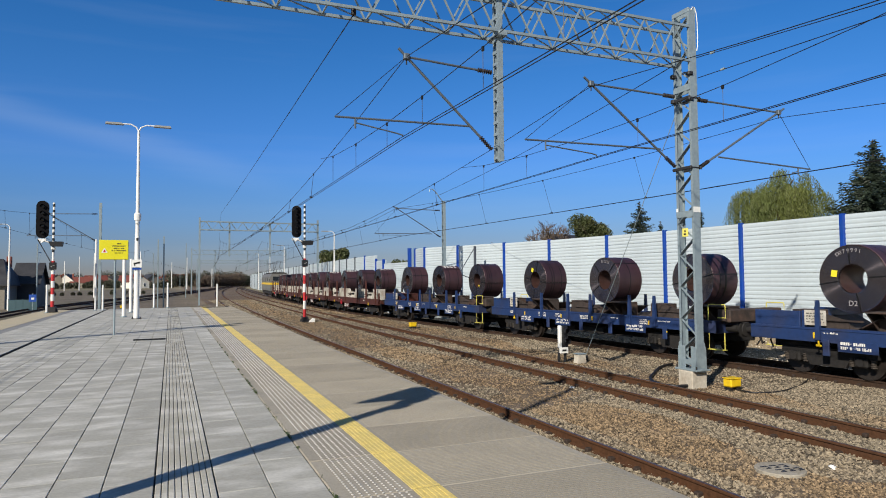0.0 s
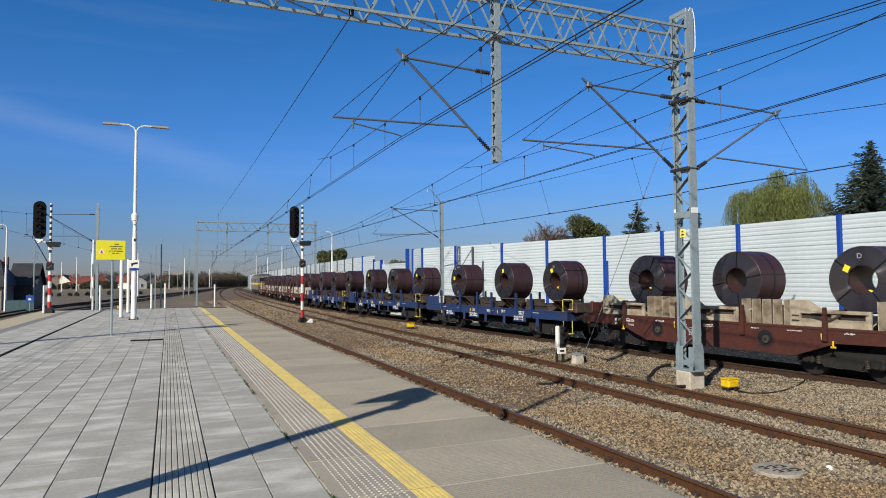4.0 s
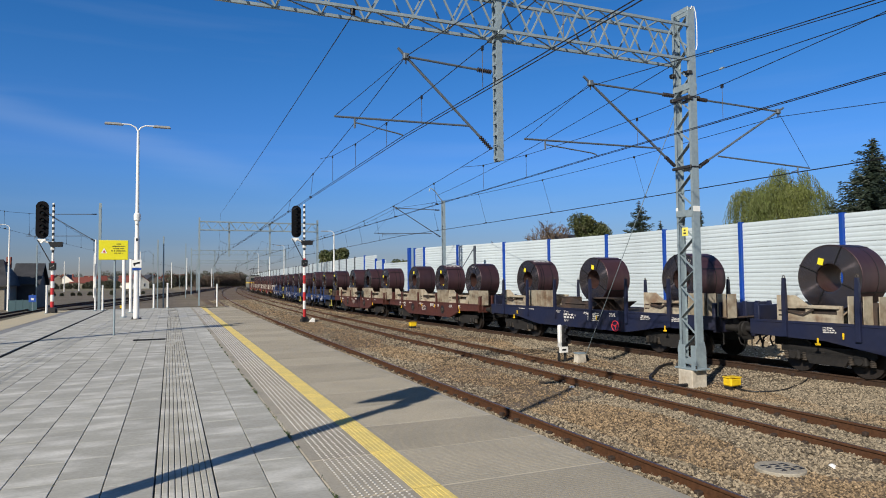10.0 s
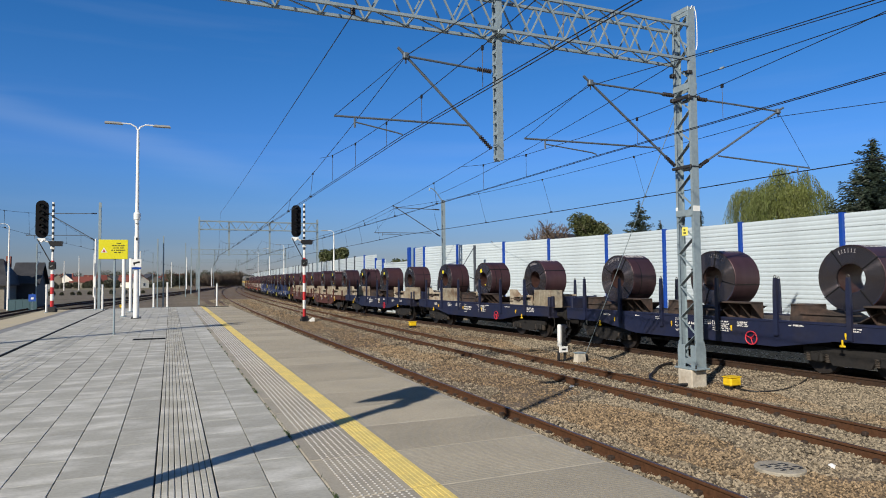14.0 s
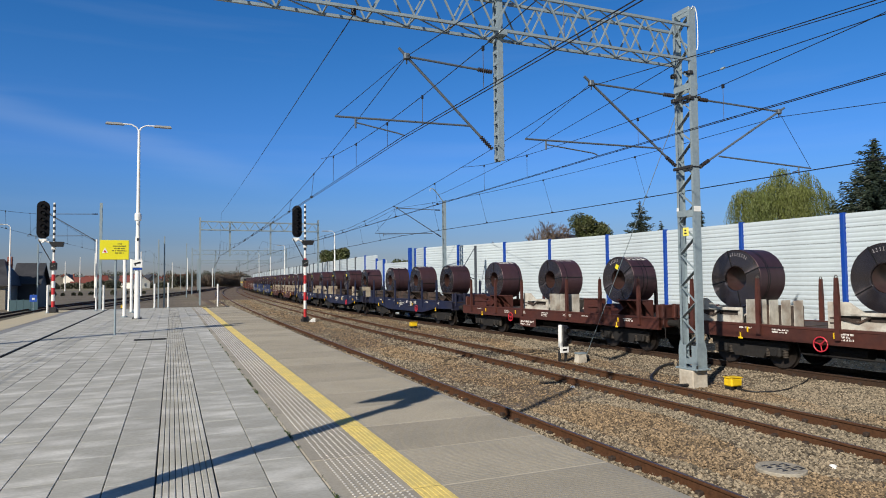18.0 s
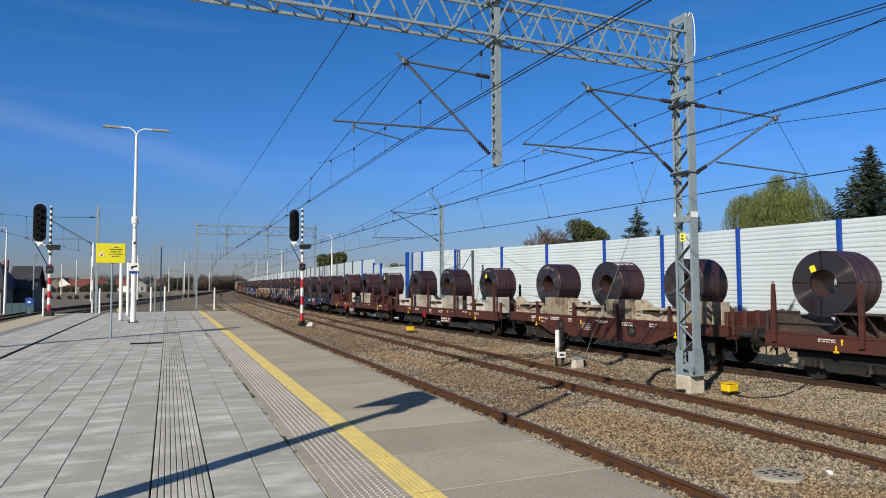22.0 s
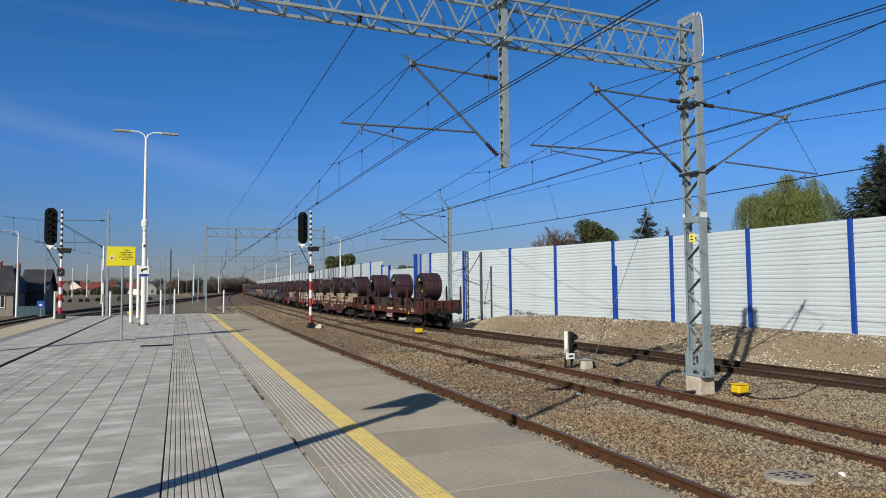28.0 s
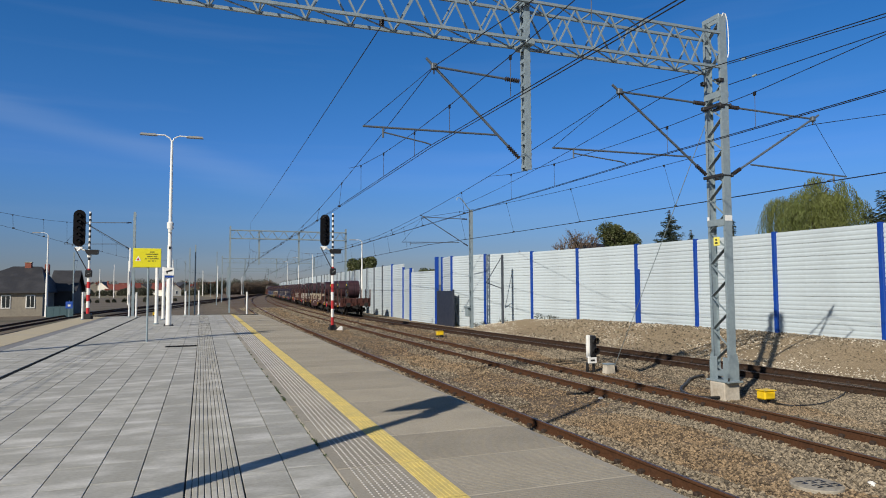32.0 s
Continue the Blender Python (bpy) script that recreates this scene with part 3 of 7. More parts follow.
build_track("railway_track_1", track1, -30, 420, 40)
build_track("railway_track_2", track2, -30, 420, 40)
M_RAILOILY = material("oily_rail", (0.046, 0.026, 0.016), 0.8, specular=0.25, grain=0.25, grain_scale=20, stain=(0.03, 0.02, 0.015), stain_scale=3, bump=0.2, bump_scale=50)
build_track("railway_track_3", track3, -165, 420, 40, M_RAILOILY)

# ---- platform ----
PLAT_END, PLAT_START = 51.0, -14.0
PLAT_L, PLAT_R = -7.9, 4.16


def build_platform():
    top = thing("platform", "wide railway platform of pale paving slabs and concrete", "platform", kind="structure")
    part("platform_body", Geo().box(PLAT_L + 0.02, PLAT_START, -1.3, PLAT_R - 0.12, PLAT_END, -0.03), M_JOINT, top, "dark joints between slabs")
    # concrete edge panels with ribbed tops
    rng = random.Random(3)
    w = PLAT_R - 1.35
    g = Geo().box(0, 0.006, -0.20, w, 1.294, 0.0, 0.012)
    for i in range(26):
        y = 0.05 + i * 0.047
        g.box(1.02, y, 0.0, w - 0.10, y + 0.022, 0.004)
    me = g.mesh("edge_panel", M_EDGE)
    n = int((PLAT_END - PLAT_START) / 1.3)
    for i in range(n):
        ob = part("edge_panel", me, None, top)
        ob.location = (1.35, -13.93 + 0.0 + 1.3 * i + 0.05, rng.uniform(-0.003, 0.0))
    yel = Geo().box(2.03, 0.008, 0.0, 2.31, 1.292, 0.006, 0.003)
    for k in range(5):
        yel.box(2.055 + k * 0.05, 0.03, 0.006, 2.08 + k * 0.05, 1.27, 0.010)
    yme = yel.mesh("yellow_strip", M_YELLOW)
    for i in range(n):
        ob = part("yellow_strip", yme, None, top, "worn yellow warning strip" if i == 0 else "")
        ob.location = (0, -13.88 + 1.3 * i, 0.0005)
    # round studs of the warning field
    g = Geo()
    for j in range(int((34 - 2) / 0.065)):
        y = 2 + 0.065 * j
        for k in range(8):
            x = 1.50 + 0.066 * k
            if y < 16:
                ring = [(x + 0.014 * math.cos(a), y + 0.014 * math.sin(a), 0.0) for a in (0, 1.05, 2.09, 3.14, 4.19, 5.24)]
                cap = [(x + 0.009 * math.cos(a), y + 0.009 * math.sin(a), 0.006) for a in (0, 1.05, 2.09, 3.14, 4.19, 5.24)]
                g.add(ring + cap, [(i, (i + 1) % 6, 6 + (i + 1) % 6, 6 + i) for i in range(6)] + [tuple(range(6, 12))])
    me = bpy.data.meshes.new("studs")
    me.from_pydata(g.v, [], g.f)
    me.materials.append(M_STUD)
    ob = part("studs", me, None, top, "pale round warning studs")
    ob["kind"] = "stuff"
    g = Geo()
    for k in range(8):
        x = 1.487 + 0.066 * k
        g.box(x, 16, -0.001, x + 0.026, PLAT_END - 1, 0.005)
    part("warning_ribs", g, M_STUD, top)
    # slab lanes
    lanes = [(0.872, 1.335), (0.412, 0.862)] + [(-0.57 - 0.432 * (i + 0) + 0.005, -0.57 - 0.432 * (i - 1) - 0.005) for i in range(0, 8)]
    lanes += [(-3.98, -3.60), (-4.52, -4.13), (-4.96, -4.53), (-5.40, -4.97), (-5.84, -5.41)]
    rng = random.Random(11)
    count = 0
    shapes = {}
    far = Geo()
    for li, (x0, x1) in enumerate(lanes):
        if li == 2:
            x0, x1 = -0.565, -0.135
        length = 0.80
        y = PLAT_START + rng.uniform(0, 0.8)
        while y < PLAT_END - 0.05:
            e = min(y + length, PLAT_END)
            lift = rng.uniform(-0.0015, 0.0015)
            if 3.5 < y < 17.5 and -3.3 < x0 and count < 300:
                key = round(x1 - x0, 3)
                if key not in shapes:
                    shapes[key] = Geo().box(0, 0.001, -0.08, x1 - x0, length - 0.0015, 0.0, 0.003).mesh("paving_slab", M_SLAB)
                ob = part("paving_slab", shapes[key], None, top)
                ob.location = (x0, y, lift)
                count += 1
            else:
                far.box(x0, y + 0.0008, -0.08 + lift, x1, e - 0.0008, lift)
            y = e
    me = bpy.data.meshes.new("paving_slabs_far")
    me.from_pydata(far.v, [], far.f)
    me.materials.append(M_SLABFAR)
    ob = part("paving_slabs_far", me, None, top)
    ob["kind"] = "stuff"
    # ribbed guide strip for the blind
    for k in range(9):
        x = -0.118 + k * 0.058
        part("guide_rib", Geo().box(x, PLAT_START, -0.06, x + 0.051, PLAT_END, 0.003, 0.005), M_RIB, top)
    # slot drain, grey band and sandy strip along the far edge
    part("slot_drain", Geo().box(-4.12, PLAT_START, -0.06, -3.99, PLAT_END - 3, -0.012), M_DRAIN, top, "black slot drain")
    part("grey_band", Geo().box(-6.28, PLAT_START, -0.08, -5.85, PLAT_END, -0.001), M_BAND, top, "dark grey ribbed guide band")
    part("sandy_strip", Geo().box(PLAT_L, PLAT_START, -0.2, -6.29, PLAT_END, 0.0, 0.02), M_SANDY, top, "sandy concrete edge strip")
    # thin near-black rectangle lying on the slabs
    part("hatch_cover", Geo().box(-1.12, 23.2, 0.001, -0.15, 23.75, 0.006), M_DRAIN, top, "dark flat rectangle on the paving")
    return top


M_STUD = material("stud_concrete", (0.52, 0.50, 0.46), 0.6, grain=0.1)
M_DRAIN = material("drain_grating", (0.010, 0.010, 0.010), 0.95, specular=0.1, grain=0.3, grain_scale=25)
M_BAND = material("grey_band", (0.20, 0.20, 0.20), 0.8, grain=0.15, grain_scale=30, stain=(0.27, 0.27, 0.26), stain_scale=1.2)
M_SLABFAR = material("paving_slab_far", (0.345, 0.338, 0.30), 0.75, grain=0.12, grain_scale=30, stain=(0.63, 0.622, 0.585), stain_scale=1.7, stain_amount=0.75, island=0.06, stretch=(0.7, 1.5, 1))
build_platform()

# ---- noise barrier ----


def barrier_panel(length, height):
    """One cassette of the barrier: a sheet with long horizontal grooves, seen from its -y side, along +x."""
    n = 3
    prof = [(0.014, 0.004)]
    step = height / n
    for i in range(n):
        z = i * step
        prof += [(0.004, z + step * 0.10), (0.0, z + step * 0.25), (0.0, z + step * 0.55), (0.005, z + step * 0.70), (0.013, z + step * 0.80), (0.013, z + step * 0.92)]
    prof.append((0.014, height))
    back = [(0.11, height), (0.11, 0.004)]
    return Geo().extrude([(u, v) for u, v in prof] + back, "x", 0, length)


def build_barrier():
    top = thing("noise_barrier", "white ribbed noise barrier with blue steel posts", "noise barrier", kind="structure")
    posts = [16.55 - 4.49 * k for k in range(8, 0, -1)] + WALL_Y
    tops = [4.18] * 8 + [4.18, 4.19, 4.20, 4.24, 4.26, 4.31, 4.35, 4.40, 4.46]
    cache = {}

    def bay(a, b, z1, z0, h=0.54, shift=0.0):
        ax, ay, bx, by = *a, *b
        L = math.hypot(bx - ax, by - ay) - 0.10
        ang = math.degrees(math.atan2(by - ay, bx - ax))
        u = Vector((bx - ax, by - ay, 0)).normalized()
        k = max(1, math.ceil((z1 - z0) / h))
        key = round(L, 2)
        if key not in cache:
            cache[key] = barrier_panel(L, h - 0.004).mesh("barrier_panel", M_PANEL)
        for i in range(k):
            ob = part("barrier_panel", cache[key], None, top)
            # the grooves face the tracks
            o = Vector((bx, by, 0)) - u * 0.05
            ob.matrix_basis = pose(o.x, o.y, z1 - (i + 1) * h, 0, 0, ang + 180)
    def post(x, y, z0, z1, w=0.16, mat=None):
        part("barrier_post", Geo().box(x - 0.11, y - w / 2, z0, x + 0.10, y + w / 2, z1, 0.01), mat or M_BLUEPOST, top)
    line = [(wall_x(y), y) for y in posts]
    for i in range(len(line) - 1):
        z1 = min(tops[i], tops[i + 1]) if i < 10 else (tops[i] + tops[i + 1]) / 2
        bay(line[i], line[i + 1], z1, bank(posts[i + 1]) - 0.25)
    for (x, y), z in zip(line, tops):
        post(x, y, bank(y) - 0.3, z + 0.03)
    post(wall_x(29.6) - 0.12, 29.72, -0.3, 2.87, 0.20)
    post(18.40, 51.25, -1.3, 4.50, 0.42)
    # lower stretch that stands nearer to the track
    lo = [(18.35, 51.5), (18.0, 57.2)]
    bay(lo[0], lo[1], 3.35, -1.35)
    post(18.0, 57.2, -1.2, 3.75, 0.25)
    # stretch that follows the curve
    prev = (18.3, 57.6)
    y = 61.6
    first = True
    while y < 400:
        x = track3(y) + 4.4
        z1 = 4.3 if y > 62 else 3.7
        bay(prev, (x, y), z1, -1.2)
        post(x, y, -1.1, z1 + 0.1 + (0.15 if first else 0.0), 0.14 if y < 90 else 0.1, M_BLUEPOST if y < 66 else M_POSTDARK)
        first = False
        prev = (x, y)
        y += 4.0 if y < 120 else 8.0 if y < 220 else 20.0
    # grey gate leaf in front of the white wall
    part("gate_leaf", Geo().box(18.14, 46.9, -1.25, 18.21, 50.6, 1.67, 0.01), M_GATE, top, "dark grey sheet gate leaf")
    part("gate_post", Geo().box(18.09, 46.75, -1.25, 18.23, 46.9, 1.78, 0.01), M_GATE, top)


M_POSTDARK = material("grey_post", (0.055, 0.065, 0.085), 0.6)
M_GATE = material("grey_gate", (0.022, 0.028, 0.048), 0.5, grain=0.1, stain=(0.03, 0.035, 0.05), stain_scale=1.5)
build_barrier()

# ---- catenary masts, gantries and wires ----
MX, MY = 12.45, 13.13


def lattice_mast(name, x, y, z0, z1, width, depth, label, leg=0.11, pitch=0.62, battens=False, single_lacing=False):
    """Two channel legs behind one another along the track, tied by zigzag lacing or by battens."""
    top = thing(name, label, "catenary mast", at=pose(x, y, z0, 0, 0, -90), group="catenary masts")
    h = z1 - z0
    for s in (-1, 1):
        g = Geo()
        e = s * width / 2
        o = -s
        # channel leg, open inwards
        w = 0.012
        out = [(e - o * w, -depth / 2), (e + o * leg, -depth / 2), (e + o * leg, -depth / 2 + w), (e + o * w, -depth / 2 + w), (e + o * w, depth / 2 - w), (e + o * leg, depth / 2 - w), (e + o * leg, depth / 2), (e - o * w, depth / 2)]
        g.extrude(out[::o], "z", 0, h)
        part("leg", g, M_GALV, top)
    n = int(h / pitch)
    for i in range(n):
        for yy in (-depth / 2 - 0.008, depth / 2 + 0.008):
            s = 1 if i % 2 else -1
            if single_lacing:
                # struts rising towards the near leg are flats on edge, the others lie flat
                if yy < 0:
                    a, b = (-s * (width / 2 - 0.03), yy + 0.05, i * pitch + 0.06), (s * (width / 2 - 0.03), yy + 0.05, (i + 1) * pitch + 0.06)
                    part("lacing", Geo().beam(a, b, 0.014, 0.11, (0, 1, 0)) if s > 0 else Geo().beam(a, b, 0.045, 0.012, (0, 1, 0)), M_GALV, top)
                continue
            if battens:
                part("batten", Geo().box(-width / 2, yy - 0.006, i * pitch + 0.05, width / 2, yy + 0.006, i * pitch + 0.12), M_GALV, top)
            else:
                part("lacing", Geo().beam((-s * (width / 2 - 0.03), yy, i * pitch + 0.06), (s * (width / 2 - 0.03), yy, (i + 1) * pitch + 0.06), 0.05, 0.010, (0, 1, 0)), M_GALV, top)
    return top


def build_mast():
    z0 = -0.50
    top = lattice_mast("catenary_mast", MX, MY, z0, 8.9, 0.58, 0.22, "tall grey galvanised lattice mast on a concrete block", leg=0.06, pitch=0.415, single_lacing=True)
    h = 8.9 - z0
    # in the mast's own space x runs towards the camera along the track, y across to the train
    for s in (-1, 1):
        part("cap_rail", Geo().box(-0.30, s * 0.105 - 0.012, h - 0.10, 0.30, s * 0.105 + 0.012, h + 0.02, 0.004), M_GALV, top)
        part("gusset", Geo().extrude([(-0.17, 0.05), (0.17, 0.05), (0.17, 0.50), (0.12, 0.72), (-0.12, 0.72), (-0.17, 0.50)], "x", s * 0.308 - 0.010, s * 0.308 + 0.010), M_GALV, top)
        part("leg_shoe", Geo().box(s * 0.20 - 0.10, -0.135, 0.05, s * 0.20 + 0.10, -0.119, 0.62, 0.004), M_GALV, top)
        part("stiffener", Geo().box(-0.29, s * 0.128 - 0.008, 0.14, 0.29, s * 0.128 + 0.008, 0.28), M_GALV, top)
        for zz in (7.25, 3.95):
            part("tie_plate", Geo().box(-0.29, s * 0.128 - 0.008, zz, 0.29, s * 0.128 + 0.008, zz + 0.16), M_GALV, top)
    part("base_plate", Geo().box(-0.38, -0.24, 0, 0.38, 0.24, 0.05, 0.01), M_GALV, top)
    for sx in (-1, 1):
        for sy in (-1, 1):
            part("anchor_bolt", Geo().tube((sx * 0.34, sy * 0.19, 0.05), (sx * 0.34, sy * 0.19, 0.13), 0.022, 6), M_DARKMETAL, top)
    part("reflector_band", Geo().box(0.298, -0.112, 4.06, 0.308, 0.112, 4.20), M_WHITE, top, "white painted band")
    part("reflector_band", Geo().box(-0.30, -0.128, 4.06, -0.23, -0.118, 4.20), M_WHITE, top, "white painted band")
    pl = part("warning_plate", Geo().box(-0.08, -0.150, 3.44, 0.12, -0.132, 3.66, 0.005), M_PLATE, top, "small yellow warning plate")
    part("plate_mark", Geo().box(-0.01, -0.156, 3.57, 0.05, -0.151, 3.61).box(-0.02, -0.156, 3.49, 0.06, -0.151, 3.53), M_BLACK, pl)
    part("earth_cable", Geo().path([(0.30, -0.02, h - 0.06), (0.31, 0.02, h + 0.03), (0.31, 0.09, h + 0.02), (0.31, 0.14, h - 0.12), (0.31, 0.165, h - 0.35), (0.31, 0.17, h - 0.7), (0.31, 0.16, h - 1.0), (0.31, 0.125, h - 1.12)], 0.012), M_WHITE, top)
    for zz in (7.0, 5.18):
        for s in (-1, 1):
            part("bracket", Geo().box(-0.33, s * 0.165 - 0.03, zz, 0.33, s * 0.165 + 0.03, zz + 0.08, 0.01), M_DARKMETAL, top)
            part("clamp_bolt", Geo().tube((s * 0.31, -0.20, zz + 0.04), (s * 0.31, 0.20, zz + 0.04), 0.016, 6), M_DARKMETAL, top)
    for zz, yy in ((7.62, -0.13), (6.95, -0.13)):
        part("wire_clamp", Geo().box(0.20, yy - 0.06, zz, 0.34, yy + 0.10, zz + 0.10, 0.02).tube((0.27, yy - 0.16, zz + 0.05), (0.27, yy + 0.2, zz + 0.05), 0.025, 8), M_DARKMETAL, top)
        part("wire_clamp", Geo().box(-0.34, yy - 0.08, zz + 0.05, -0.22, yy + 0.08, zz + 0.16, 0.02), M_DARKMETAL, top)
    single("mast_foundation", Geo().box(-0.25, -0.25, -0.6, 0.25, 0.25, 0.0, 0.025), M_CONC, "weathered concrete foundation block with rust stains", "foundation", at=pose(MX, MY, z0))
    return top


build_mast()


def truss(name, y, x0, x1, z0, z1, depth, label, pitch=0.86, big=0.075, bar=0.045):
    top = thing(name, label, "gantry", at=pose(0, y, z0))
    h = z1 - z0
    for yy in (-depth / 2, depth / 2):
        for zz in (0, h):
            part("chord", Geo().beam((x0, yy, zz), (x1, yy, zz), big, big), M_GALV, top)
    n = int((x1 - x0) / pitch)
    p = (x1 - x0) / n
    for i in range(n):
        a = x0 + i * p
        for yy in (-depth / 2, depth / 2):
            part("diagonal", Geo().beam((a, yy, 0), (a + p / 2, yy, h), bar, bar).beam((a + p / 2, yy, h), (a + p, yy, 0), bar, bar), M_GALV, top)
        for zz in (0, h):
            part("cross_bar", Geo().beam((a, -depth / 2, zz), (a, depth / 2, zz), bar * 0.9, bar * 0.9).beam((a, -depth / 2, zz), (a + p, depth / 2, zz), bar * 0.75, bar * 0.75), M_GALV, top)
    return top


truss("catenary_gantry", MY, -1.85, MX - 0.10, 7.51, 8.41, 0.56, "grey lattice steel boom reaching from the mast over two tracks", pitch=0.92, big=0.062, bar=0.034)
lattice_mast("catenary_mast", -9.6, 20.7, -1.1, 9.9, 0.34, 0.2, "slim grey lattice catenary mast beyond the platform", leg=0.06, pitch=0.5)
drop = lattice_mast("drop_post", 6.88, MY - 0.05, 4.56, 8.9, 0.20, 0.14, "grey lattice drop post hanging from the gantry", leg=0.035, pitch=0.27, battens=True)
for zz in (2.89, 3.94):
    part("hanger_plate", Geo().box(-0.32, -0.11, zz - 0.05, 0.28, 0.11, zz + 0.05, 0.01), M_GALV, drop)


def insulator(g, p, q, r=0.055):
    """Ribbed rod between p and q."""
    p, q = Vector(p), Vector(q)
    L = (q - p).length
    prof = [(0.02, 0)]
    n = 7
    for i in range(n):
        a = L * (i + 0.1) / n
        prof += [(0.03, a), (r, a + L * 0.3 / n), (r, a + L * 0.5 / n), (0.03, a + L * 0.75 / n)]
    prof.append((0.02, L))
    g.lathe(prof, p, q - p, 10)


def cantilever(name, y, tip, head, foot, tube, steady, label, r=0.027):
    """tip: the end of the top arm at the messenger; head, foot: where arm and stay meet the mast; tube: the ends of the lower tube; steady: the contact wire clamp. All (x, z)."""
    top = thing(name, label, "cantilever", at=pose(0, y, 0), group="catenary cantilevers")
    P = lambda q: Vector((q[0], 0, q[1]))
    tip, head, foot = P(tip), P(head), P(foot)
    d = (head - tip).normalized()
    part("top_arm", Geo().tube(tip, head - d * 0.42, r, 8), M_TUBE, top)
    g = Geo()
    insulator(g, head - d * 0.42, head - d * 0.05)
    part("insulator", g, M_INSUL, top, smooth=True)
    e = (foot - tip).normalized()
    part("stay", Geo().tube(tip - e * 0.25, foot - e * 0.45, r * 1.15, 8), M_TUBE, top)
    g = Geo()
    insulator(g, foot - e * 0.45, foot - e * 0.05)
    part("insulator", g, M_INSUL, top, smooth=True)
    part("messenger_clamp", Geo().box(tip.x - 0.065, -0.06, tip.z - 0.07, tip.x + 0.065, 0.06, tip.z + 0.07, 0.02), M_TUBE, top)
    a, b = P(tube[0]), P(tube[1])
    part("registration_tube", Geo().tube(a, b, r * 0.85, 8), M_TUBE, top)
    c = P(steady)
    f = a + (b - a) * 0.14
    part("drop_bracket", Geo().tube(f, f + Vector((0, 0, -0.22)), 0.022, 6), M_TUBE, top)
    part("steady_arm", Geo().path([f + Vector((0, 0, -0.10)), c + Vector((-0.12 if c.x > f.x else 0.12, 0, 0.06)), c + Vector((0, 0, 0.03)), c], 0.016), M_TUBE, top)
    part("messenger_hook", Geo().tube(tip, tip + Vector((0, 0, -0.17)), 0.016, 6), M_DARKMETAL, top)
    part("stay_wire", Geo().tube(a, tip, 0.007, 5), M_WIRE, top)
    return top

cantilever("cantilever", MY, (4.67, 6.73), (6.80, 6.62), (6.76, 4.80), ((3.09, 5.28), (6.20, 5.33)), (4.58, 4.97), "grey tubular cantilever arm on the drop post")
cantilever("cantilever", MY, (9.47, 6.66), (12.13, 6.60), (12.10, 4.72), ((7.59, 5.14), (11.58, 5.19)), (9.6, 4.87), "grey tubular cantilever arm on the mast")
cantilever("cantilever", MY, (15.83, 6.53), (12.78, 6.60), (12.80, 4.75), ((17.03, 4.98), (13.55, 5.11)), (16.3, 4.80), "grey tubular cantilever arm reaching over the train's track")


def hang(p, q, sag, n=14):
    p, q = Vector(p), Vector(q)
    return [p.lerp(q, i / n) - Vector((0, 0, 4 * sag * (i / n) * (1 - i / n))) for i in range(n + 1)]


def overhead_line(supports, label, r=0.0085, twin=True, spacing=5.0, stitch=(), ties=()):
    """supports: (y, messenger x, messenger z, contact x, contact z); stitch: (y, z) of the second rope under an arm; ties: y of its droppers."""
    top = thing("overhead_line", label, "overhead line", group="overhead lines")
    mess, cont = [], []
    for a, b in zip(supports, supports[1:]):
        L = b[0] - a[0]
        m = hang((a[1], a[0], a[2]), (b[1], b[0], b[2]), 1.6 * (L / 65) ** 2)
        c = hang((a[3], a[0], a[4]), (b[3], b[0], b[4]), 0.05)
        m = [Vector((p.x, p.y, max(p.z, q.z + 0.15))) for p, q in zip(m, c)]
        mess += m[1:] if mess else m
        cont += c[1:] if cont else c
        n = int(L / spacing)
        for i in range(1, n):
            f = i / n * (len(m) - 1)
            if stitch and stitch[0][0] < a[0] + L * i / n < stitch[-1][0]:
                continue
            k = min(int(f), len(m) - 2)
            u, v = m[k].lerp(m[k + 1], f - k), c[k].lerp(c[k + 1], f - k)
            drops = Geo().tube(u, v, 0.007, 4)
            drops.box(u.x - 0.02, u.y - 0.03, u.z - 0.05, u.x + 0.02, u.y + 0.03, u.z + 0.02)
            drops.box(v.x - 0.05, v.y - 0.02, v.z - 0.01, v.x + 0.05, v.y + 0.02, v.z + 0.05)
            part("dropper", drops, M_WIRE, top)
    if stitch:
        cx = supports[1][3]
        part("stitch_wire", Geo().path([(cx, y, z) for y, z in stitch], r * 0.9, 5), M_WIRE, top)
        for y in ties:
            z = float(np.interp(y, [q[0] for q in stitch], [q[1] for q in stitch]))
            part("dropper", Geo().tube((cx, y, z), (cx, y, supports[1][4]), 0.006, 4).box(cx - 0.015, y - 0.025, z - 0.06, cx + 0.015, y + 0.025, z + 0.015), M_WIRE, top)
    part("messenger_wire", Geo().path(mess, r * 1.1, 5), M_WIRE, top)
    for e in (-0.04, 0.04) if twin else (0,):
        part("contact_wire", Geo().path([p + Vector((e, 0, 0)) for p in cont], r, 5), M_WIRE, top)


def over(line, dx):
    return lambda y, mz=6.7, cz=4.9: (y, line(y) + dx + 0.08, mz, line(y) + dx, cz)


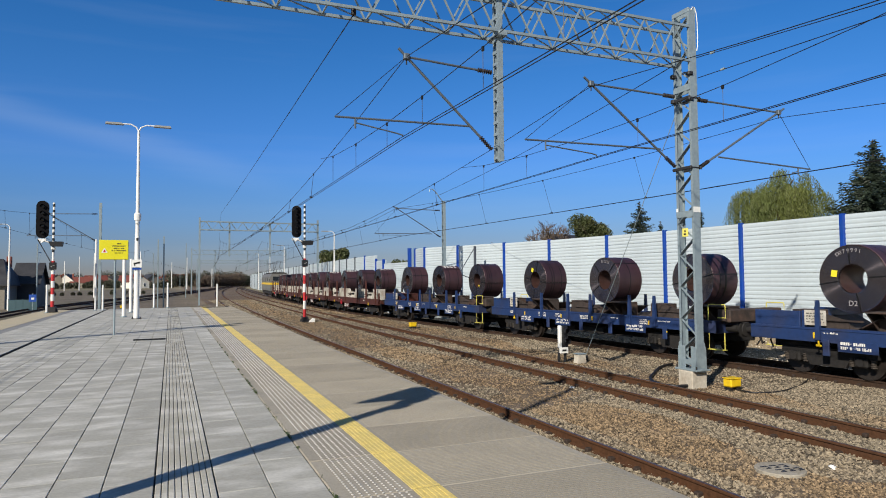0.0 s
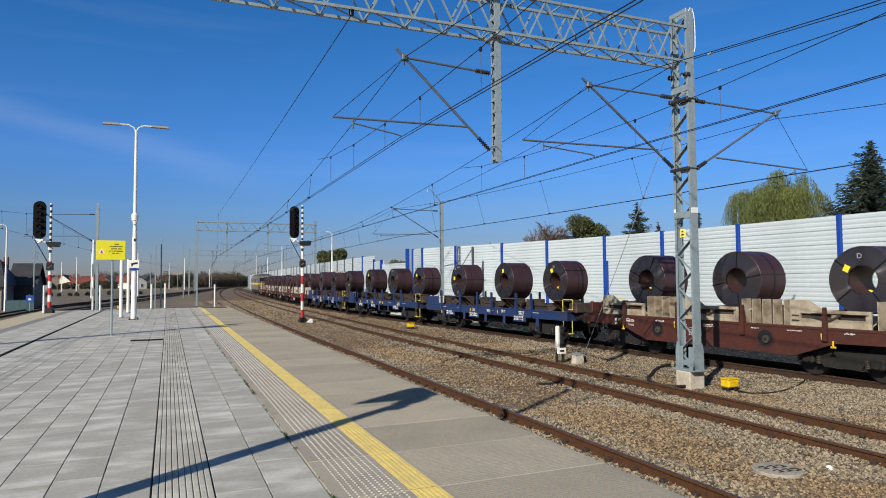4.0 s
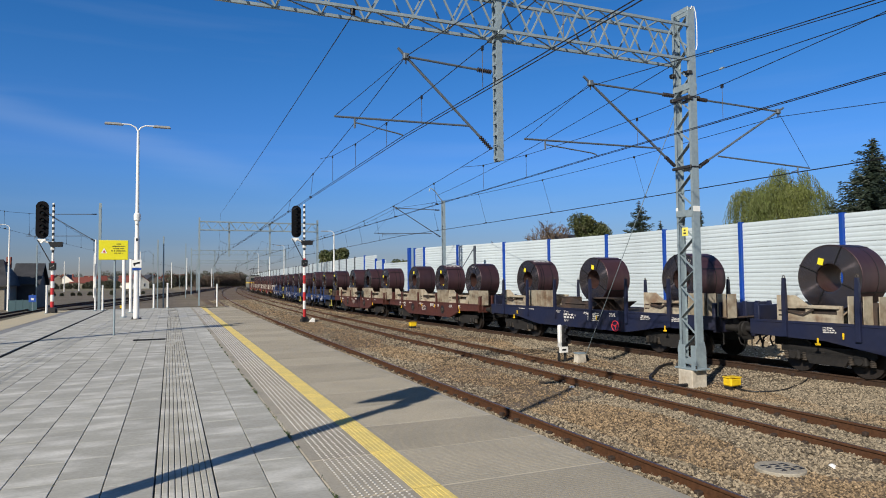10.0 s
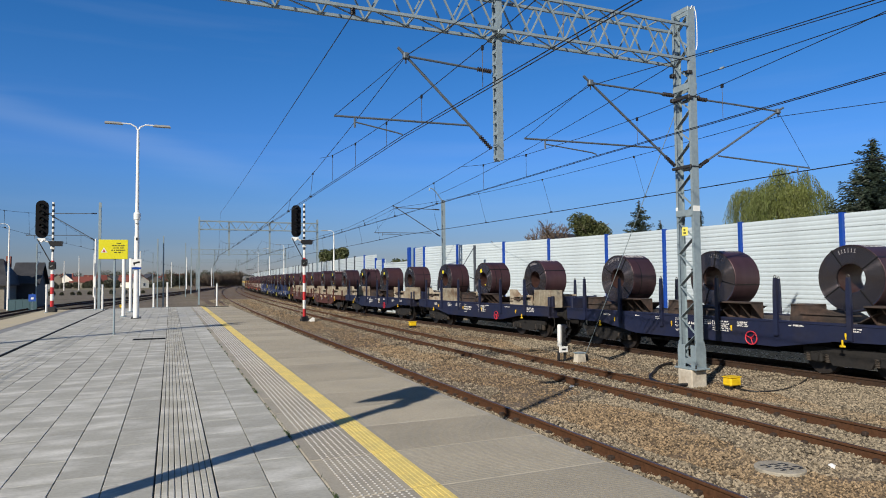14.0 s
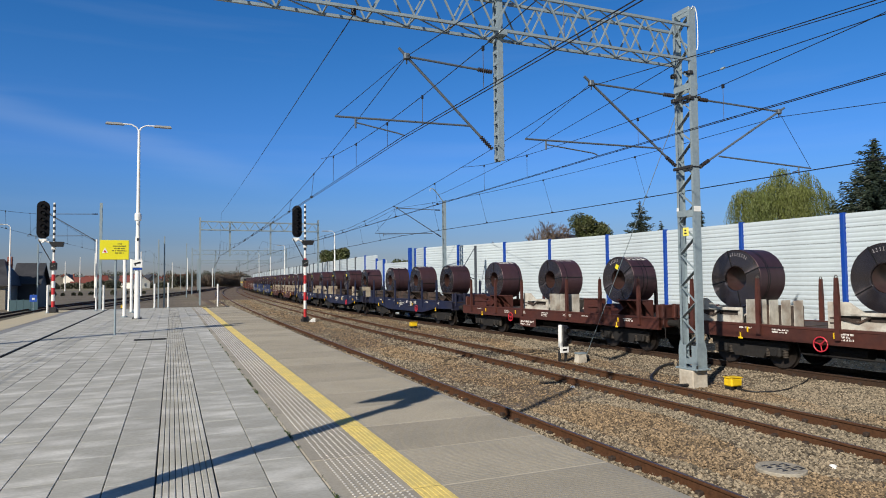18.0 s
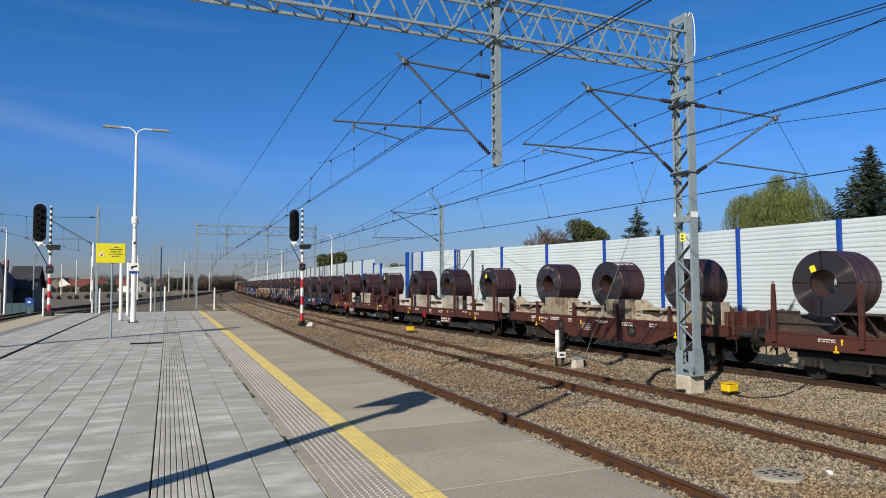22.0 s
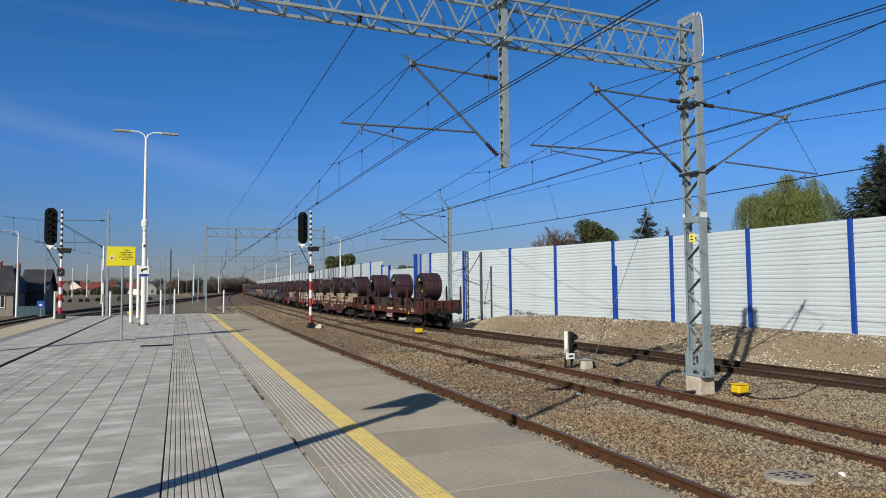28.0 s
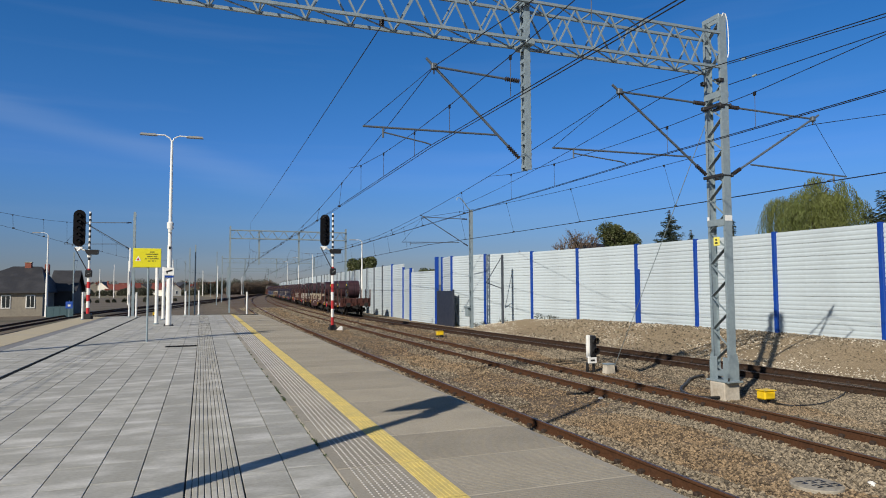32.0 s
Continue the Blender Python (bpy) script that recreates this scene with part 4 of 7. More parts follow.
o1, o2 = over(track1, -1.05), over(track2, -1.2)
overhead_line([(-52, 5.3, 6.73, 5.6, 4.93), (MY, 4.67, 6.73, 4.58, 4.95), o1(82), o1(150), o1(220), o1(300)], "twin dark contact wires hung from a messenger over the platform track",
              stitch=[(5, 5.98), (7.28, 5.71), (9.22, 5.61), (11.96, 5.54), (14.25, 5.52), (17, 5.57), (19.7, 5.72), (21.5, 5.95)], ties=(6.9, 9.22, 11.96, 14.25, 17.0, 19.7))
overhead_line([(-52, 9.5, 5.9, 9.7, 4.85), (MY, 9.45, 6.58, 9.6, 4.85), o2(82), o2(150), o2(220), o2(300)], "twin dark contact wires hung from a messenger over the middle track",
              stitch=[(3.5, 5.98), (6.52, 5.69), (9.16, 5.51), (11.36, 5.44), (13.6, 5.43), (16.53, 5.50), (19.36, 5.67), (21.2, 5.90)], ties=(9.16, 11.6, 16.53, 19.36))
overhead_line([(-50, 18.6, 5.3, 19.9, 4.8), (MY, 15.8, 6.37, 16.3, 4.80), (42, 14.15, 6.75, 14.5, 4.85), (82, 14.7, 6.7, 14.7, 4.9), (150, 18, 6.7, 18, 4.9), (220, 22.2, 6.7, 22.2, 4.9)], "twin dark contact wires hung from a messenger over the train's track")


def feeder(name, pts, sags, r=0.011, label="single dark feeder wire on the masts"):
    run = []
    for (a, b), s in zip(zip(pts, pts[1:]), sags):
        run += hang(a, b, s)[1 if run else 0:]
    single(name, Geo().path(run, r, 5), M_WIRE, label, "cable", group="feeder wires")


feeder("feeder_wire", [(3.42, MY - 0.28, 7.37), (5.5, 83, 10.1), (9.5, 150, 8.9)], (0.12, 0.9))
feeder("feeder_wire", [(14.6, -50, 7.72), (12.82, MY, 7.72)], (1.5,))
feeder("feeder_wire", [(15.6, -50, 7.3), (12.89, MY, 7.19)], (0.4,))
feeder("feeder_wire", [(12.03, MY, 7.4), (17.2, 42, 7.75)], (0.2,), 0.011)
for y, x, z in ((12.55, 12.84, 7.68), (12.3, 12.91, 7.18)):
    g = Geo()
    insulator(g, (x, y + 0.06, z), (x, y - 0.06, z), 0.02)
    single("strain_insulator", g, M_GALV, "small grey strain insulator in a feeder wire", "insulator", group="strain insulators")
g = Geo()
insulator(g, (3.42, MY - 0.28, 7.49), (3.42, MY - 0.28, 7.35))
single("hanging_insulator", g, M_INSUL, "small dark insulator under the gantry beam", "insulator")

# ---- the train ----


def barrel(r, w, hole, n=48):
    """A wound coil lying on its side: axis across the wagon."""
    c = 0.012
    hx = w / 2
    skin = Geo().lathe([(r - c, -hx), (r, -hx + c), (r, hx - c), (r - c, hx)], (0, 0, 0), (1, 0, 0), n)
    face = {}
    for s in (-1, 1):
        prof = [(hole, s * (hx - 0.06))]
        k = 9
        for i in range(k + 1):
            rr = hole + 0.01 + (r - c - hole - 0.01) * i / k
            prof += [(rr, s * (hx + (0.004 if i % 2 else -0.006)))]
        face[s] = Geo().lathe(prof, (0, 0, 0), (1, 0, 0), n)
    core = Geo().lathe([(hole, -hx + 0.06), (hole, hx - 0.06)], (0, 0, 0), (1, 0, 0), n)
    return skin, face, core


COIL_MESH = {}


def steel_coil(d, r, tags, rng):
    w = 1.13
    key = (round(r, 2),)
    if key not in COIL_MESH:
        skin, face, core = barrel(r, w, 0.375)
        COIL_MESH[key] = (skin.mesh("coil_skin", M_COIL, True), [face[e].mesh("coil_face", M_COILFACE, True) for e in (-1, 1)], core.mesh("coil_bore", M_BORE, True))
    skin, face, core = COIL_MESH[key]
    top = thing("steel_coil", "hot-rolled dark purple-brown steel coil strapped and lying in a cradle", "steel coil", group="steel coils on the train")
    body = part("coil_skin", skin, None, top)
    for e in face:
        part("coil_face", e, None, top)
    part("coil_bore", core, None, top)
    hx = w / 2
    turn = rng.uniform(0, 6.28)
    g = lambda a, rr: Vector((0, rr * math.cos(a), rr * math.sin(a)))
    # radial straps through the eye, and bands round the girth
    for k in range(4):
        a = turn + k * 1.5708 + rng.uniform(-0.15, 0.15)
        s = Geo()
        for e in (-1, 1):
            p, q = g(a, 0.39), g(a, r + 0.004)
            p.x = q.x = e * (hx + 0.008)
            s.beam(p, q, 0.036, 0.006, (1, 0, 0))
        q1, q2 = g(a, r + 0.006), g(a, r + 0.006)
        q1.x, q2.x = -hx - 0.008, hx + 0.008
        s.beam(q1, q2, 0.036, 0.006, g(a, 1))
        part("eye_strap", s, M_STRAP, top)
    for k in range(rng.choice((0, 1, 1, 2, 3))):
        x = rng.uniform(-0.4, 0.4)
        part("girth_band", Geo().lathe([(r + 0.002, x - 0.018), (r + 0.006, x - 0.018), (r + 0.006, x + 0.018), (r + 0.002, x + 0.018)], (0, 0, 0), (1, 0, 0), 40), M_STRAP, top)
    if "t" in tags:     # yellow paper tag on the edge of the bore
        a = 0.3 if "N" in tags else rng.uniform(0.6, 1.7)
        p = g(a, 0.50)
        m = Matrix.Translation((-hx - 0.012, p.y, p.z)) @ Matrix.Rotation(rng.uniform(-0.5, 0.5), 4, "X")
        part("paper_tag", Geo().box(-0.004, -0.08, -0.09, 0.004, 0.08, 0.09, m=m), M_TAG, top, "yellow paper tag")
    if "b" in tags:     # second tag, low in the bore
        m = Matrix.Translation((-hx + 0.05, -0.22, -0.30)) @ Matrix.Rotation(0.6, 4, "X")
        part("paper_tag", Geo().box(-0.05, -0.10, -0.012, 0.05, 0.08, 0.012, m=m), M_TAG, top, "yellow paper tag")
    if "w" in tags:     # white printed rows on the girth
        a0 = rng.uniform(1.85, 2.15)
        for row in range(3):
            for c in range(4):
                a = a0 - 0.15 * row
                x = -0.46 + c * 0.23 + rng.uniform(-0.02, 0.02)
                lab = Geo()
                wd = rng.uniform(0.15, 0.22)
                for e in range(3):
                    a1, a2 = a - e * 0.035, a - e * 0.035 - 0.026
                    x2 = x + wd * rng.uniform(0.7, 1.0)
                    q = [g(a1, r + 0.005), g(a2, r + 0.005)]
                    lab.add([(x, q[0].y, q[0].z), (x2, q[0].y, q[0].z), (x2, q[1].y, q[1].z), (x, q[1].y, q[1].z)], [(0, 1, 2, 3)])
                part("stencil_mark", lab, M_LABEL, top)
    def chalk(u):
        """A frame on the near face: u the angle round the eye, upright letters along the rim."""
        p = g(u, r - 0.20)
        return Matrix.Translation((-hx - 0.013, p.y, p.z)) @ Matrix.Rotation(u - math.pi / 2, 4, "X") @ Matrix(((0, 0, -1, 0), (-1, 0, 0, 0), (0, 1, 0, 0), (0, 0, 0, 1)))
    if "c" in tags:     # unreadable chalk marks along the rim
        lab = Geo()
        a = rng.uniform(1.2, 1.9)
        for k in range(rng.randint(6, 8)):
            m = chalk(a + 0.3 - 0.115 * k)
            q = rng.uniform(0.035, 0.055)
            lab.box(0, 0, 0, q, 0.011, 0.004, m=m).box(0.012, 0.084, 0, q, 0.095, 0.004, m=m).box(q * 0.45, 0.011, 0, q * 0.45 + 0.011, 0.084, 0.004, m=m)
        part("chalk_mark", lab, M_CHALK, top)["kind"] = "stuff"
    if "N" in tags:     # chalk number along the rim
        for k, letter in enumerate("D079991"):
            ob = part("chalk_mark", text_mesh("chalk_mark", letter, 0.15, M_CHALK), None, top)
            ob.matrix_basis = chalk(0.98 + 0.14 * k)
    if "D" in tags:
        lab = text_mesh("chalk_mark", "D2" if "2" in tags else "D", 0.20, M_CHALK)
        ob = part("chalk_mark", lab, None, top)
        low = -1 if "2" in tags else 1
        ob.matrix_basis = Matrix.Translation((-hx - 0.014, 0.12, low * (r - 0.26) - 0.06)) @ Matrix(((0, 0, -1, 0), (-1, 0, 0, 0), (0, 1, 0, 0), (0, 0, 0, 1)))
    MOVERS.append((top, d, 1.66 + r, 0.0))
    return top


def cradle_parts(top, y, h, base, mat, toothed=False, back=0.35, ahead=1.58, gap=0.36):
    """Cradle under a coil at y on a wagon. Two sloping beds under the coil. Toothed: flat shelves on
    tapered ribs, and a plain side plate. Else: a slotted side plate ahead of the coil and a row of cross fins behind it."""
    for s in (-1, 1):
        part("cradle_plate", Geo().extrude([(y + s * 0.28, base), (y + s * 0.33, base), (y + s * 0.87, base + h * 0.62), (y + s * 0.82, base + h * 0.62)][::s], "x", -0.94, 0.94), mat, top)
    if toothed:
        for s in (-1, 1):
            a, b = (y - 1.92, y - 0.68) if s < 0 else (y + 0.62, y + 1.28)
            shelf = part("cradle_shelf", Geo().box(-1.22, a, base + h - 0.045, -0.66, b, base + h, 0.008).box(-0.70, a, base, -0.66, b, base + h - 0.045), mat, top)
            n = 4 if s < 0 else 2
            for k in range(n):
                yy = a + 0.02 + (b - a - 0.04) * k / (n - 1)
                part("cradle_rib", Geo().extrude([(-0.72, base), (-0.70, base), (-0.70, base + h - 0.05), (-1.20, base + h - 0.05)], "y", yy - 0.012, yy + 0.012), mat, shelf)
        part("cradle_side", Geo().extrude([(y - 0.25, base), (y + 1.33, base), (y + 1.28, base + h * 0.93), (y + 0.62, base + h * 0.93), (y - 0.25, base + h * 0.5)], "x", -1.20, -1.16), mat, top)
        part("side_rail", Geo().box(-1.25, y - 0.65, base + h * 0.44, -1.205, y + 1.0, base + h * 0.54, 0.008), mat, top)
        return
    # side plate ahead of the coil: high at its outer end, cut down along the coil, with a long slot under a proud rail
    y0, y1 = y - back, y + ahead
    for x in (-1.24, 1.18):
        near = x < 0
        g = Geo().extrude([(y0, base + h * 0.52), (y1, base + h * 0.52), (y1, base + h), (y1 - 0.55, base + h), (y1 - 0.92, base + h * 0.66), (y0, base + h * 0.66)], "x", x, x + 0.05)
        g.box(x, y0, base, x + 0.05, y1, base + h * 0.34)
        for a, b in ((y0, y0 + 0.14), (y0 + 0.85, y0 + 1.0), (y1 - 0.30, y1)):
            g.box(x + 0.001, a, base + h * 0.34, x + 0.049, b, base + h * 0.52)
        side = part("cradle_side", g, mat, top)
        if near:
            # added dark sheet behind the slot: its colour gives the shade inside
            part("slot_shade", Geo().box(x + 0.07, y0 + 0.1, base + 0.02, x + 0.09, y1 - 0.25, base + h * 0.62), M_SOOTSHADE, side, "dark inner plate for the shade in the gaps")
            part("slot_rail", Geo().box(x - 0.05, y0 + 0.06, base + h * 0.54, x - 0.001, y1 - 0.62, base + h * 0.62, 0.008), mat, side)
            for q in (0.22, 0.40):
                # slots drawn as dark strips, their inner shade put into the colour
                part("side_slot", Geo().box(x - 0.006, y1 - 0.26, base + h * q, x, y1 - 0.05, base + h * (q + 0.06)), M_SOOTSHADE, side)
            part("coil_stop", Geo().beam((x - 0.03, y0 + 0.75, base + h * 0.50), (x - 0.03, y0 + 1.05, base + h * 0.30), 0.04, 0.05).beam((x - 0.03, y0 + 1.05, base + h * 0.30), (x - 0.03, y0 + 1.5, base + h * 0.42), 0.04, 0.04), M_SOOTSHADE, side)
    # row of cross fins behind the coil
    for i in range(5):
        yy = y - back - 0.16 - i * gap
        part("cradle_fin", Geo().box(-1.24, yy - 0.012, base, -0.87, yy + 0.012, base + h), mat, top)
    # added dark sheet that paints the shade between the fins
    part("fin_back", Geo().box(-0.85, y - back - 0.16 - 4 * gap, base, -0.82, y - back, base + h * 0.78), M_SOOTSHADE, top, "dark inner plate for the shade in the gaps")
    part("fin_bed", Geo().box(-1.22, y - back - 0.16 - 4 * gap, base, 1.22, y - back, base + 0.02), M_SOOTSHADE, top)


def glyph_row(y, z, wide, size, x, rng):
    """One line of small print: strokes of letter size in word groups."""
    g = Geo()
    yy = y
    while yy > y - wide:
        for k in range(rng.randint(2, 7)):
            w = size * rng.uniform(0.35, 0.6)
            if yy - w < y - wide:
                break
            z0 = z + (size * 0.45 if rng.random() < 0.2 else 0)
            g.box(x - 0.003, yy - w, z0, x, yy, z + size * rng.choice((0.6, 1.0, 1.0)))
            yy -= w + size * 0.16
        yy -= size * 0.5
    return g


def side_marks(top, y, z, rng, rows, wide, x=-1.405, size=0.05, mat=None):
    for r in range(rows):
        part("lettering", glyph_row(y, z - r * size * 1.5, wide * rng.uniform(0.75, 1.0), size, x, rng), mat or M_LABEL, top)["kind"] = "stuff"


def text_mesh(name, words, size, mat):
    cu = bpy.data.curves.new(name, "FONT")
    cu.body, cu.size, cu.resolution_u = words, size, 2
    tmp = new(name, cu)
    me = bpy.data.meshes.new_from_object(tmp.evaluated_get(bpy.context.evaluated_depsgraph_get()))
    bpy.data.objects.remove(tmp)
    bpy.data.curves.remove(cu)
    me.materials.clear()
    me.materials.append(mat)
    return me


def side_text(top, words, y, z, size, mat=None):
    """Readable lettering on the near side; it runs from y towards -y."""
    ob = part("lettering", text_mesh("lettering", words, size, mat or M_LABEL), None, top)
    ob.matrix_basis = Matrix.Translation((-1.4065, y, z)) @ Matrix(((0, 0, -1, 0), (-1, 0, 0, 0), (0, 1, 0, 0), (0, 0, 0, 1)))


def bogie(top, y, rng, spin):
    """Two-axle bogie: frame, springs, axle boxes and wheelsets."""
    fr = part("bogie_frame", Geo().box(-1.0, y - 0.25, 0.45, 1.0, y + 0.25, 0.72), M_UNDER, top)
    for x in (-1.09, 0.97):
        part("side_frame", Geo().extrude([(y - 1.30, 0.56), (y - 0.60, 0.48), (y - 0.48, 0.27), (y + 0.48, 0.27), (y + 0.60, 0.48), (y + 1.30, 0.56), (y + 1.30, 0.74), (y - 1.30, 0.74)], "x", x, x + 0.12), M_UNDER, fr)
    for e in (-0.9, 0.9):
        yy = y + e
        ws = part("wheelset", Geo().tube((-0.98, 0, 0), (0.98, 0, 0), 0.075, 10), M_UNDER, top)
        ws.location = (0, yy, 0.46)
        for s in (-1, 1):
            w = Geo().lathe([(0.08, 0.07 * s), (0.34, 0.05 * s), (0.40, 0.065 * s), (0.46, 0.065 * s), (0.463, -0.045 * s), (0.49, -0.055 * s), (0.49, -0.075 * s), (0.40, -0.075 * s), (0.34, -0.03 * s), (0.08, -0.06 * s)], (0.77 * s, 0, 0), (1, 0, 0), 28)
            wh = part("wheel", w, M_TREAD, ws, smooth=True)
        if spin:
            ROLLERS.append((ws, 0.46))
        for s in (-1, 1):
            part("axle_box", Geo().box(s * 1.04 - 0.12, yy - 0.17, 0.33, s * 1.04 + 0.12, yy + 0.17, 0.60, 0.04).tube((s * 1.04, yy, 0.46), (s * 1.19, yy, 0.46), 0.10, 12), M_UNDER, fr)
            for q in (-0.27, 0.27):
                g = Geo()
                for k in range(5):
                    g.lathe([(0.05, 0), (0.075, 0.012), (0.075, 0.03), (0.05, 0.042)], (s * 1.04, yy + q, 0.33 + k * 0.045), (0, 0, 1), 10)
                part("spring", g, M_SPRING, fr)
    part("brake_beam", Geo().box(-0.95, y - 0.05, 0.28, 0.95, y + 0.05, 0.36), M_UNDER, fr)


M_HANDRAIL = material("handrail_yellow", (0.62, 0.56, 0.10), 0.5, grain=0.1, stain=(0.30, 0.26, 0.10), stain_scale=3)
M_SPRING = material("bogie_spring", (0.055, 0.045, 0.037), 0.6, grain=0.2)


def buffers(top, end, s):
    for x in (-0.875, 0.875):
        part("buffer", Geo().tube((x, end - s * 0.62, 1.06), (x, end - s * 0.2, 1.06), 0.11, 12).lathe([(0.09, 0), (0.09, 0.14), (0.21, 0.16), (0.225, 0.19), (0.21, 0.2), (0.0, 0.205)], (x, end - s * 0.205, 1.06), (0, s, 0), 18), M_UNDER, top)
    part("draw_hook", Geo().box(-0.06, min(end - s * 0.65, end - s * 0.12), 0.92, 0.06, max(end - s * 0.65, end - s * 0.12), 1.05, 0.02).path([(0, end - s * 0.2, 0.95), (0.03, end - s * 0.14, 0.7), (0, end - s * 0.25, 0.52)], 0.025), M_UNDER, top)
    part("brake_hose", Geo().path([(0.35, end - s * 0.6, 1.0), (0.36, end - s * 0.4, 0.78), (0.33, end - s * 0.3, 0.55), (0.3, end - s * 0.2, 0.62)], 0.03), M_UNDER, top)


def wagon(kind, a, b, coils, cradles, seed, spin):
    """A four-axle flat wagon from a to b along the train. Its own space: x across, y ahead, z up from the rail."""
    rng = random.Random(seed)
    c = (a + b) / 2
    L = b - a
    e = L / 2 - 0.62
    paint, word = {"stake": (M_BROWN, "reddish-brown"), "belly": (M_BROWN, "reddish-brown"), "navy": (M_NAVY, "dark navy blue"), "blue": (M_BLUE, "blue")}[kind]
    what = {"stake": "flat wagon with side stakes", "belly": "flat wagon with fishbelly side sills", "navy": "flat wagon with side stakes", "blue": "flat wagon with end platforms and yellow handrails"}[kind]
    top = thing("flat_wagon", f"{word} {what} carrying steel coils", "railway wagon", group="wagons of the train")
    deck = {"stake": 1.22, "belly": 1.28, "navy": 1.36, "blue": 1.25}[kind]
    part("deck", Geo().box(-1.30, -e, deck - 0.06, 1.30, e, deck), M_DECK, top, "dark worn deck")
    for x in (-1.40, 1.26):
        if kind in ("belly", "navy"):
            lowz, k = (0.52, 0.62) if kind == "belly" else (0.66, 0.55)
            prof = [(-e, 0.98), (-e * 0.66, 0.93), (-e * k * 0.75, lowz), (e * k * 0.75, lowz), (e * 0.66, 0.93), (e, 0.98), (e, deck + 0.03), (-e, deck + 0.03)]
        else:
            low = 0.84 if kind == "stake" else 0.92
            prof = [(-e, low), (e, low), (e, deck + 0.03), (-e, deck + 0.03)]
        part("side_sill", Geo().extrude(prof, "x", x, x + 0.14), paint, top)
        part("sill_flange", Geo().box(x - 0.015, -e, deck - 0.02, x + 0.155, e, deck + 0.045, 0.008), paint, top)
    for s in (-1, 1):
        part("headstock", Geo().box(-1.38, s * (e - 0.06) - 0.06, 0.90, 1.38, s * (e - 0.06) + 0.06, deck + 0.02, 0.02), paint, top)
    part("centre_sill", Geo().box(-0.35, -e, 0.62, 0.35, e, deck - 0.07), M_UNDER, top)
    if kind != "belly":
        # added dark beam and box that stand for the black shade below the sill
        part("underframe_beam", Geo().box(0.90, -e + 3.4, 0.34, 1.02, e - 3.4, deck - 0.08).box(0.55, -2.2, 0.30, 0.90, 1.2, 0.62, 0.04), M_UNDER, top)
    part("brake_gear", Geo().box(-0.9, -0.9, 0.45, 0.6, 0.5, 0.72, 0.03).tube((-0.7, 0.9, 0.62), (-0.7, 1.9, 0.62), 0.19, 14).tube((-1.0, -2.6, 0.5), (-1.0, 2.6, 0.5), 0.03, 6), M_UNDER, top)
    if kind == "belly":
        for y in (-1.9, 0.3, 2.2):
            r = 0.13 if abs(y) < 1 else 0.24
            hole = part("sill_hole", Geo().lathe([(r + 0.03, 0), (r + 0.03, -0.012), (r, -0.012), (r, 0.012)], (-1.40, y, 0.92), (1, 0, 0), 20), paint, top)
            part("hole_dark", Geo().lathe([(0.001, 0), (r, 0)], (-1.403, y, 0.92), (1, 0, 0), 20), M_BLACK, hole, "dark hole in the sill")
            if r > 0.2:
                part("valve", Geo().lathe([(0.02, 0), (0.11, -0.01), (0.11, -0.05), (0.03, -0.06)], (-1.402, y - 0.03, 0.90), (1, 0, 0), 14), M_SPRING, hole)
    elif kind == "stake":
        y = rng.choice((-0.9, 0.9))
        part("number_panel", Geo().box(-1.415, y - 0.62, 0.48, -1.39, y + 0.62, 0.86, 0.004), paint, top)
        side_marks(top, y + 0.55, 0.66, rng, 2, 1.1, -1.417, 0.085)
    # bulkhead boxes at the ends
    if kind != "blue":
        for s in (-1, 1):
            z1 = deck + (0.46 if kind == "stake" else 0.45)
            part("end_bulkhead", Geo().box(-1.3, s * (e - 0.16) - 0.06, deck, 1.3, s * (e - 0.16) + 0.06, z1, 0.02), paint, top)
            for x in (-1.15, -0.6, 0.0, 0.6, 1.15):
                part("bulkhead_post", Geo().box(x - 0.05, min(s * (e - 0.10), s * (e + 0.03)), deck - 0.25, x + 0.05, max(s * (e - 0.10), s * (e + 0.03)), z1 + 0.03, 0.012), paint, top)
            for x in (-1.2, 1.2):
                part("shunter_handle", Geo().path([(x, s * (e - 0.02), 0.95), (x, s * (e + 0.12), 0.88), (x, s * (e + 0.12), 0.55), (x, s * (e - 0.02), 0.48)], 0.018, 6), M_UNDER, top)
            part("air_pipe", Geo().path([(-0.62, s * e, 0.92), (-0.62, s * (e + 0.18), 0.80), (-0.58, s * (e + 0.25), 0.55), (-0.5, s * (e + 0.3), 0.50)], 0.028, 6), M_UNDER, top)
            if seed == 100 and s < 0:
                part("side_flap", Geo().box(-1.32, min(s * e, s * (e - 1.25)), deck + 0.06, -1.27, max(s * e, s * (e - 1.25)), z1, 0.01).box(1.27, min(s * e, s * (e - 1.25)), deck + 0.06, 1.32, max(s * e, s * (e - 1.25)), z1, 0.01), paint, top)
                for q in (0.08, 0.55, 1.15):
                    fc = part("flap_catch", Geo().box(-1.37, s * (e - q) - 0.05, deck, -1.31, s * (e - q) + 0.05, z1 - 0.12, 0.015).box(-1.39, s * (e - q) - 0.09, deck + 0.14, -1.32, s * (e - q) + 0.09, deck + 0.20, 0.01), paint, top)
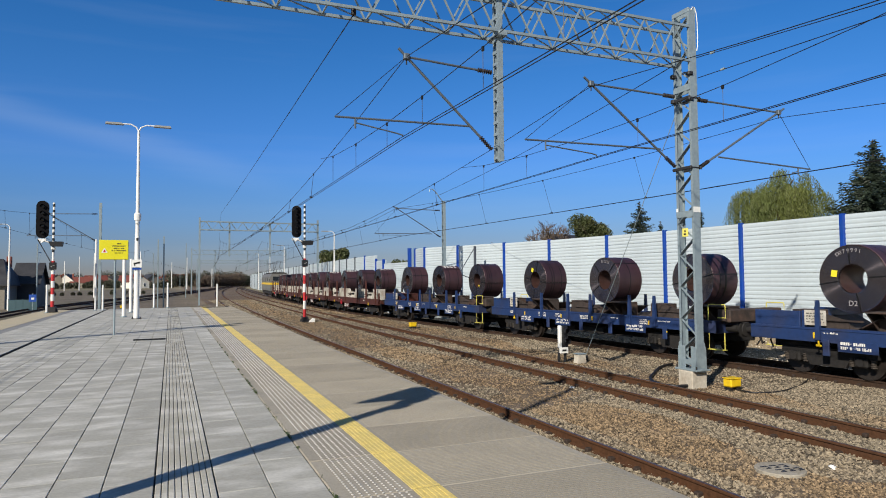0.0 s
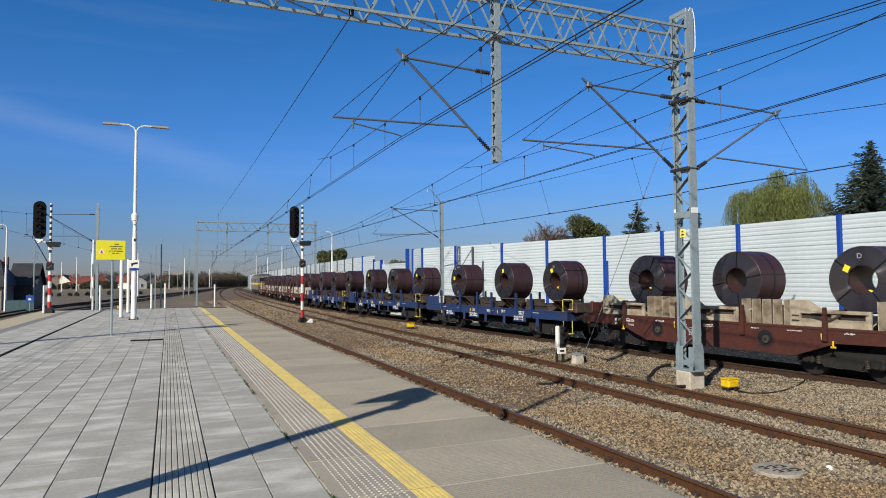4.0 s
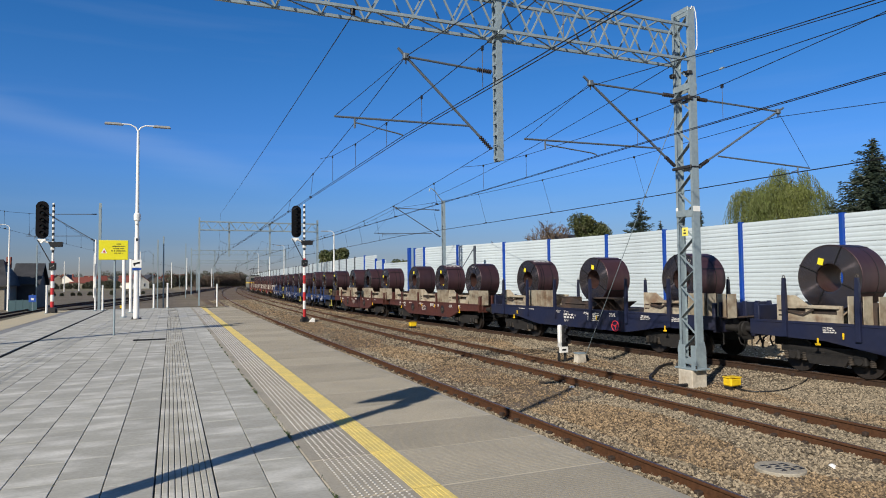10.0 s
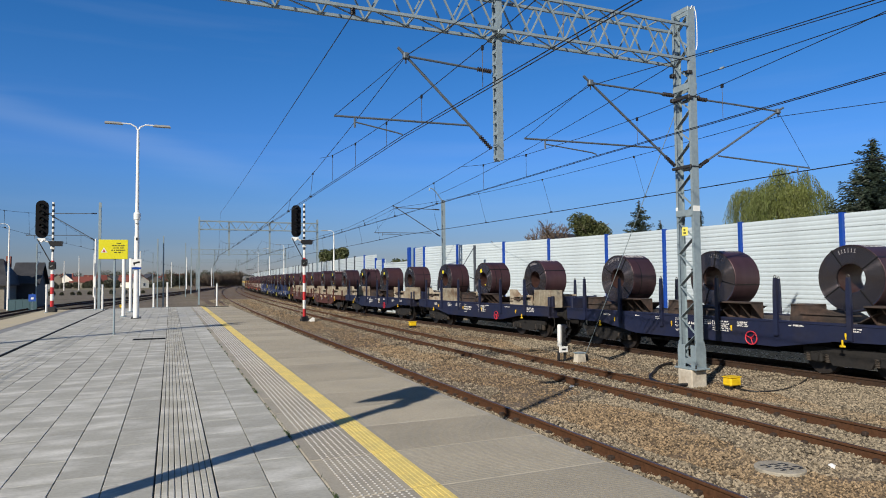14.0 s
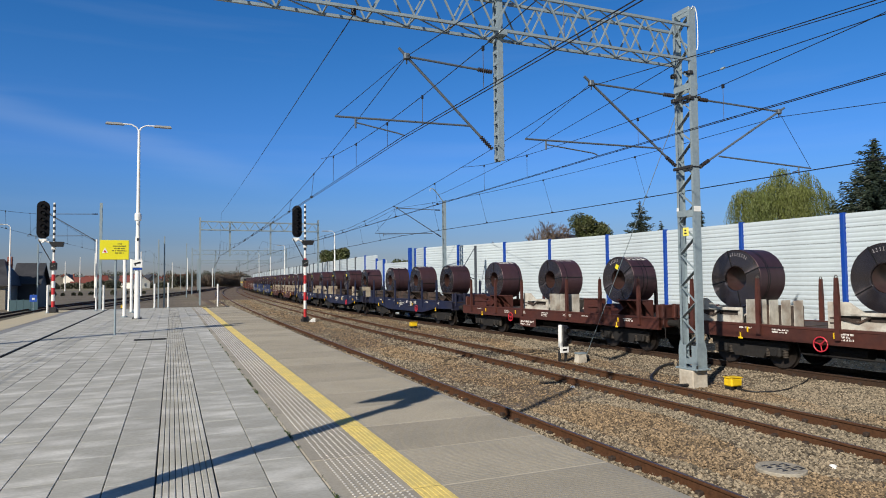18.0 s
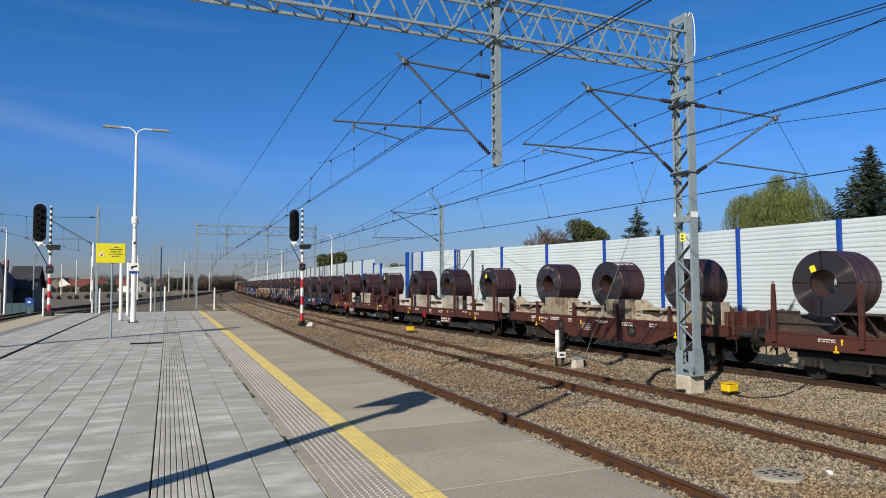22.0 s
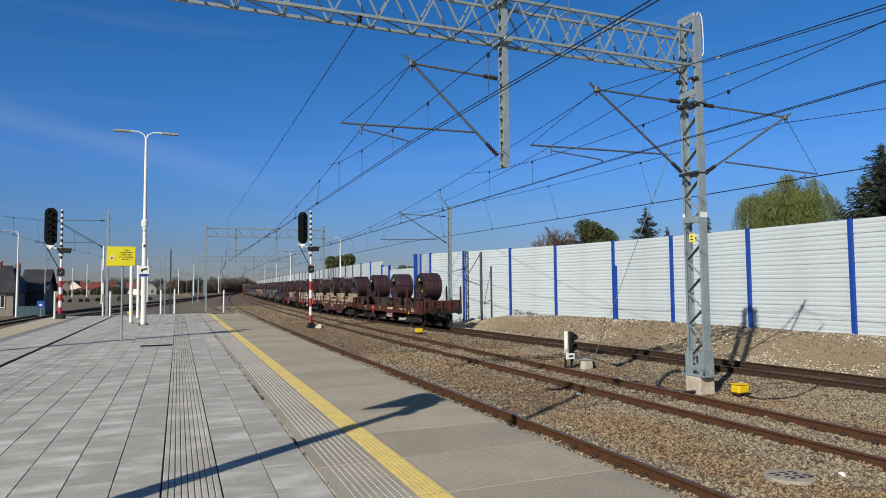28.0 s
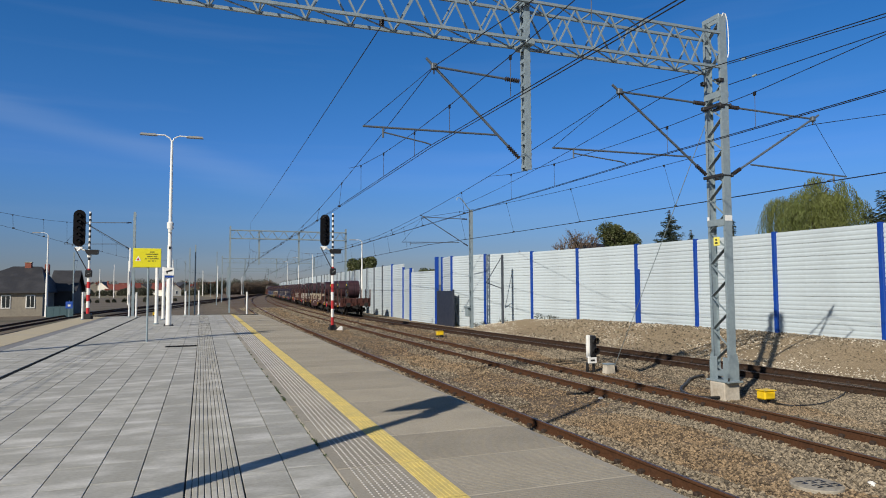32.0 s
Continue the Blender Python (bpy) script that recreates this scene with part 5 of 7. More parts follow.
                    part("catch_ring", Geo().lathe([(0.035, -0.012), (0.055, 0), (0.035, 0.012)], (-1.36, s * (e - q), z1 - 0.06), (1, 0, 0), 10), M_SPRING, fc)
    else:
        part("end_bulkhead", Geo().box(-1.3, e - 1.6, deck, 1.3, e - 1.5, deck + 0.48, 0.02).box(-1.36, e - 1.5, deck - 0.1, -1.28, e - 0.12, deck + 0.46, 0.012).box(1.28, e - 1.5, deck - 0.1, 1.36, e - 0.12, deck + 0.46, 0.012), paint, top)
        part("end_box", Geo().box(-1.2, -e - 0.36, deck, 1.2, -e + 0.12, deck + 0.40, 0.03), M_SOOTSHADE, top, "sooty dark end box")
        notice = part("load_notice", Geo().box(-1.40, e - 2.25, deck + 0.10, -1.37, e - 1.66, deck + 0.50, 0.005), M_CREAM, top, "cream notice board")
        for r in range(4):
            part("small_print", glyph_row(e - 1.72, deck + 0.40 - r * 0.075, 0.48, 0.035, -1.402, rng), M_UNDER, notice)["kind"] = "stuff"
        # brakeman's platform with yellow handrails
        y0 = -e + 0.02
        for x in (-1.36, 1.36):
            part("handrail", Geo().path([(x, y0 + 0.3, 0.95), (x, y0 + 0.3, 1.74), (x, y0 + 0.28, 1.80), (x, y0 - 0.32, 1.80), (x, y0 - 0.34, 1.74), (x, y0 - 0.34, 1.40), (x, y0 - 0.05, 1.40)], 0.018, 6), M_HANDRAIL, top, "yellow tubular handrail")
            part("step", Geo().path([(x, y0 + 0.28, 0.95), (x, y0 + 0.28, 0.42), (x, y0 - 0.30, 0.42), (x, y0 - 0.30, 0.95)], 0.018, 6).box(x - 0.1, y0 - 0.30, 0.41, x + 0.1, y0 + 0.28, 0.43), M_HANDRAIL, top, "yellow footstep")
        for y in (-4.6, -1.9, -0.2, 2.0, 4.4):
            part("stake_pocket", Geo().box(-1.45, y - 0.09, 0.58, -1.39, y + 0.09, 1.0, 0.012), paint, top)
    # stakes
    if kind in ("stake", "navy"):
        tall = 2.58
        ys = [-4.84, -2.80, -0.82, 1.47, 3.50, 5.50] if kind == "navy" else [-6.10, -4.05, -2.0, 1.30, 3.60, 6.00]
    elif kind == "belly":
        tall = 1.85
        ys = [-e * 0.62, -e * 0.2, e * 0.22, e * 0.64]
    else:
        tall = 2.02
        ys = [-4.15, -2.95, -0.79, 0.61, 2.45, 4.60]
    for y in ys:
        for x in (-1.43, 1.43):
            zt = tall - (0.0 if x < 0 else 0.05)
            st = part("stake", Geo().extrude([(y - 0.065, 0.98), (y + 0.065, 0.98), (y + 0.06, zt - 0.5), (y + 0.035, zt), (y - 0.035, zt), (y - 0.06, zt - 0.5)], "x", x - 0.045, x + 0.045), paint, top)
            if kind in ("stake", "navy"):
                part("stake_eye", Geo().lathe([(0.03, -0.012), (0.05, 0), (0.03, 0.012)], (x, y, zt + 0.03), (1, 0, 0), 10), M_SPRING, st)
    for k, (d, cm) in enumerate(zip(coils, cradles)):
        light = cm in (M_BEIGE, M_CREAM)
        h = 0.74 if light else 0.60 if kind == "stake" else 0.50
        cradle_parts(top, d - c, h, deck, cm, not light, *((0.58, 1.58, 0.34) if kind == "belly" else (0.75, 1.10, 0.38)))
    for s in (-1, 1):
        buffers(top, s * L / 2 * 0.995, s)
        bogie(top, s * (e - 2.05), rng, spin)
    # markings and small yellow fittings on the near side
    if kind == "navy":
        side_text(top, "33 RIV", 0.9, 1.22, 0.11)
        side_marks(top, 0.9, 1.11, rng, 2, 0.85, size=0.075)
        side_text(top, "Sgmns", 0.9, 0.88, 0.11)
        side_marks(top, -0.6, 1.24, rng, 5, 0.75, size=0.045)
    elif kind == "belly":
        side_marks(top, 4.3, 1.10, rng, 1, 1.3, size=0.09)
        side_text(top, "RIV", 4.3, 0.97, 0.11)
        side_text(top, "Rmms", 3.6, 0.97, 0.11)
        table = Geo()
        for q in range(4):
            table.box(-1.4035, 0.35, 0.82 + 0.08 * q, -1.40, 0.85, 0.832 + 0.08 * q)
        for q in range(5):
            table.box(-1.4037, 0.35 + 0.122 * q, 0.82, -1.4001, 0.362 + 0.122 * q, 1.07)
        part("load_table", table, M_LABEL, top)
    elif kind == "blue":
        for y in (3.6, 1.0, -3.2):
            part("marking_panel", Geo().box(-1.425, y - 0.5, 0.72, -1.40, y + 0.5, 1.0, 0.005), paint, top)
            side_marks(top, y + 0.42, 0.90, rng, 2, 0.85, -1.427, 0.075)
    n = 7 if spin else 2
    for k in range(n):
        y = -e + 1.2 + (2 * e - 2.4) * (k + rng.uniform(0.2, 0.8)) / n
        side_marks(top, y, deck - 0.10, rng, rng.randint(1, 3), rng.uniform(0.3, 0.7), size=rng.uniform(0.03, 0.05))
    for k in range(4 if spin else 0):
        y = -e + 1.0 + (2 * e - 2) * (k + rng.uniform(0.3, 0.7)) / 4
        part("lashing_hook", Geo().box(-1.44, y - 0.025, 1.07, -1.405, y + 0.025, 1.17, 0.01).box(-1.44, y - 0.014, 1.01, -1.405, y + 0.014, 1.08, 0.006), M_YBOX, top, "small yellow hook")
    for s in (-1, 1):
        y = s * (e - 2.05)
        part("lifting_mark", Geo().box(-1.44, y - 0.02, 0.84, -1.40, y + 0.02, 1.0, 0.01).box(-1.44, y - 0.08, 0.80, -1.40, y + 0.08, 0.86, 0.02), M_YBOX, top, "yellow lifting point")
    if kind in ("stake", "navy"):
        y = rng.uniform(-0.5, 0.5) - (2.4 if kind == "navy" else -2.0)
        ring = [(0.19 * math.cos(q), 0.19 * math.sin(q)) for q in np.linspace(0, 2 * math.pi, 17)]
        g = Geo().path([(-1.47, y + u, 0.85 + v) for u, v in ring], 0.018, 6)
        for q in (0.3, 2.4, 4.5):
            g.tube((-1.47, y, 0.85), (-1.47, y + 0.19 * math.cos(q), 0.85 + 0.19 * math.sin(q)), 0.014, 6)
        g.tube((-1.36, y, 0.85), (-1.49, y, 0.85), 0.03, 8)
        part("handbrake_wheel", g, M_WHEELRED, top, "red handbrake wheel")
    MOVERS.append((top, c, 0.0, 0.0))
    return top


M_WHEELRED = material("red_wheel", (0.55, 0.03, 0.05), 0.45, grain=0.06)
ENDS = [-125.9, -112.0, -98.8, -85.0, -69.8, -55.2, -40.7, -26.1, -12.8, 0.25, 14.8, 29.4, 43.7, 58.0, 72.3, 86.6, 100.9]
KINDS = ["stake", "belly", "stake", "stake", "navy", "navy", "navy", "belly", "belly", "blue", "blue", "blue", "stake", "stake", "stake", "stake"]
COILS = [(-123.26, -118.53, -113.83), (-108.92, -105.06, -101.19), (-96.03, -91.33, -86.85), (-81.5, -77.07, -72.25), (-66.88, -62.41, -57.92), (-52.39, -47.65, -43.18),
         (-37.99, -33.38, -28.67), (-23.45, -19.62, -15.59), (-10.42, -6.57, -2.73), (2.78, 6.96, 11.71), (17.05, 21.48, 26.26), (31.69, 36.29, 41.07)]
COILS += [(a + 3.0, a + 7.2, a + 11.6) for a in (43.7, 58.0, 72.3, 86.6)]
CRADLES = [(M_SOOTSHADE,) * 3, (M_BEIGE,) * 3, (M_CREAM,) * 3, (M_BROWN, M_CREAM, M_BROWN), (M_SOOTSHADE,) * 3, (M_BEIGE, M_SOOTSHADE, M_BEIGE), (M_BEIGE, M_SOOTSHADE, M_BEIGE), (M_BEIGE,) * 3, (M_BEIGE,) * 3,
           (M_SOOTSHADE,) * 3, (M_SOOTSHADE,) * 3, (M_SOOTSHADE, M_SOOTSHADE, M_BROWN), (M_CREAM,) * 3, (M_CREAM,) * 3, (M_CREAM,) * 3, (M_CREAM,) * 3]
# what each coil carries: t, b yellow tags; w white print; c chalk
TAGS = ["tb", "t", "t", "", "w", "c", "twc", "c", "c", "twc", "w", "w", "wc", "wc", "wc", "wc", "tb", "t", "c", "t", "tw", "c", "tbw", "t", "tbD", "", "b", "tbD", "t", "tND2", "t", "c", "t", "b", "w", "",
        "w", "", "w", "w", "", "w", "w", "", "w", "", "w", "w"]
crng = random.Random(21)
for i, kind in enumerate(KINDS):
    wagon(kind, ENDS[i], ENDS[i + 1], COILS[i], CRADLES[i], 100 + i, i < 12)
    for k, d in enumerate(COILS[i]):
        steel_coil(d, 0.90 + 0.01 * ((i * 3 + k) % 3 - 1), TAGS[i * 3 + k], crng)


def locomotive():
    top = thing("electric_locomotive", "grey electric locomotive with a yellow stripe and raised pantographs", "locomotive")
    e = 8.6
    body = part("body", Geo().extrude([(-1.45, 1.05), (1.45, 1.05), (1.48, 1.4), (1.48, 3.2), (1.25, 3.7), (-1.25, 3.7), (-1.48, 3.2), (-1.48, 1.4)], "y", -e, e), M_LOCO, top)
    part("yellow_stripe", Geo().box(-1.495, -e - 0.01, 2.0, 1.495, e + 0.01, 2.32), M_YBOX, body, "yellow stripe round the body")
    for s in (-1, 1):
        part("cab_window", Geo().box(-1.1, s * e - 0.015, 2.6, 1.1, s * e + 0.015, 3.25), M_GLASSDARK, body)
    for y in (-7.4, -3.5, 0.0, 3.5, 7.4):
        part("side_window", Geo().box(-1.49, y - 0.4, 2.5, -1.475, y + 0.4, 3.0), M_GLASSDARK, body)
    part("roof", Geo().box(-1.15, -7.5, 3.7, 1.15, 7.5, 3.86, 0.05), M_UNDER, top)
    for y in (-5.2, 5.2):
        part("pantograph", Geo().beam((-0.5, y - 0.9, 3.95), (-0.5, y + 0.8, 4.7), 0.06, 0.06).beam((0.5, y - 0.9, 3.95), (0.5, y + 0.8, 4.7), 0.06, 0.06).beam((-0.3, y + 0.8, 4.7), (-0.3, y - 0.6, 5.5), 0.05, 0.05).beam((0.3, y + 0.8, 4.7), (0.3, y - 0.6, 5.5), 0.05, 0.05).beam((-0.95, y - 0.6, 5.55), (0.95, y - 0.6, 5.55), 0.12, 0.06).box(-0.9, y - 1.1, 3.8, 0.9, y + 1.1, 3.95), M_DARKMETAL, top)
    part("underframe", Geo().box(-1.3, -e, 0.55, 1.3, e, 1.05, 0.03), M_UNDER, top)
    rng = random.Random(1)
    for s in (-1, 1):
        buffers(top, s * (e + 0.6), s)
        bogie(top, s * 5.2, rng, False)
    MOVERS.append((top, 111.0, 0.0, 0.0))


M_LOCO = material("locomotive_paint", (0.16, 0.16, 0.15), 0.55, grain=0.12, stain=(0.1, 0.09, 0.08), stain_scale=1)
M_GLASSDARK = material("dark_glass", (0.02, 0.025, 0.03), 0.12)
locomotive()

# ---- lamps, signals and signs ----


def platform_lamp(x, y, h=9.72, arms=2, z0=0.0, label="tall white double-armed platform lamp on a bolted base", base=True, wide=0.14):
    top = thing("platform_lamp", label, "street lamp", at=pose(x, y, z0), group="platform lamps")
    part("pole", Geo().lathe([(0.14, 0.02), (0.13, 2.2), (0.115, 4.2), (0.10, 4.21), (0.062, h - 0.25), (0.05, h)], (0, 0, 0), (0, 0, 1), 16), M_WHITE, top, smooth=True)
    if base:
        part("base_flange", Geo().box(-0.24, -0.24, 0, 0.24, 0.24, 0.035, 0.01), M_DARKMETAL, top)
        for s in ((-1, -1), (1, -1), (1, 1), (-1, 1)):
            part("anchor_bolt", Geo().tube((s[0] * 0.18, s[1] * 0.18, 0.03), (s[0] * 0.18, s[1] * 0.18, 0.10), 0.022, 6), M_DARKMETAL, top)
        part("collar", Geo().lathe([(0.10, 5.0), (0.16, 5.05), (0.17, 5.35), (0.12, 5.42), (0.10, 5.42)], (0, 0, 0), (0, 0, 1), 16), M_WHITE, top)
        part("camera_dome", Geo().lathe([(0.02, -0.15), (0.09, -0.09), (0.10, 0.02), (0.10, 0.06)], (0.0, -0.14, 4.95), (0, 0, 1), 12), M_WHITE, top)
        part("cable_port", Geo().box(-0.05, -0.135, 3.98, 0.05, -0.10, 4.12, 0.01), M_DARKMETAL, top)
    for s in ((-1, 1) if arms == 2 else (-1,)):
        part("arm", Geo().path([(0, 0, h - 0.1), (s * 0.10, 0, h + 0.12), (s * 0.35, 0, h + 0.26), (s * 0.75, 0, h + 0.26)], 0.035, 8), M_WHITE, top)
        part("lamp_head", Geo().extrude([(min(s * 0.7, s * 1.55), h + 0.20), (max(s * 0.7, s * 1.55), h + 0.20), (max(s * 0.78, s * 1.5), h + 0.29), (min(s * 0.78, s * 1.5), h + 0.29)], "y", -wide, wide), M_LAMPGREY, top, "flat grey luminaire")
    return top


M_TEAL = material("teal_paint", (0.05, 0.10, 0.12), 0.6, grain=0.1)
M_SIGNBLUE = material("sign_blue", (0.02, 0.08, 0.38), 0.45, grain=0.05)
M_LAMPGREY = material("lamp_grey", (0.30, 0.31, 0.31), 0.5, grain=0.05)
lamp = platform_lamp(-1.62, 36.7)
plate = part("camera_sign", Geo().box(-0.23, -0.165, 2.62, 0.23, -0.145, 3.02, 0.006), M_WHITE, lamp, "white camera notice")
part("pictogram", Geo().beam((-0.15, -0.168, 2.80), (0.15, -0.168, 2.88), 0.09, 0.004, (0, 1, 0)).box(-0.13, -0.170, 2.70, -0.07, -0.166, 2.79), M_BLACK, plate)
part("blue_notice", Geo().box(-0.21, -0.165, 2.50, 0.21, -0.145, 2.60, 0.006), M_BLUEPOST, lamp, "small blue plate")
lamp2 = platform_lamp(-3.1, 4.6)
board = part("notice_board", Geo().box(-1.08, -0.03, 5.36, -0.06, 0.03, 6.4, 0.01), M_WHITE, lamp2, "white hanging notice board")
part("board_stripe", Geo().box(-1.08, -0.036, 5.36, -0.06, -0.031, 5.55), M_BLUEPOST, board)


def warning_sign():
    top = thing("warning_sign", "yellow warning board with black lettering on a grey post", "sign", at=pose(-1.86, 26.0, 0))
    part("post", Geo().tube((0, 0, 0), (0, 0, 3.36), 0.035, 10), M_GALV, top)
    board = part("board", Geo().box(-0.51, -0.075, 2.69, 0.43, -0.04, 3.39, 0.012), M_SIGN, top)
    part("triangle", Geo().add([(-0.44, -0.079, 2.93), (-0.24, -0.079, 2.93), (-0.34, -0.079, 3.12)], [(0, 1, 2)]), M_WHITE, board, "white triangle with a red edge")
    part("triangle_mark", Geo().add([(-0.39, -0.082, 2.95), (-0.29, -0.082, 2.95), (-0.34, -0.082, 3.05)], [(0, 1, 2)]), M_RED, board)
    rng = random.Random(6)
    for i, w in enumerate((0.12, 0.42, 0.32, 0.46, 0.26)):
        g = Geo()
        x = 0.12 - w / 2
        while x < 0.12 + w / 2:
            e = rng.uniform(0.016, 0.028)
            g.box(x, -0.080, 3.24 - i * 0.082, x + e * 0.8, -0.0765, 3.278 - i * 0.082)
            x += e + (0.04 if rng.random() < 0.15 else 0.008)
        part("lettering", g, M_DARKMETAL, board)["kind"] = "stuff"


warning_sign()


def colour_signal(x, y, z0, post, label, cx=-0.61, r=0.355, hgt=2.38):
    """Light signal: red and white banded post, black head with a rim and hooded lenses, ladder and platform."""
    top = thing("light_signal", label, "railway signal", at=pose(x, y, z0), group="light signals")
    part("foot", Geo().box(-0.22, -0.22, 0, 0.22, 0.22, 0.35, 0.03).box(-0.3, -0.1, 0, 0.3, 0.1, 0.22, 0.02), M_DARKMETAL, top)
    n = 7
    zz = 0.3
    band = (post - 1.2 - 0.3) / n
    for i in range(n):
        part("post_band", Geo().tube((0, 0, zz), (0, 0, zz + band), 0.105, 14), M_RED if i % 2 == 0 else M_WHITE, top)
        zz += band
    part("upper_post", Geo().tube((0, 0, zz), (0, 0, post + 2.5), 0.07, 12), M_WHITE, top)
    for i in range(9):
        part("black_band", Geo().tube((0, 0, zz + 0.55 + i * 0.36), (0, 0, zz + 0.72 + i * 0.36), 0.073, 12), M_BLACK, top)
    part("junction_box", Geo().box(-0.2, -0.18, post - 1.75, 0.2, 0.05, post - 1.3, 0.03), M_BLACK, top)
    part("arrow_plate", Geo().beam((-0.11, -0.185, post - 1.6), (0.11, -0.185, post - 1.45), 0.03, 0.01), M_WHITE, top)
    part("stay", Geo().tube((-0.05, -0.1, post - 1.4), (-0.85, -0.1, post + 0.15), 0.03, 8), M_DARKMETAL, top)
    part("step_plate", Geo().extrude([(-0.1, post - 0.28), (0.5, post - 0.28), (0.55, post + 0.02), (-0.25, post + 0.02)], "y", -0.3, 0.25), M_BLACK, top)
    part("bracket", Geo().box(-0.85, -0.10, post + 0.02, -0.38, 0.10, post + 0.20, 0.03).tube((-0.45, -0.04, post + 0.05), (0, -0.04, post - 0.1), 0.05, 8).tube((-0.66, -0.08, post - 0.06), (-0.5, -0.08, post + 0.1), 0.06, 8).box(-0.12, -0.14, post - 0.5, 0.12, 0.10, post - 0.3, 0.04), M_WHITE, top)
    b = post + 0.22
    prof = [(cx + r * math.cos(a), b + r + r * math.sin(a)) for a in np.linspace(math.pi, 2 * math.pi, 13)] + [(cx + r * math.cos(a), b + hgt - r + r * math.sin(a)) for a in np.linspace(0, math.pi, 13)]
    head = part("signal_head", Geo().extrude(prof, "y", -0.06, 0.02), M_MATTBLACK, top)
    part("head_case", Geo().box(cx - 0.22, 0.02, b + 0.15, cx + 0.22, 0.30, b + hgt - 0.15, 0.04), M_BLACK, head)
    for i in range(5):
        z = b + r + (hgt - 2 * r) * i / 4
        part("lens", Geo().lathe([(0.001, -0.012), (0.09, -0.008), (0.10, 0.0)], (cx, -0.066, z), (0, 1, 0), 16), M_LENS, head)
        g = Geo()
        m = 12
        vs = []
        for k in range(m + 1):
            a = -0.3 + (math.pi + 0.6) * k / m
            for d, rr in ((0.0, 0.125), (-0.24, 0.115)):
                vs.append((cx + rr * math.cos(a), -0.06 + d, z + rr * math.sin(a)))
        g.add(vs, [(2 * k, 2 * k + 1, 2 * k + 3, 2 * k + 2) for k in range(m)])
        part("hood", g, M_MATTBLACK, head)
    return top


M_MATTBLACK = material("matt_black", (0.006, 0.006, 0.008), 0.8, specular=0.12, grain=0.1)
M_LENS = material("signal_lens", (0.03, 0.02, 0.02), 0.15)
colour_signal(8.40, 44.6, -0.95, 5.53, "black-headed light signal on a red and white post in ballast", -0.55, 0.32, 2.18)
colour_signal(-6.9, 47.4, 0.0, 4.45, "black-headed light signal on a red and white post by the platform")
single("white_marker_stone", Geo().extrude([(-0.2, 0.0), (0.22, 0.0), (0.22, 0.24), (0.10, 0.27)], "y", -0.10, 0.10), M_WHITE, "small white painted concrete marker in the ballast", "marker", at=pose(8.80, 44.3, -0.95))


def dwarf_signal(x, y):
    top = thing("dwarf_signal", "low shunting signal with a white back board on ballast", "railway signal", at=pose(x, y, -0.95))
    part("stand", Geo().tube((-0.12, 0, 0), (-0.12, 0, 0.35), 0.05, 8).tube((0.12, 0, 0), (0.12, 0, 0.35), 0.05, 8), M_BLACK, top)
    part("number_plate", Geo().box(-0.17, -0.14, 0.33, 0.16, -0.10, 0.53, 0.01), M_WHITE, top)
    part("lettering", Geo().box(-0.08, -0.145, 0.40, 0.08, -0.141, 0.46), M_BLACK, top)
    case = part("case", Geo().box(-0.05, -0.10, 0.5, 0.21, 0.16, 1.24, 0.05), M_BLACK, top)
    part("side_board", Geo().box(-0.17, -0.12, 0.50, -0.052, 0.02, 1.26, 0.03), M_WHITE, top, "white painted edge board")
    for z in (0.75, 1.07):
        part("hood", Geo().lathe([(0.10, 0), (0.11, -0.16)], (0.08, -0.12, z), (0, 1, 0), 14), M_BLACK, case)
        part("lens", Geo().lathe([(0.001, 0), (0.09, 0)], (0.08, -0.125, z), (0, 1, 0), 14), M_LENS, case)


dwarf_signal(12.15, 18.75)
box = single("cable_box", Geo().extrude([(-0.17, 0), (0.17, 0), (0.13, 0.30), (-0.13, 0.30)], "y", -0.13, 0.13), M_CONC, "small pale grey cable box on ballast", "box", at=pose(12.62, 18.4, -0.95))
part("lid", Geo().box(-0.16, -0.15, 0.30, 0.16, 0.15, 0.335, 0.01), M_GALV, box)
single("anchor_bracket", Geo().box(-0.08, -0.08, 0, 0.08, 0.08, 0.25, 0.02), M_DARKMETAL, "dark iron ground anchor of the guy wire", "anchor", at=pose(12.98, 18.6, -0.97))
single("guy_wire", Geo().path(hang((12.98, 18.6, -0.75), (12.2, MY + 0.14, 6.1), 0.05), 0.010, 6), M_GALV, "thin steel guy wire from mast to ground", "cable")


def yellow_box(x, y, s=1.0):
    top = thing("track_magnet", "yellow box on black feet beside the track", "trackside box", at=pose(x, y, -0.95), group="yellow trackside boxes")
    part("housing", Geo().box(-0.26 * s, -0.20 * s, 0.14 * s, 0.26 * s, 0.20 * s, 0.44 * s, 0.03), M_YBOX, top)
    part("lid", Geo().box(-0.28 * s, -0.22 * s, 0.44 * s, 0.28 * s, 0.22 * s, 0.48 * s, 0.012), M_YBOX, top)
    for a in (-0.17, 0.17):
        part("foot", Geo().box(a * s - 0.06, -0.14 * s, -0.03, a * s + 0.06, 0.14 * s, 0.14 * s, 0.01), M_BLACK, top)


yellow_box(12.98, 12.35, 0.68)
yellow_box(12.95, 35.6, 0.75)
yellow_box(-4.6, 75.0, 0.9)


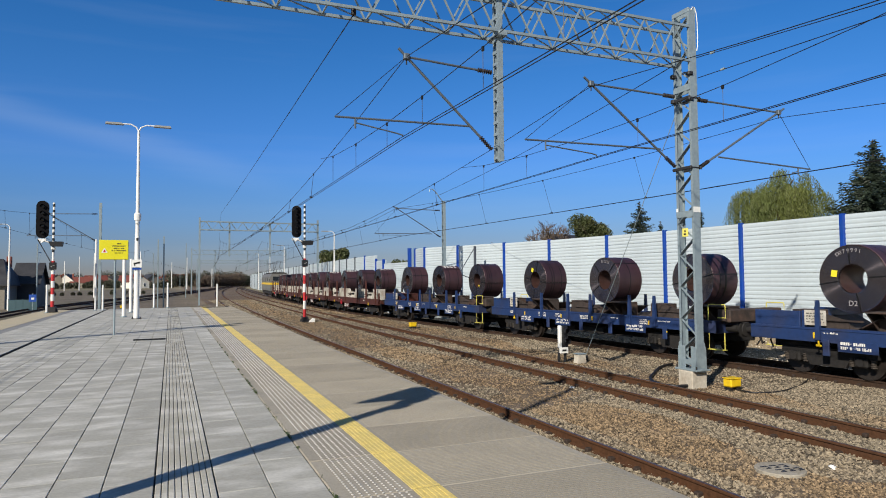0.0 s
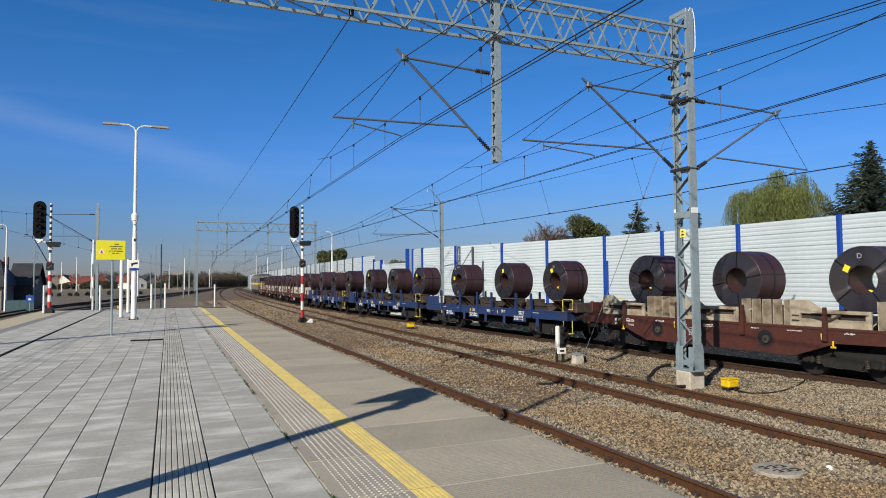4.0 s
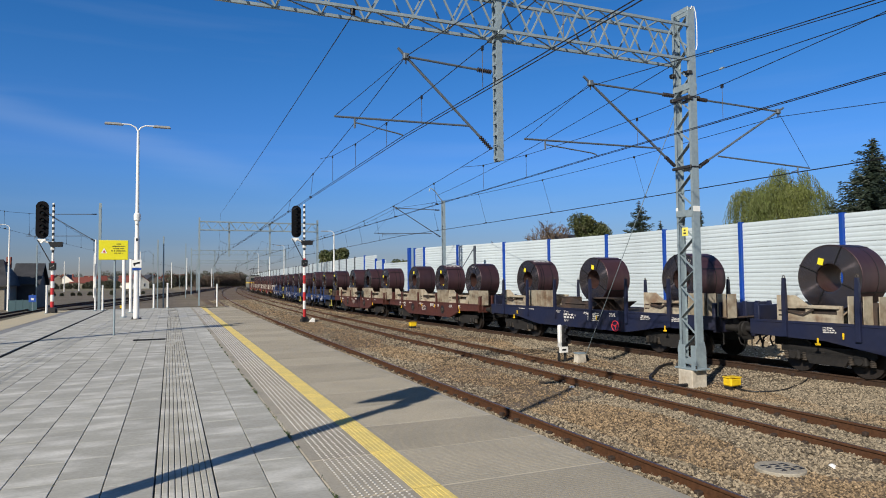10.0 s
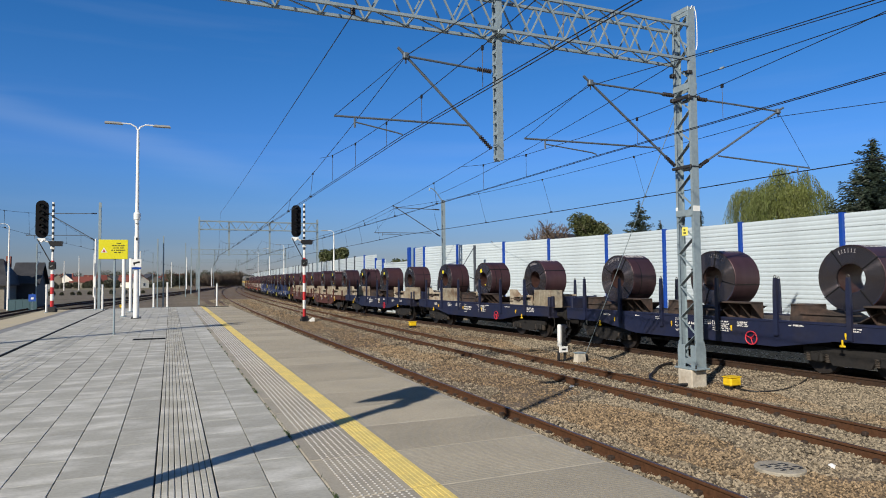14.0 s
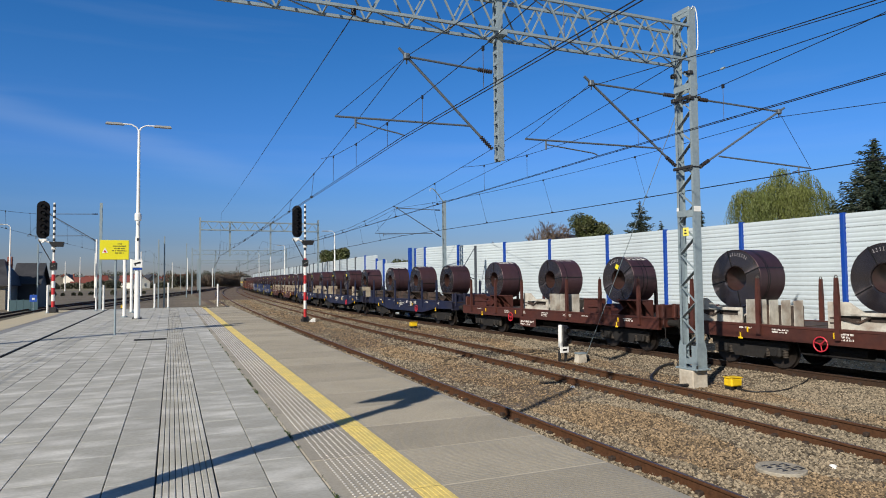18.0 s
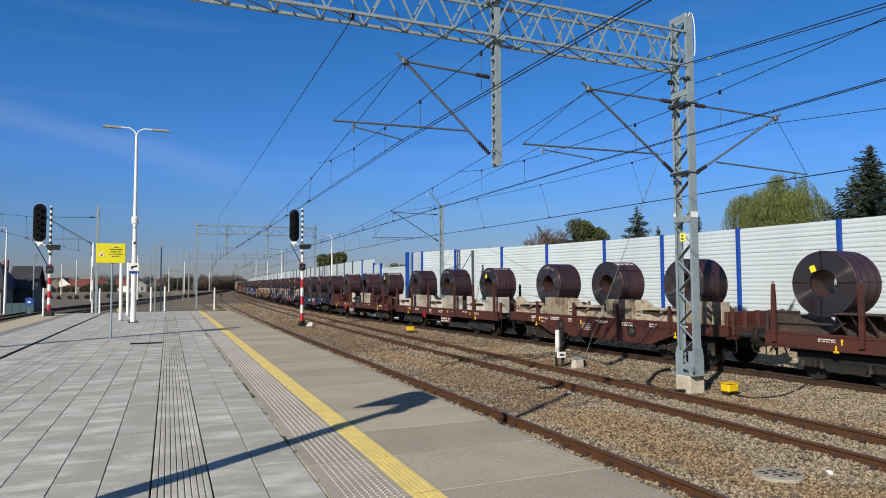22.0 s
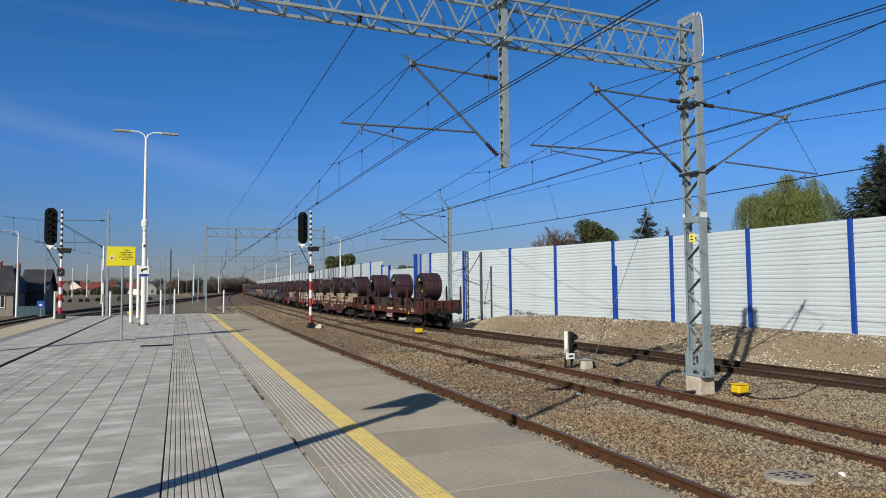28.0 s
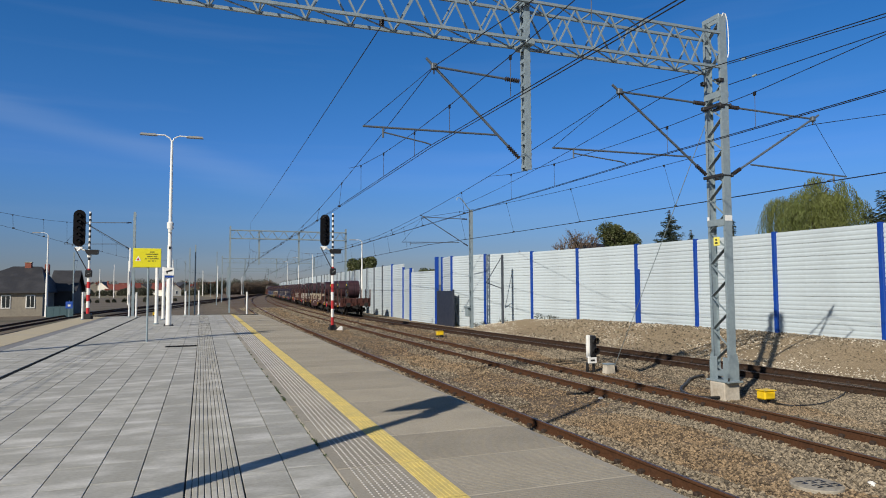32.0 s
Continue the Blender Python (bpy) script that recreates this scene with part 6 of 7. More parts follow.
def loose_cable(pts, r, label):
    out = []
    P = [Vector(p) for p in pts]
    for i in range(len(P) - 1):
        a, b, c, d = P[max(i - 1, 0)], P[i], P[i + 1], P[min(i + 2, len(P) - 1)]
        for k in range(8):
            t = k / 8
            out.append(0.5 * ((2 * b) + (c - a) * t + (2 * a - 5 * b + 4 * c - d) * t * t + (3 * b - a - 3 * c + d) * t ** 3))
    out.append(P[-1])
    single("cable", Geo().path(out, r, 8), M_BLACK, label, "cable", group="loose cables")


loose_cable([(12.3, 13.05, -0.88), (11.85, 13.15, -0.88), (11.75, 13.6, -0.88), (12.2, 14.45, -0.88), (13.1, 15.3, -0.88), (14.0, 16.1, -0.88), (14.9, 16.6, -0.90)], 0.042, "thick black cable looped on the ballast by the mast")
loose_cable([(13.0, 12.2, -0.9), (13.0, 11.7, -0.90), (13.6, 11.55, -0.90), (14.6, 11.85, -0.90), (15.5, 12.3, -0.90), (16.1, 12.7, -0.92)], 0.018, "thin black cable lying across the ballast")


M_COVER = material("weathered_cover", (0.34, 0.31, 0.255), 0.9, grain=0.2, grain_scale=18, stain=(0.20, 0.17, 0.125), stain_scale=4, stain_amount=0.7, bump=0.3)


def manhole(x, y):
    top = thing("cable_chamber_cover", "weathered round concrete chamber cover with dark painted marks", "cover", at=pose(x, y, -0.945))
    part("slab", Geo().lathe([(0.345, -0.1), (0.345, 0.05), (0.335, 0.06), (0.001, 0.063)], (0, 0, 0), (0, 0, 1), 28), M_COVER, top)
    for r in range(2):
        for k in range(3):
            cx, cy = -0.16 + 0.15 * k + 0.06 * r, 0.10 - 0.20 * r - 0.02 * k
            part("painted_mark", Geo().box(cx - 0.05, cy - 0.065, 0.064, cx + 0.05, cy - 0.035, 0.067).box(cx - 0.05, cy + 0.035, 0.064, cx + 0.05, cy + 0.065, 0.067).box(cx + 0.02, cy - 0.035, 0.064, cx + 0.05, cy + 0.035, 0.067), M_BLACK, top)


manhole(8.18, 6.95)
single("white_stone", Geo().lathe([(0.01, -0.03), (0.06, 0.0), (0.05, 0.04), (0.01, 0.06)], (0, 0, 0), (0, 0, 1), 7), M_WHITE, "white painted stone on the ballast", "stone", at=pose(9.0, 6.75, -0.94))
single("white_stone", Geo().lathe([(0.01, -0.02), (0.07, 0.0), (0.05, 0.03), (0.01, 0.04)], (0, 0, 0), (0, 0, 1), 7), M_WHITE, "white painted stone on the ballast", "stone", at=pose(9.55, 14.3, -0.93))

# posts at the end of the platform
for x, y, h, r in ((-7.1, 46.7, 1.75, 0.06), (-4.2, 48.9, 1.7, 0.06), (-1.12, 50.6, 1.75, 0.06), (-0.22, 50.6, 1.8, 0.06), (3.5, 56.5, 1.65, 0.07)):
    z = 0.0 if y < PLAT_END else -1.1
    t = thing("bollard_post", "slim white post at the platform's end", "post", at=pose(x, y, z), group="white posts")
    part("shaft", Geo().tube((0, 0, 0), (0, 0, h - z), r, 10), M_WHITE, t)
    part("foot", Geo().tube((0, 0, 0), (0, 0, 0.05), r * 1.8, 10), M_GALV, t)
for x, y, h, r in ((-2.33, 38.8, 3.1, 0.09), (-2.28, 44.4, 3.3, 0.09), (-4.65, 49.0, 4.75, 0.06)):
    t = thing("white_pole", "white tubular pole standing on the platform", "pole", at=pose(x, y, 0), group="white poles")
    part("shaft", Geo().tube((0, 0, 0), (0, 0, h), r, 12), M_WHITE, t)
    part("foot", Geo().tube((0, 0, 0), (0, 0, 0.06), r * 1.8, 12), M_GALV, t)
single("track_plate", Geo().box(-0.9, -0.5, 0, 0.9, 0.5, 0.014, 0.004), M_DRAIN, "dark grating plate at the platform's end", "grating", at=pose(3.0, 49.9, 0.0))

fence = thing("yard_fence", "low blue-green wire fence beside the house", "fence", at=pose(-15.2, 78.0, -1.1))
for k in range(5):
    part("fence_post", Geo().tube((k * 0.62, 0, 0), (k * 0.62, 0, 1.35), 0.03, 6), M_TEAL, fence)
for k in range(4):
    part("fence_panel", Geo().box(k * 0.62 + 0.03, -0.012, 0.12, k * 0.62 + 0.59, 0.012, 1.25), M_TEAL, fence)
bs = thing("blue_sign", "small blue road sign on a grey post", "sign", at=pose(-12.6, 75.0, -1.1))
part("post", Geo().tube((0, 0, 0), (0, 0, 1.9), 0.03, 8), M_GALV, bs)
part("board", Geo().box(-0.32, -0.05, 1.10, 0.32, -0.02, 1.80, 0.01), M_SIGNBLUE, bs)
part("mark", Geo().box(-0.12, -0.056, 1.3, 0.12, -0.051, 1.5), M_WHITE, bs)

# ---- farther catenary ----


def far_gantry(y, x0, x1, z0, z1, ground=-1.0):
    truss("catenary_gantry", y, x0, x1, z0, z1, 0.6, "grey lattice steel gantry beam over the tracks", pitch=1.3, big=0.10)
    for x in (x0, x1):
        lattice_mast("catenary_mast", x, y, ground, z1 + 0.5, 0.34, 0.18, "grey galvanised lattice mast of a gantry", leg=0.06, pitch=0.8)
    for x in (x0 + (x1 - x0) * 0.24, x0 + (x1 - x0) * 0.58):
        lattice_mast("drop_post", x, y, z0 - 3.2, z1, 0.18, 0.18, "grey lattice drop post hanging from the gantry", leg=0.05, pitch=0.8)


far_gantry(83.0, 3.1, 17.3, 8.05, 9.05)
far_gantry(150.0, 4.0, 24.0, 7.6, 8.6)
far_gantry(225.0, 8.0, 30.0, 7.6, 8.6)
M2X, M2Y = 17.64, 42.0
m2 = lattice_mast("catenary_mast", M2X, M2Y, -1.0, 7.35, 0.34, 0.16, "grey galvanised lattice mast before the white barrier", leg=0.05, pitch=0.5)
part("switch_box", Geo().box(-0.45, -0.3, 0.9, -0.1, 0.0, 1.6, 0.03).box(-0.55, -0.35, 1.5, 0.25, -0.25, 1.62, 0.01), M_GALV, m2)
part("tension_horn", Geo().path([(0, 0, 8.3), (0, -0.22, 8.5), (0, -0.55, 8.95), (0, -0.85, 9.2), (0, -1.02, 9.18), (0, -1.05, 9.0)], 0.035, 6), M_GALV, m2)
cantilever("cantilever", M2Y, (14.15, 6.75), (17.4, 6.7), (17.44, 4.8), ((12.6, 5.0), (16.75, 5.05)), (14.5, 4.85), "grey tubular cantilever arm on the mast by the barrier")
pole2 = thing("dark_mast", "slim dark grey steel mast with a stay before the barrier", "mast", at=pose(19.09, 40.0, -0.75))
part("shaft", Geo().box(-0.07, -0.07, 0, 0.07, 0.07, 4.87, 0.01), M_POSTDARK, pole2)
part("stay", Geo().tube((0, 0, 4.8), (-1.2, 0, 2.99), 0.03, 8), M_POSTDARK, pole2)
part("arm", Geo().tube((0, 0, 2.57), (-1.2, 0, 2.99), 0.03, 8), M_POSTDARK, pole2)

# lamps along the barrier and on the far side
for y, h in ((76, 8.4), (128, 9.4), (160, 10.2), (205, 11.0)):
    platform_lamp(track3(y) + 3.4, y, h, 1, -1.0, "white single-armed lamp pole by the tracks", False)
platform_lamp(-16.0, 82.0, 9.0, 1, -1.1, "white single-armed lamp pole by a house", False)
for x, y, h in ((-33, 250, 10), (-30, 262, 12), (-2, 204, 10.4), (0.2, 300, 11), (-13.5, 140, 8.5), (-5.94, 150, 9.3), (5, 240, 11), (9, 330, 10), (13, 360, 10), (18, 330, 9)):
    t = thing("white_pole", "white tubular pole in the yard", "pole", at=pose(x, y, -1.1), group="white poles")
    part("shaft", Geo().lathe([(0.17, 0), (0.10, h)], (0, 0, 0), (0, 0, 1), 8), M_WHITE, t)
for x, y, h in ((-14.9, 91, 7.6), (2.5, 129, 10), (-1.4, 81, 7.8), (-0.8, 81.5, 8.2), (-3.5, 150, 9), (6.5, 190, 9), (3, 260, 9), (10, 300, 9), (16, 280, 9)):
    m = lattice_mast("catenary_mast", x, y, -1.1, -1.1 + h, 0.18, 0.12, "slim grey lattice catenary mast in the yard", leg=0.05, pitch=0.9)
    if x < 4:
        part("bracket_arm", Geo().tube((0, 0, h - 1.0), (-2.4, 0, h - 0.9), 0.045, 6).tube((-2.4, 0, h - 0.9), (0, 0, h - 2.8), 0.035, 6), M_GALV, m)


def track_left(y):
    return float(np.interp(y, (-60, 55, 80, 100, 130, 180, 220, 300, 420), (-13.6, -13.6, -12.7, -10.2, -5.0, 3.4, 9.5, 22, 42)))


def track_left2(y):
    return float(np.interp(y, (-60, 45, 60, 72, 100, 130, 180, 250, 420), (-10.1, -10.1, -9.8, -9.0, -5.2, -0.8, 6.6, 16.5, 46)))


build_track("railway_track_4", track_left, -30, 400, 0)
build_track("railway_track_5", track_left2, 52, 400, 0)
LMX, LMY = -4.75, 52.7
lattice_mast("catenary_mast", LMX, LMY, -1.1, 7.6, 0.30, 0.16, "slim grey lattice catenary mast at the platform's end", leg=0.05, pitch=0.5)
cantilever("cantilever", LMY, (-8.0, 6.72), (-4.9, 6.80), (-4.92, 4.78), ((-9.3, 5.15), (-5.6, 5.22)), (-7.95, 4.92), "grey tubular cantilever arm over the side track")
overhead_line([(-12, -10.6, 6.7, -10.6, 4.9), (LMY, -8.0, 6.72, -7.95, 4.9), (110, -3.2, 6.7, -3.3, 4.9), (190, 5.5, 6.7, 5.4, 4.9)], "dark contact wire hung from a messenger over a side track", twin=False)

# ---- houses and trees ----
M_ROOFDARK = material("dark_roof", (0.030, 0.031, 0.036), 0.6, grain=0.15, grain_scale=6, stain=(0.07, 0.07, 0.075), stain_scale=0.8)
M_ROOFRED = material("red_roof", (0.15, 0.036, 0.026), 0.8, grain=0.2, grain_scale=3, stain=(0.12, 0.045, 0.035), stain_scale=0.5)
M_PLASTER = material("beige_plaster", (0.25, 0.225, 0.185), 0.9, grain=0.1, grain_scale=5, stain=(0.19, 0.17, 0.14), stain_scale=0.6)
M_WALLWHITE = material("pale_wall", (0.70, 0.67, 0.60), 0.9, grain=0.08, grain_scale=3)
M_BRICK = material("red_brick", (0.24, 0.075, 0.05), 0.9, grain=0.2, grain_scale=10)
M_LEAF = {}


def house(name, x, y, w, d, h, roof, wall, roofmat, label, turn=0.0, windows=2, z0=-1.1, chimney=True, along=True, hip=0.0):
    """w runs along x, d along y, h to the eaves, roof above them; the ridge runs along x or y."""
    top = thing(name, label, "house", at=pose(x, y, z0, 0, 0, turn), group="houses beyond the tracks")
    wl = part("wall", Geo().box(-w / 2, -d / 2, 0, w / 2, d / 2, h), wall, top)
    o = 0.4
    if hip:
        a, b, z = w / 2 + o, d / 2 + o, h - 0.15
        part("roof", Geo().add([(-a, -b, z), (a, -b, z), (a, b, z), (-a, b, z), (-a + hip, 0, h + roof), (a - 1.4, 0, h + roof), (-a, -b, z - 0.18), (a, -b, z - 0.18), (a, b, z - 0.18), (-a, b, z - 0.18)],
                               [(0, 1, 5, 4), (1, 2, 5), (2, 3, 4, 5), (3, 0, 4), (0, 6, 7, 1), (1, 7, 8, 2), (2, 8, 9, 3), (3, 9, 6, 0), (6, 9, 8, 7)]), roofmat, top)
    elif along:
        part("gable", Geo().extrude([(-d / 2, h), (d / 2, h), (0, h + roof)], "x", -w / 2, w / 2), wall, top)
        for s in (-1, 1):
            sl = roof / (d / 2)
            a, b = (s * (d / 2 + o), h - sl * o), (0, h + roof)
            part("roof_slope", Geo().extrude([a, (a[0], a[1] + 0.16), (0, b[1] + 0.18), (0, b[1] + 0.02)], "x", -w / 2 - o, w / 2 + o), roofmat, top)
    else:
        part("gable", Geo().extrude([(-w / 2, h), (w / 2, h), (0, h + roof)], "y", -d / 2, d / 2), wall, top)
        for s in (-1, 1):
            sl = roof / (w / 2)
            a, b = (s * (w / 2 + o), h - sl * o), (0, h + roof)
            part("roof_slope", Geo().extrude([a, (a[0], a[1] + 0.16), (0, b[1] + 0.18), (0, b[1] + 0.02)], "y", -d / 2 - o, d / 2 + o), roofmat, top)
    for i in range(windows):
        wx = -w / 2 + w * (i + 0.5) / windows
        f = part("window", Geo().box(wx - 0.47, -d / 2 - 0.07, h * 0.30, wx + 0.47, -d / 2 + 0.02, h * 0.30 + 1.55, 0.02), M_WHITE, top)
        for k in (-1, 1):
            part("pane", Geo().box(wx + k * 0.2 - 0.17, -d / 2 - 0.082, h * 0.30 + 0.12, wx + k * 0.2 + 0.17, -d / 2 - 0.072, h * 0.30 + 1.42), M_GLASSDARK, f)
    if chimney:
        ch = part("chimney", Geo().box(w * 0.25 - 0.34, -0.3, h + roof * 0.6, w * 0.25 + 0.34, 0.3, h + roof + 0.45, 0.03), M_BRICK, top)
        part("chimney_cap", Geo().box(w * 0.25 - 0.40, -0.36, h + roof + 0.45, w * 0.25 + 0.40, 0.36, h + roof + 0.53, 0.02), M_CONC, ch)
    return top


home = house("house", -22.0, 90.5, 9.6, 8.5, 2.95, 2.85, M_PLASTER, M_ROOFDARK, "low beige plastered house with a dark hipped roof and brick chimneys", windows=4, hip=6.0)
part("chimney", Geo().box(4.0, 0.3, 4.8, 4.5, 0.8, 6.1, 0.03), M_BRICK, home)
house("house", -16.3, 95.5, 2.4, 6.0, 3.0, 2.3, M_ROOFDARK, M_ROOFDARK, "dark timber-clad annexe with a dark metal roof", windows=0, chimney=False, along=True)
hr = random.Random(8)
for i in range(34):
    x = -112 + i * 3.6 + hr.uniform(-1.5, 1.5)
    y = 390 + hr.uniform(-25, 70)
    red = hr.random() < 0.8
    house("house", x, y, hr.uniform(8, 11), hr.uniform(8, 10), hr.uniform(2.4, 3.4), hr.uniform(2.6, 3.8), M_WALLWHITE if hr.random() < 0.5 else M_PLASTER, M_ROOFRED if red else M_ROOFDARK,
          "distant family house with a red tiled roof" if red else "distant family house with a dark roof", turn=hr.uniform(-30, 30), windows=2, z0=-1.1, along=hr.random() < 0.5)
for x, y, w in ((-51.5, 318, 6.5), (-14.5, 320, 8.5)):
    house("house", x, y, w, 8, 3.3, 3.0, M_WALLWHITE, M_ROOFRED, "white family house with a red tiled roof", turn=25, windows=2, z0=-1.3, along=False)
house("house", 46.6, 70.0, 7, 8, 5.4, 2.9, M_ROOFDARK, M_ROOFDARK, "house with a dark roof behind the noise barrier", turn=20, windows=0, chimney=False)


def leaf_material(name, color, other):
    m = material(name, color, 0.6, grain=0.25, grain_scale=3, stain=other, stain_scale=0.6, island=0.35)
    b = m.node_tree.nodes["Principled BSDF"]
    b.inputs["Subsurface Weight"].default_value = 0.0
    return m


M_WILLOW = leaf_material("willow_leaf", (0.105, 0.125, 0.028), (0.055, 0.085, 0.022))
M_BROADLEAF = leaf_material("broad_leaf", (0.055, 0.07, 0.022), (0.09, 0.08, 0.025))
M_NEEDLE = leaf_material("needle", (0.028, 0.042, 0.026), (0.018, 0.03, 0.018))
M_TWIG = leaf_material("dry_twig", (0.12, 0.085, 0.06), (0.09, 0.07, 0.055))
M_BARK = material("bark", (0.09, 0.07, 0.05), 0.95, grain=0.3, grain_scale=8, bump=0.5, bump_scale=12)
M_HEDGE = leaf_material("far_foliage", (0.060, 0.066, 0.042), (0.085, 0.072, 0.050))


def leaves(name, P, D, length, width, mat, parent, rng, droop=None):
    """Leaf blades: centres P, directions D (arrays), one small quad each."""
    n = len(P)
    side = np.cross(D, rng.normal(size=(n, 3)))
    side /= np.linalg.norm(side, axis=1, keepdims=True) + 1e-9
    L = rng.uniform(0.6, 1.3, (n, 1)) * length
    W = rng.uniform(0.6, 1.3, (n, 1)) * width
    a = P - D * L / 2
    b = P + D * L / 2
    V = np.stack([a, P + side * W / 2, b, P - side * W / 2], 1).reshape(-1, 3)
    me = bpy.data.meshes.new(name)
    me.from_pydata(V.tolist(), [], (np.arange(n)[:, None] * 4 + np.arange(4)).tolist())
    me.materials.append(mat)
    ob = part(name, me, None, parent)
    return ob


def trunk_limbs(top, h, r, rng, n=7, spread=0.35):
    part("trunk", Geo().lathe([(r * 1.3, -0.2), (r, 0.4), (r * 0.75, h * 0.4), (r * 0.35, h * 0.65), (0.02, h * 0.85)], (0, 0, 0), (0, 0, 1), 9), M_BARK, top)
    for i in range(n):
        a = i * 2.4 + rng.uniform(-0.3, 0.3)
        z = h * (0.3 + 0.5 * i / n)
        R = h * spread * rng.uniform(0.6, 1.0)
        part("limb", Geo().tube((0, 0, z), (R * math.cos(a), R * math.sin(a), z + R * 0.7), r * 0.4, 6, r * 0.12), M_BARK, top)


def willow(x, y, h, w, z0=0.0):
    rng = np.random.default_rng(3)
    pr = random.Random(3)
    top = thing("willow_tree", "large weeping willow with yellow-green hanging branches", "tree", at=pose(x, y, z0), group="trees behind the barrier")
    trunk_limbs(top, h, 0.35, pr, 8, 0.3)
    P, D = [], []
    # boughs that arch out of the crown, each a curtain of thin hanging strands
    boughs = [(0.0, 0.15, h)]
    for k in range(26):
        a, u = k * 2.39996 + rng.normal() * 0.35, math.sqrt((k + 0.6) / 26)
        boughs.append((a, u, h * (0.99 - 0.17 * u ** 2.6) * rng.uniform(0.80, 1.02)))
    for a, u, zt in boughs:
        bx, by = w / 2 * u * math.cos(a), w / 2 * u * math.sin(a)
        for m in range(int(70 + 50 * u)):
            px, py = bx + rng.normal() * 0.36, by + rng.normal() * 0.36
            drop = (px - bx) ** 2 + (py - by) ** 2
            z1 = zt - 1.3 * drop - abs(rng.normal()) * 0.16
            L = rng.uniform(0.8, 3.2) * (0.55 + 0.55 * u)
            n = int(L / 0.085)
            sway = rng.normal(size=2) * 0.12
            for i in range(n):
                f = i / n
                P.append((px + sway[0] * f + rng.normal() * 0.035 + 0.22 * math.cos(a) * math.sqrt(f), py + sway[1] * f + rng.normal() * 0.035 + 0.22 * math.sin(a) * math.sqrt(f), z1 - L * f))
                d = np.array((rng.normal() * 0.32, rng.normal() * 0.32, -1.0))
                D.append(d / np.linalg.norm(d))
    leaves("crown", np.array(P), np.array(D), 0.20, 0.034, M_WILLOW, top, rng)


def conifer(x, y, h, w, z0=0.0, seed=1, label="tall dark green fir tree", dens=1.0):
    rng = np.random.default_rng(seed)
    top = thing("fir_tree", label, "tree", at=pose(x, y, z0), group="trees behind the barrier")
    part("trunk", Geo().lathe([(0.2, -0.2), (0.12, h * 0.5), (0.02, h)], (0, 0, 0), (0, 0, 1), 8), M_BARK, top)
    P, D = [], []
    tiers = int(h / 0.34)
    for i in range(tiers):
        z = h * (0.12 + 0.88 * i / tiers)
        R = w / 2 * (1 - (z / h) ** 1.15) + 0.12
        nb = max(5, int(6 * dens * (0.5 + R)))
        for b in range(nb):
            a = rng.uniform(0, 6.283)
            L = R * rng.choice((0.45, 0.6, 0.75, 0.9, 1.0, 1.12)) * rng.uniform(0.92, 1.08) * (1 + 0.18 * math.sin(3 * a + seed) + 0.12 * math.sin(5 * a + z))
            z = h * (0.12 + 0.88 * i / tiers) + rng.uniform(-0.35, 0.25)
            n = max(3, int(L / 0.085))
            for k in range(n):
                f = (k + 0.5) / n
                for s in (-1, 1):
                    d = np.array((math.cos(a + s * 0.6), math.sin(a + s * 0.6), -0.15 + rng.normal() * 0.25))
                    P.append((L * f * math.cos(a) + rng.normal() * 0.04, L * f * math.sin(a) + rng.normal() * 0.04, z - 0.34 * L * f + 0.36 * L * f * f + rng.normal() * 0.05))
                    D.append(d / np.linalg.norm(d))
    leaves("crown", np.array(P), np.array(D), 0.30, 0.075, M_NEEDLE, top, rng)


def broadleaf(x, y, h, w, z0=0.0, seed=1, mat=None, label="round dark green broadleaf tree", size=0.30, count=6500, name="broadleaf_tree"):
    rng = np.random.default_rng(seed)
    top = thing(name, label, "tree", at=pose(x, y, z0), group="trees behind the barrier")
    trunk_limbs(top, h, 0.22, random.Random(seed), 7, 0.3)
    P = []
    blobs = [(0, 0, h * 0.62, w * 0.40), (0, 0, h * 0.55, w * 0.30)]
    for k in range(11):
        a = rng.uniform(0, 6.283)
        R = w * 0.28 * rng.uniform(0.5, 1.15)
        blobs.append((R * math.cos(a), R * math.sin(a), h * rng.uniform(0.45, 0.84), w * rng.uniform(0.18, 0.28)))
    for bx, by, bz, br in blobs:
        n = count // len(blobs)
        v = rng.normal(size=(n, 3))
        v /= np.linalg.norm(v, axis=1, keepdims=True)
        P.append(np.array((bx, by, bz)) + v * (br * rng.uniform(0.35, 1.05, (n, 1))))
    P = np.concatenate(P)
    D = rng.normal(size=P.shape)
    D /= np.linalg.norm(D, axis=1, keepdims=True)
    leaves("crown", P, D, size * 1.3, size, mat or M_BROADLEAF, top, rng)


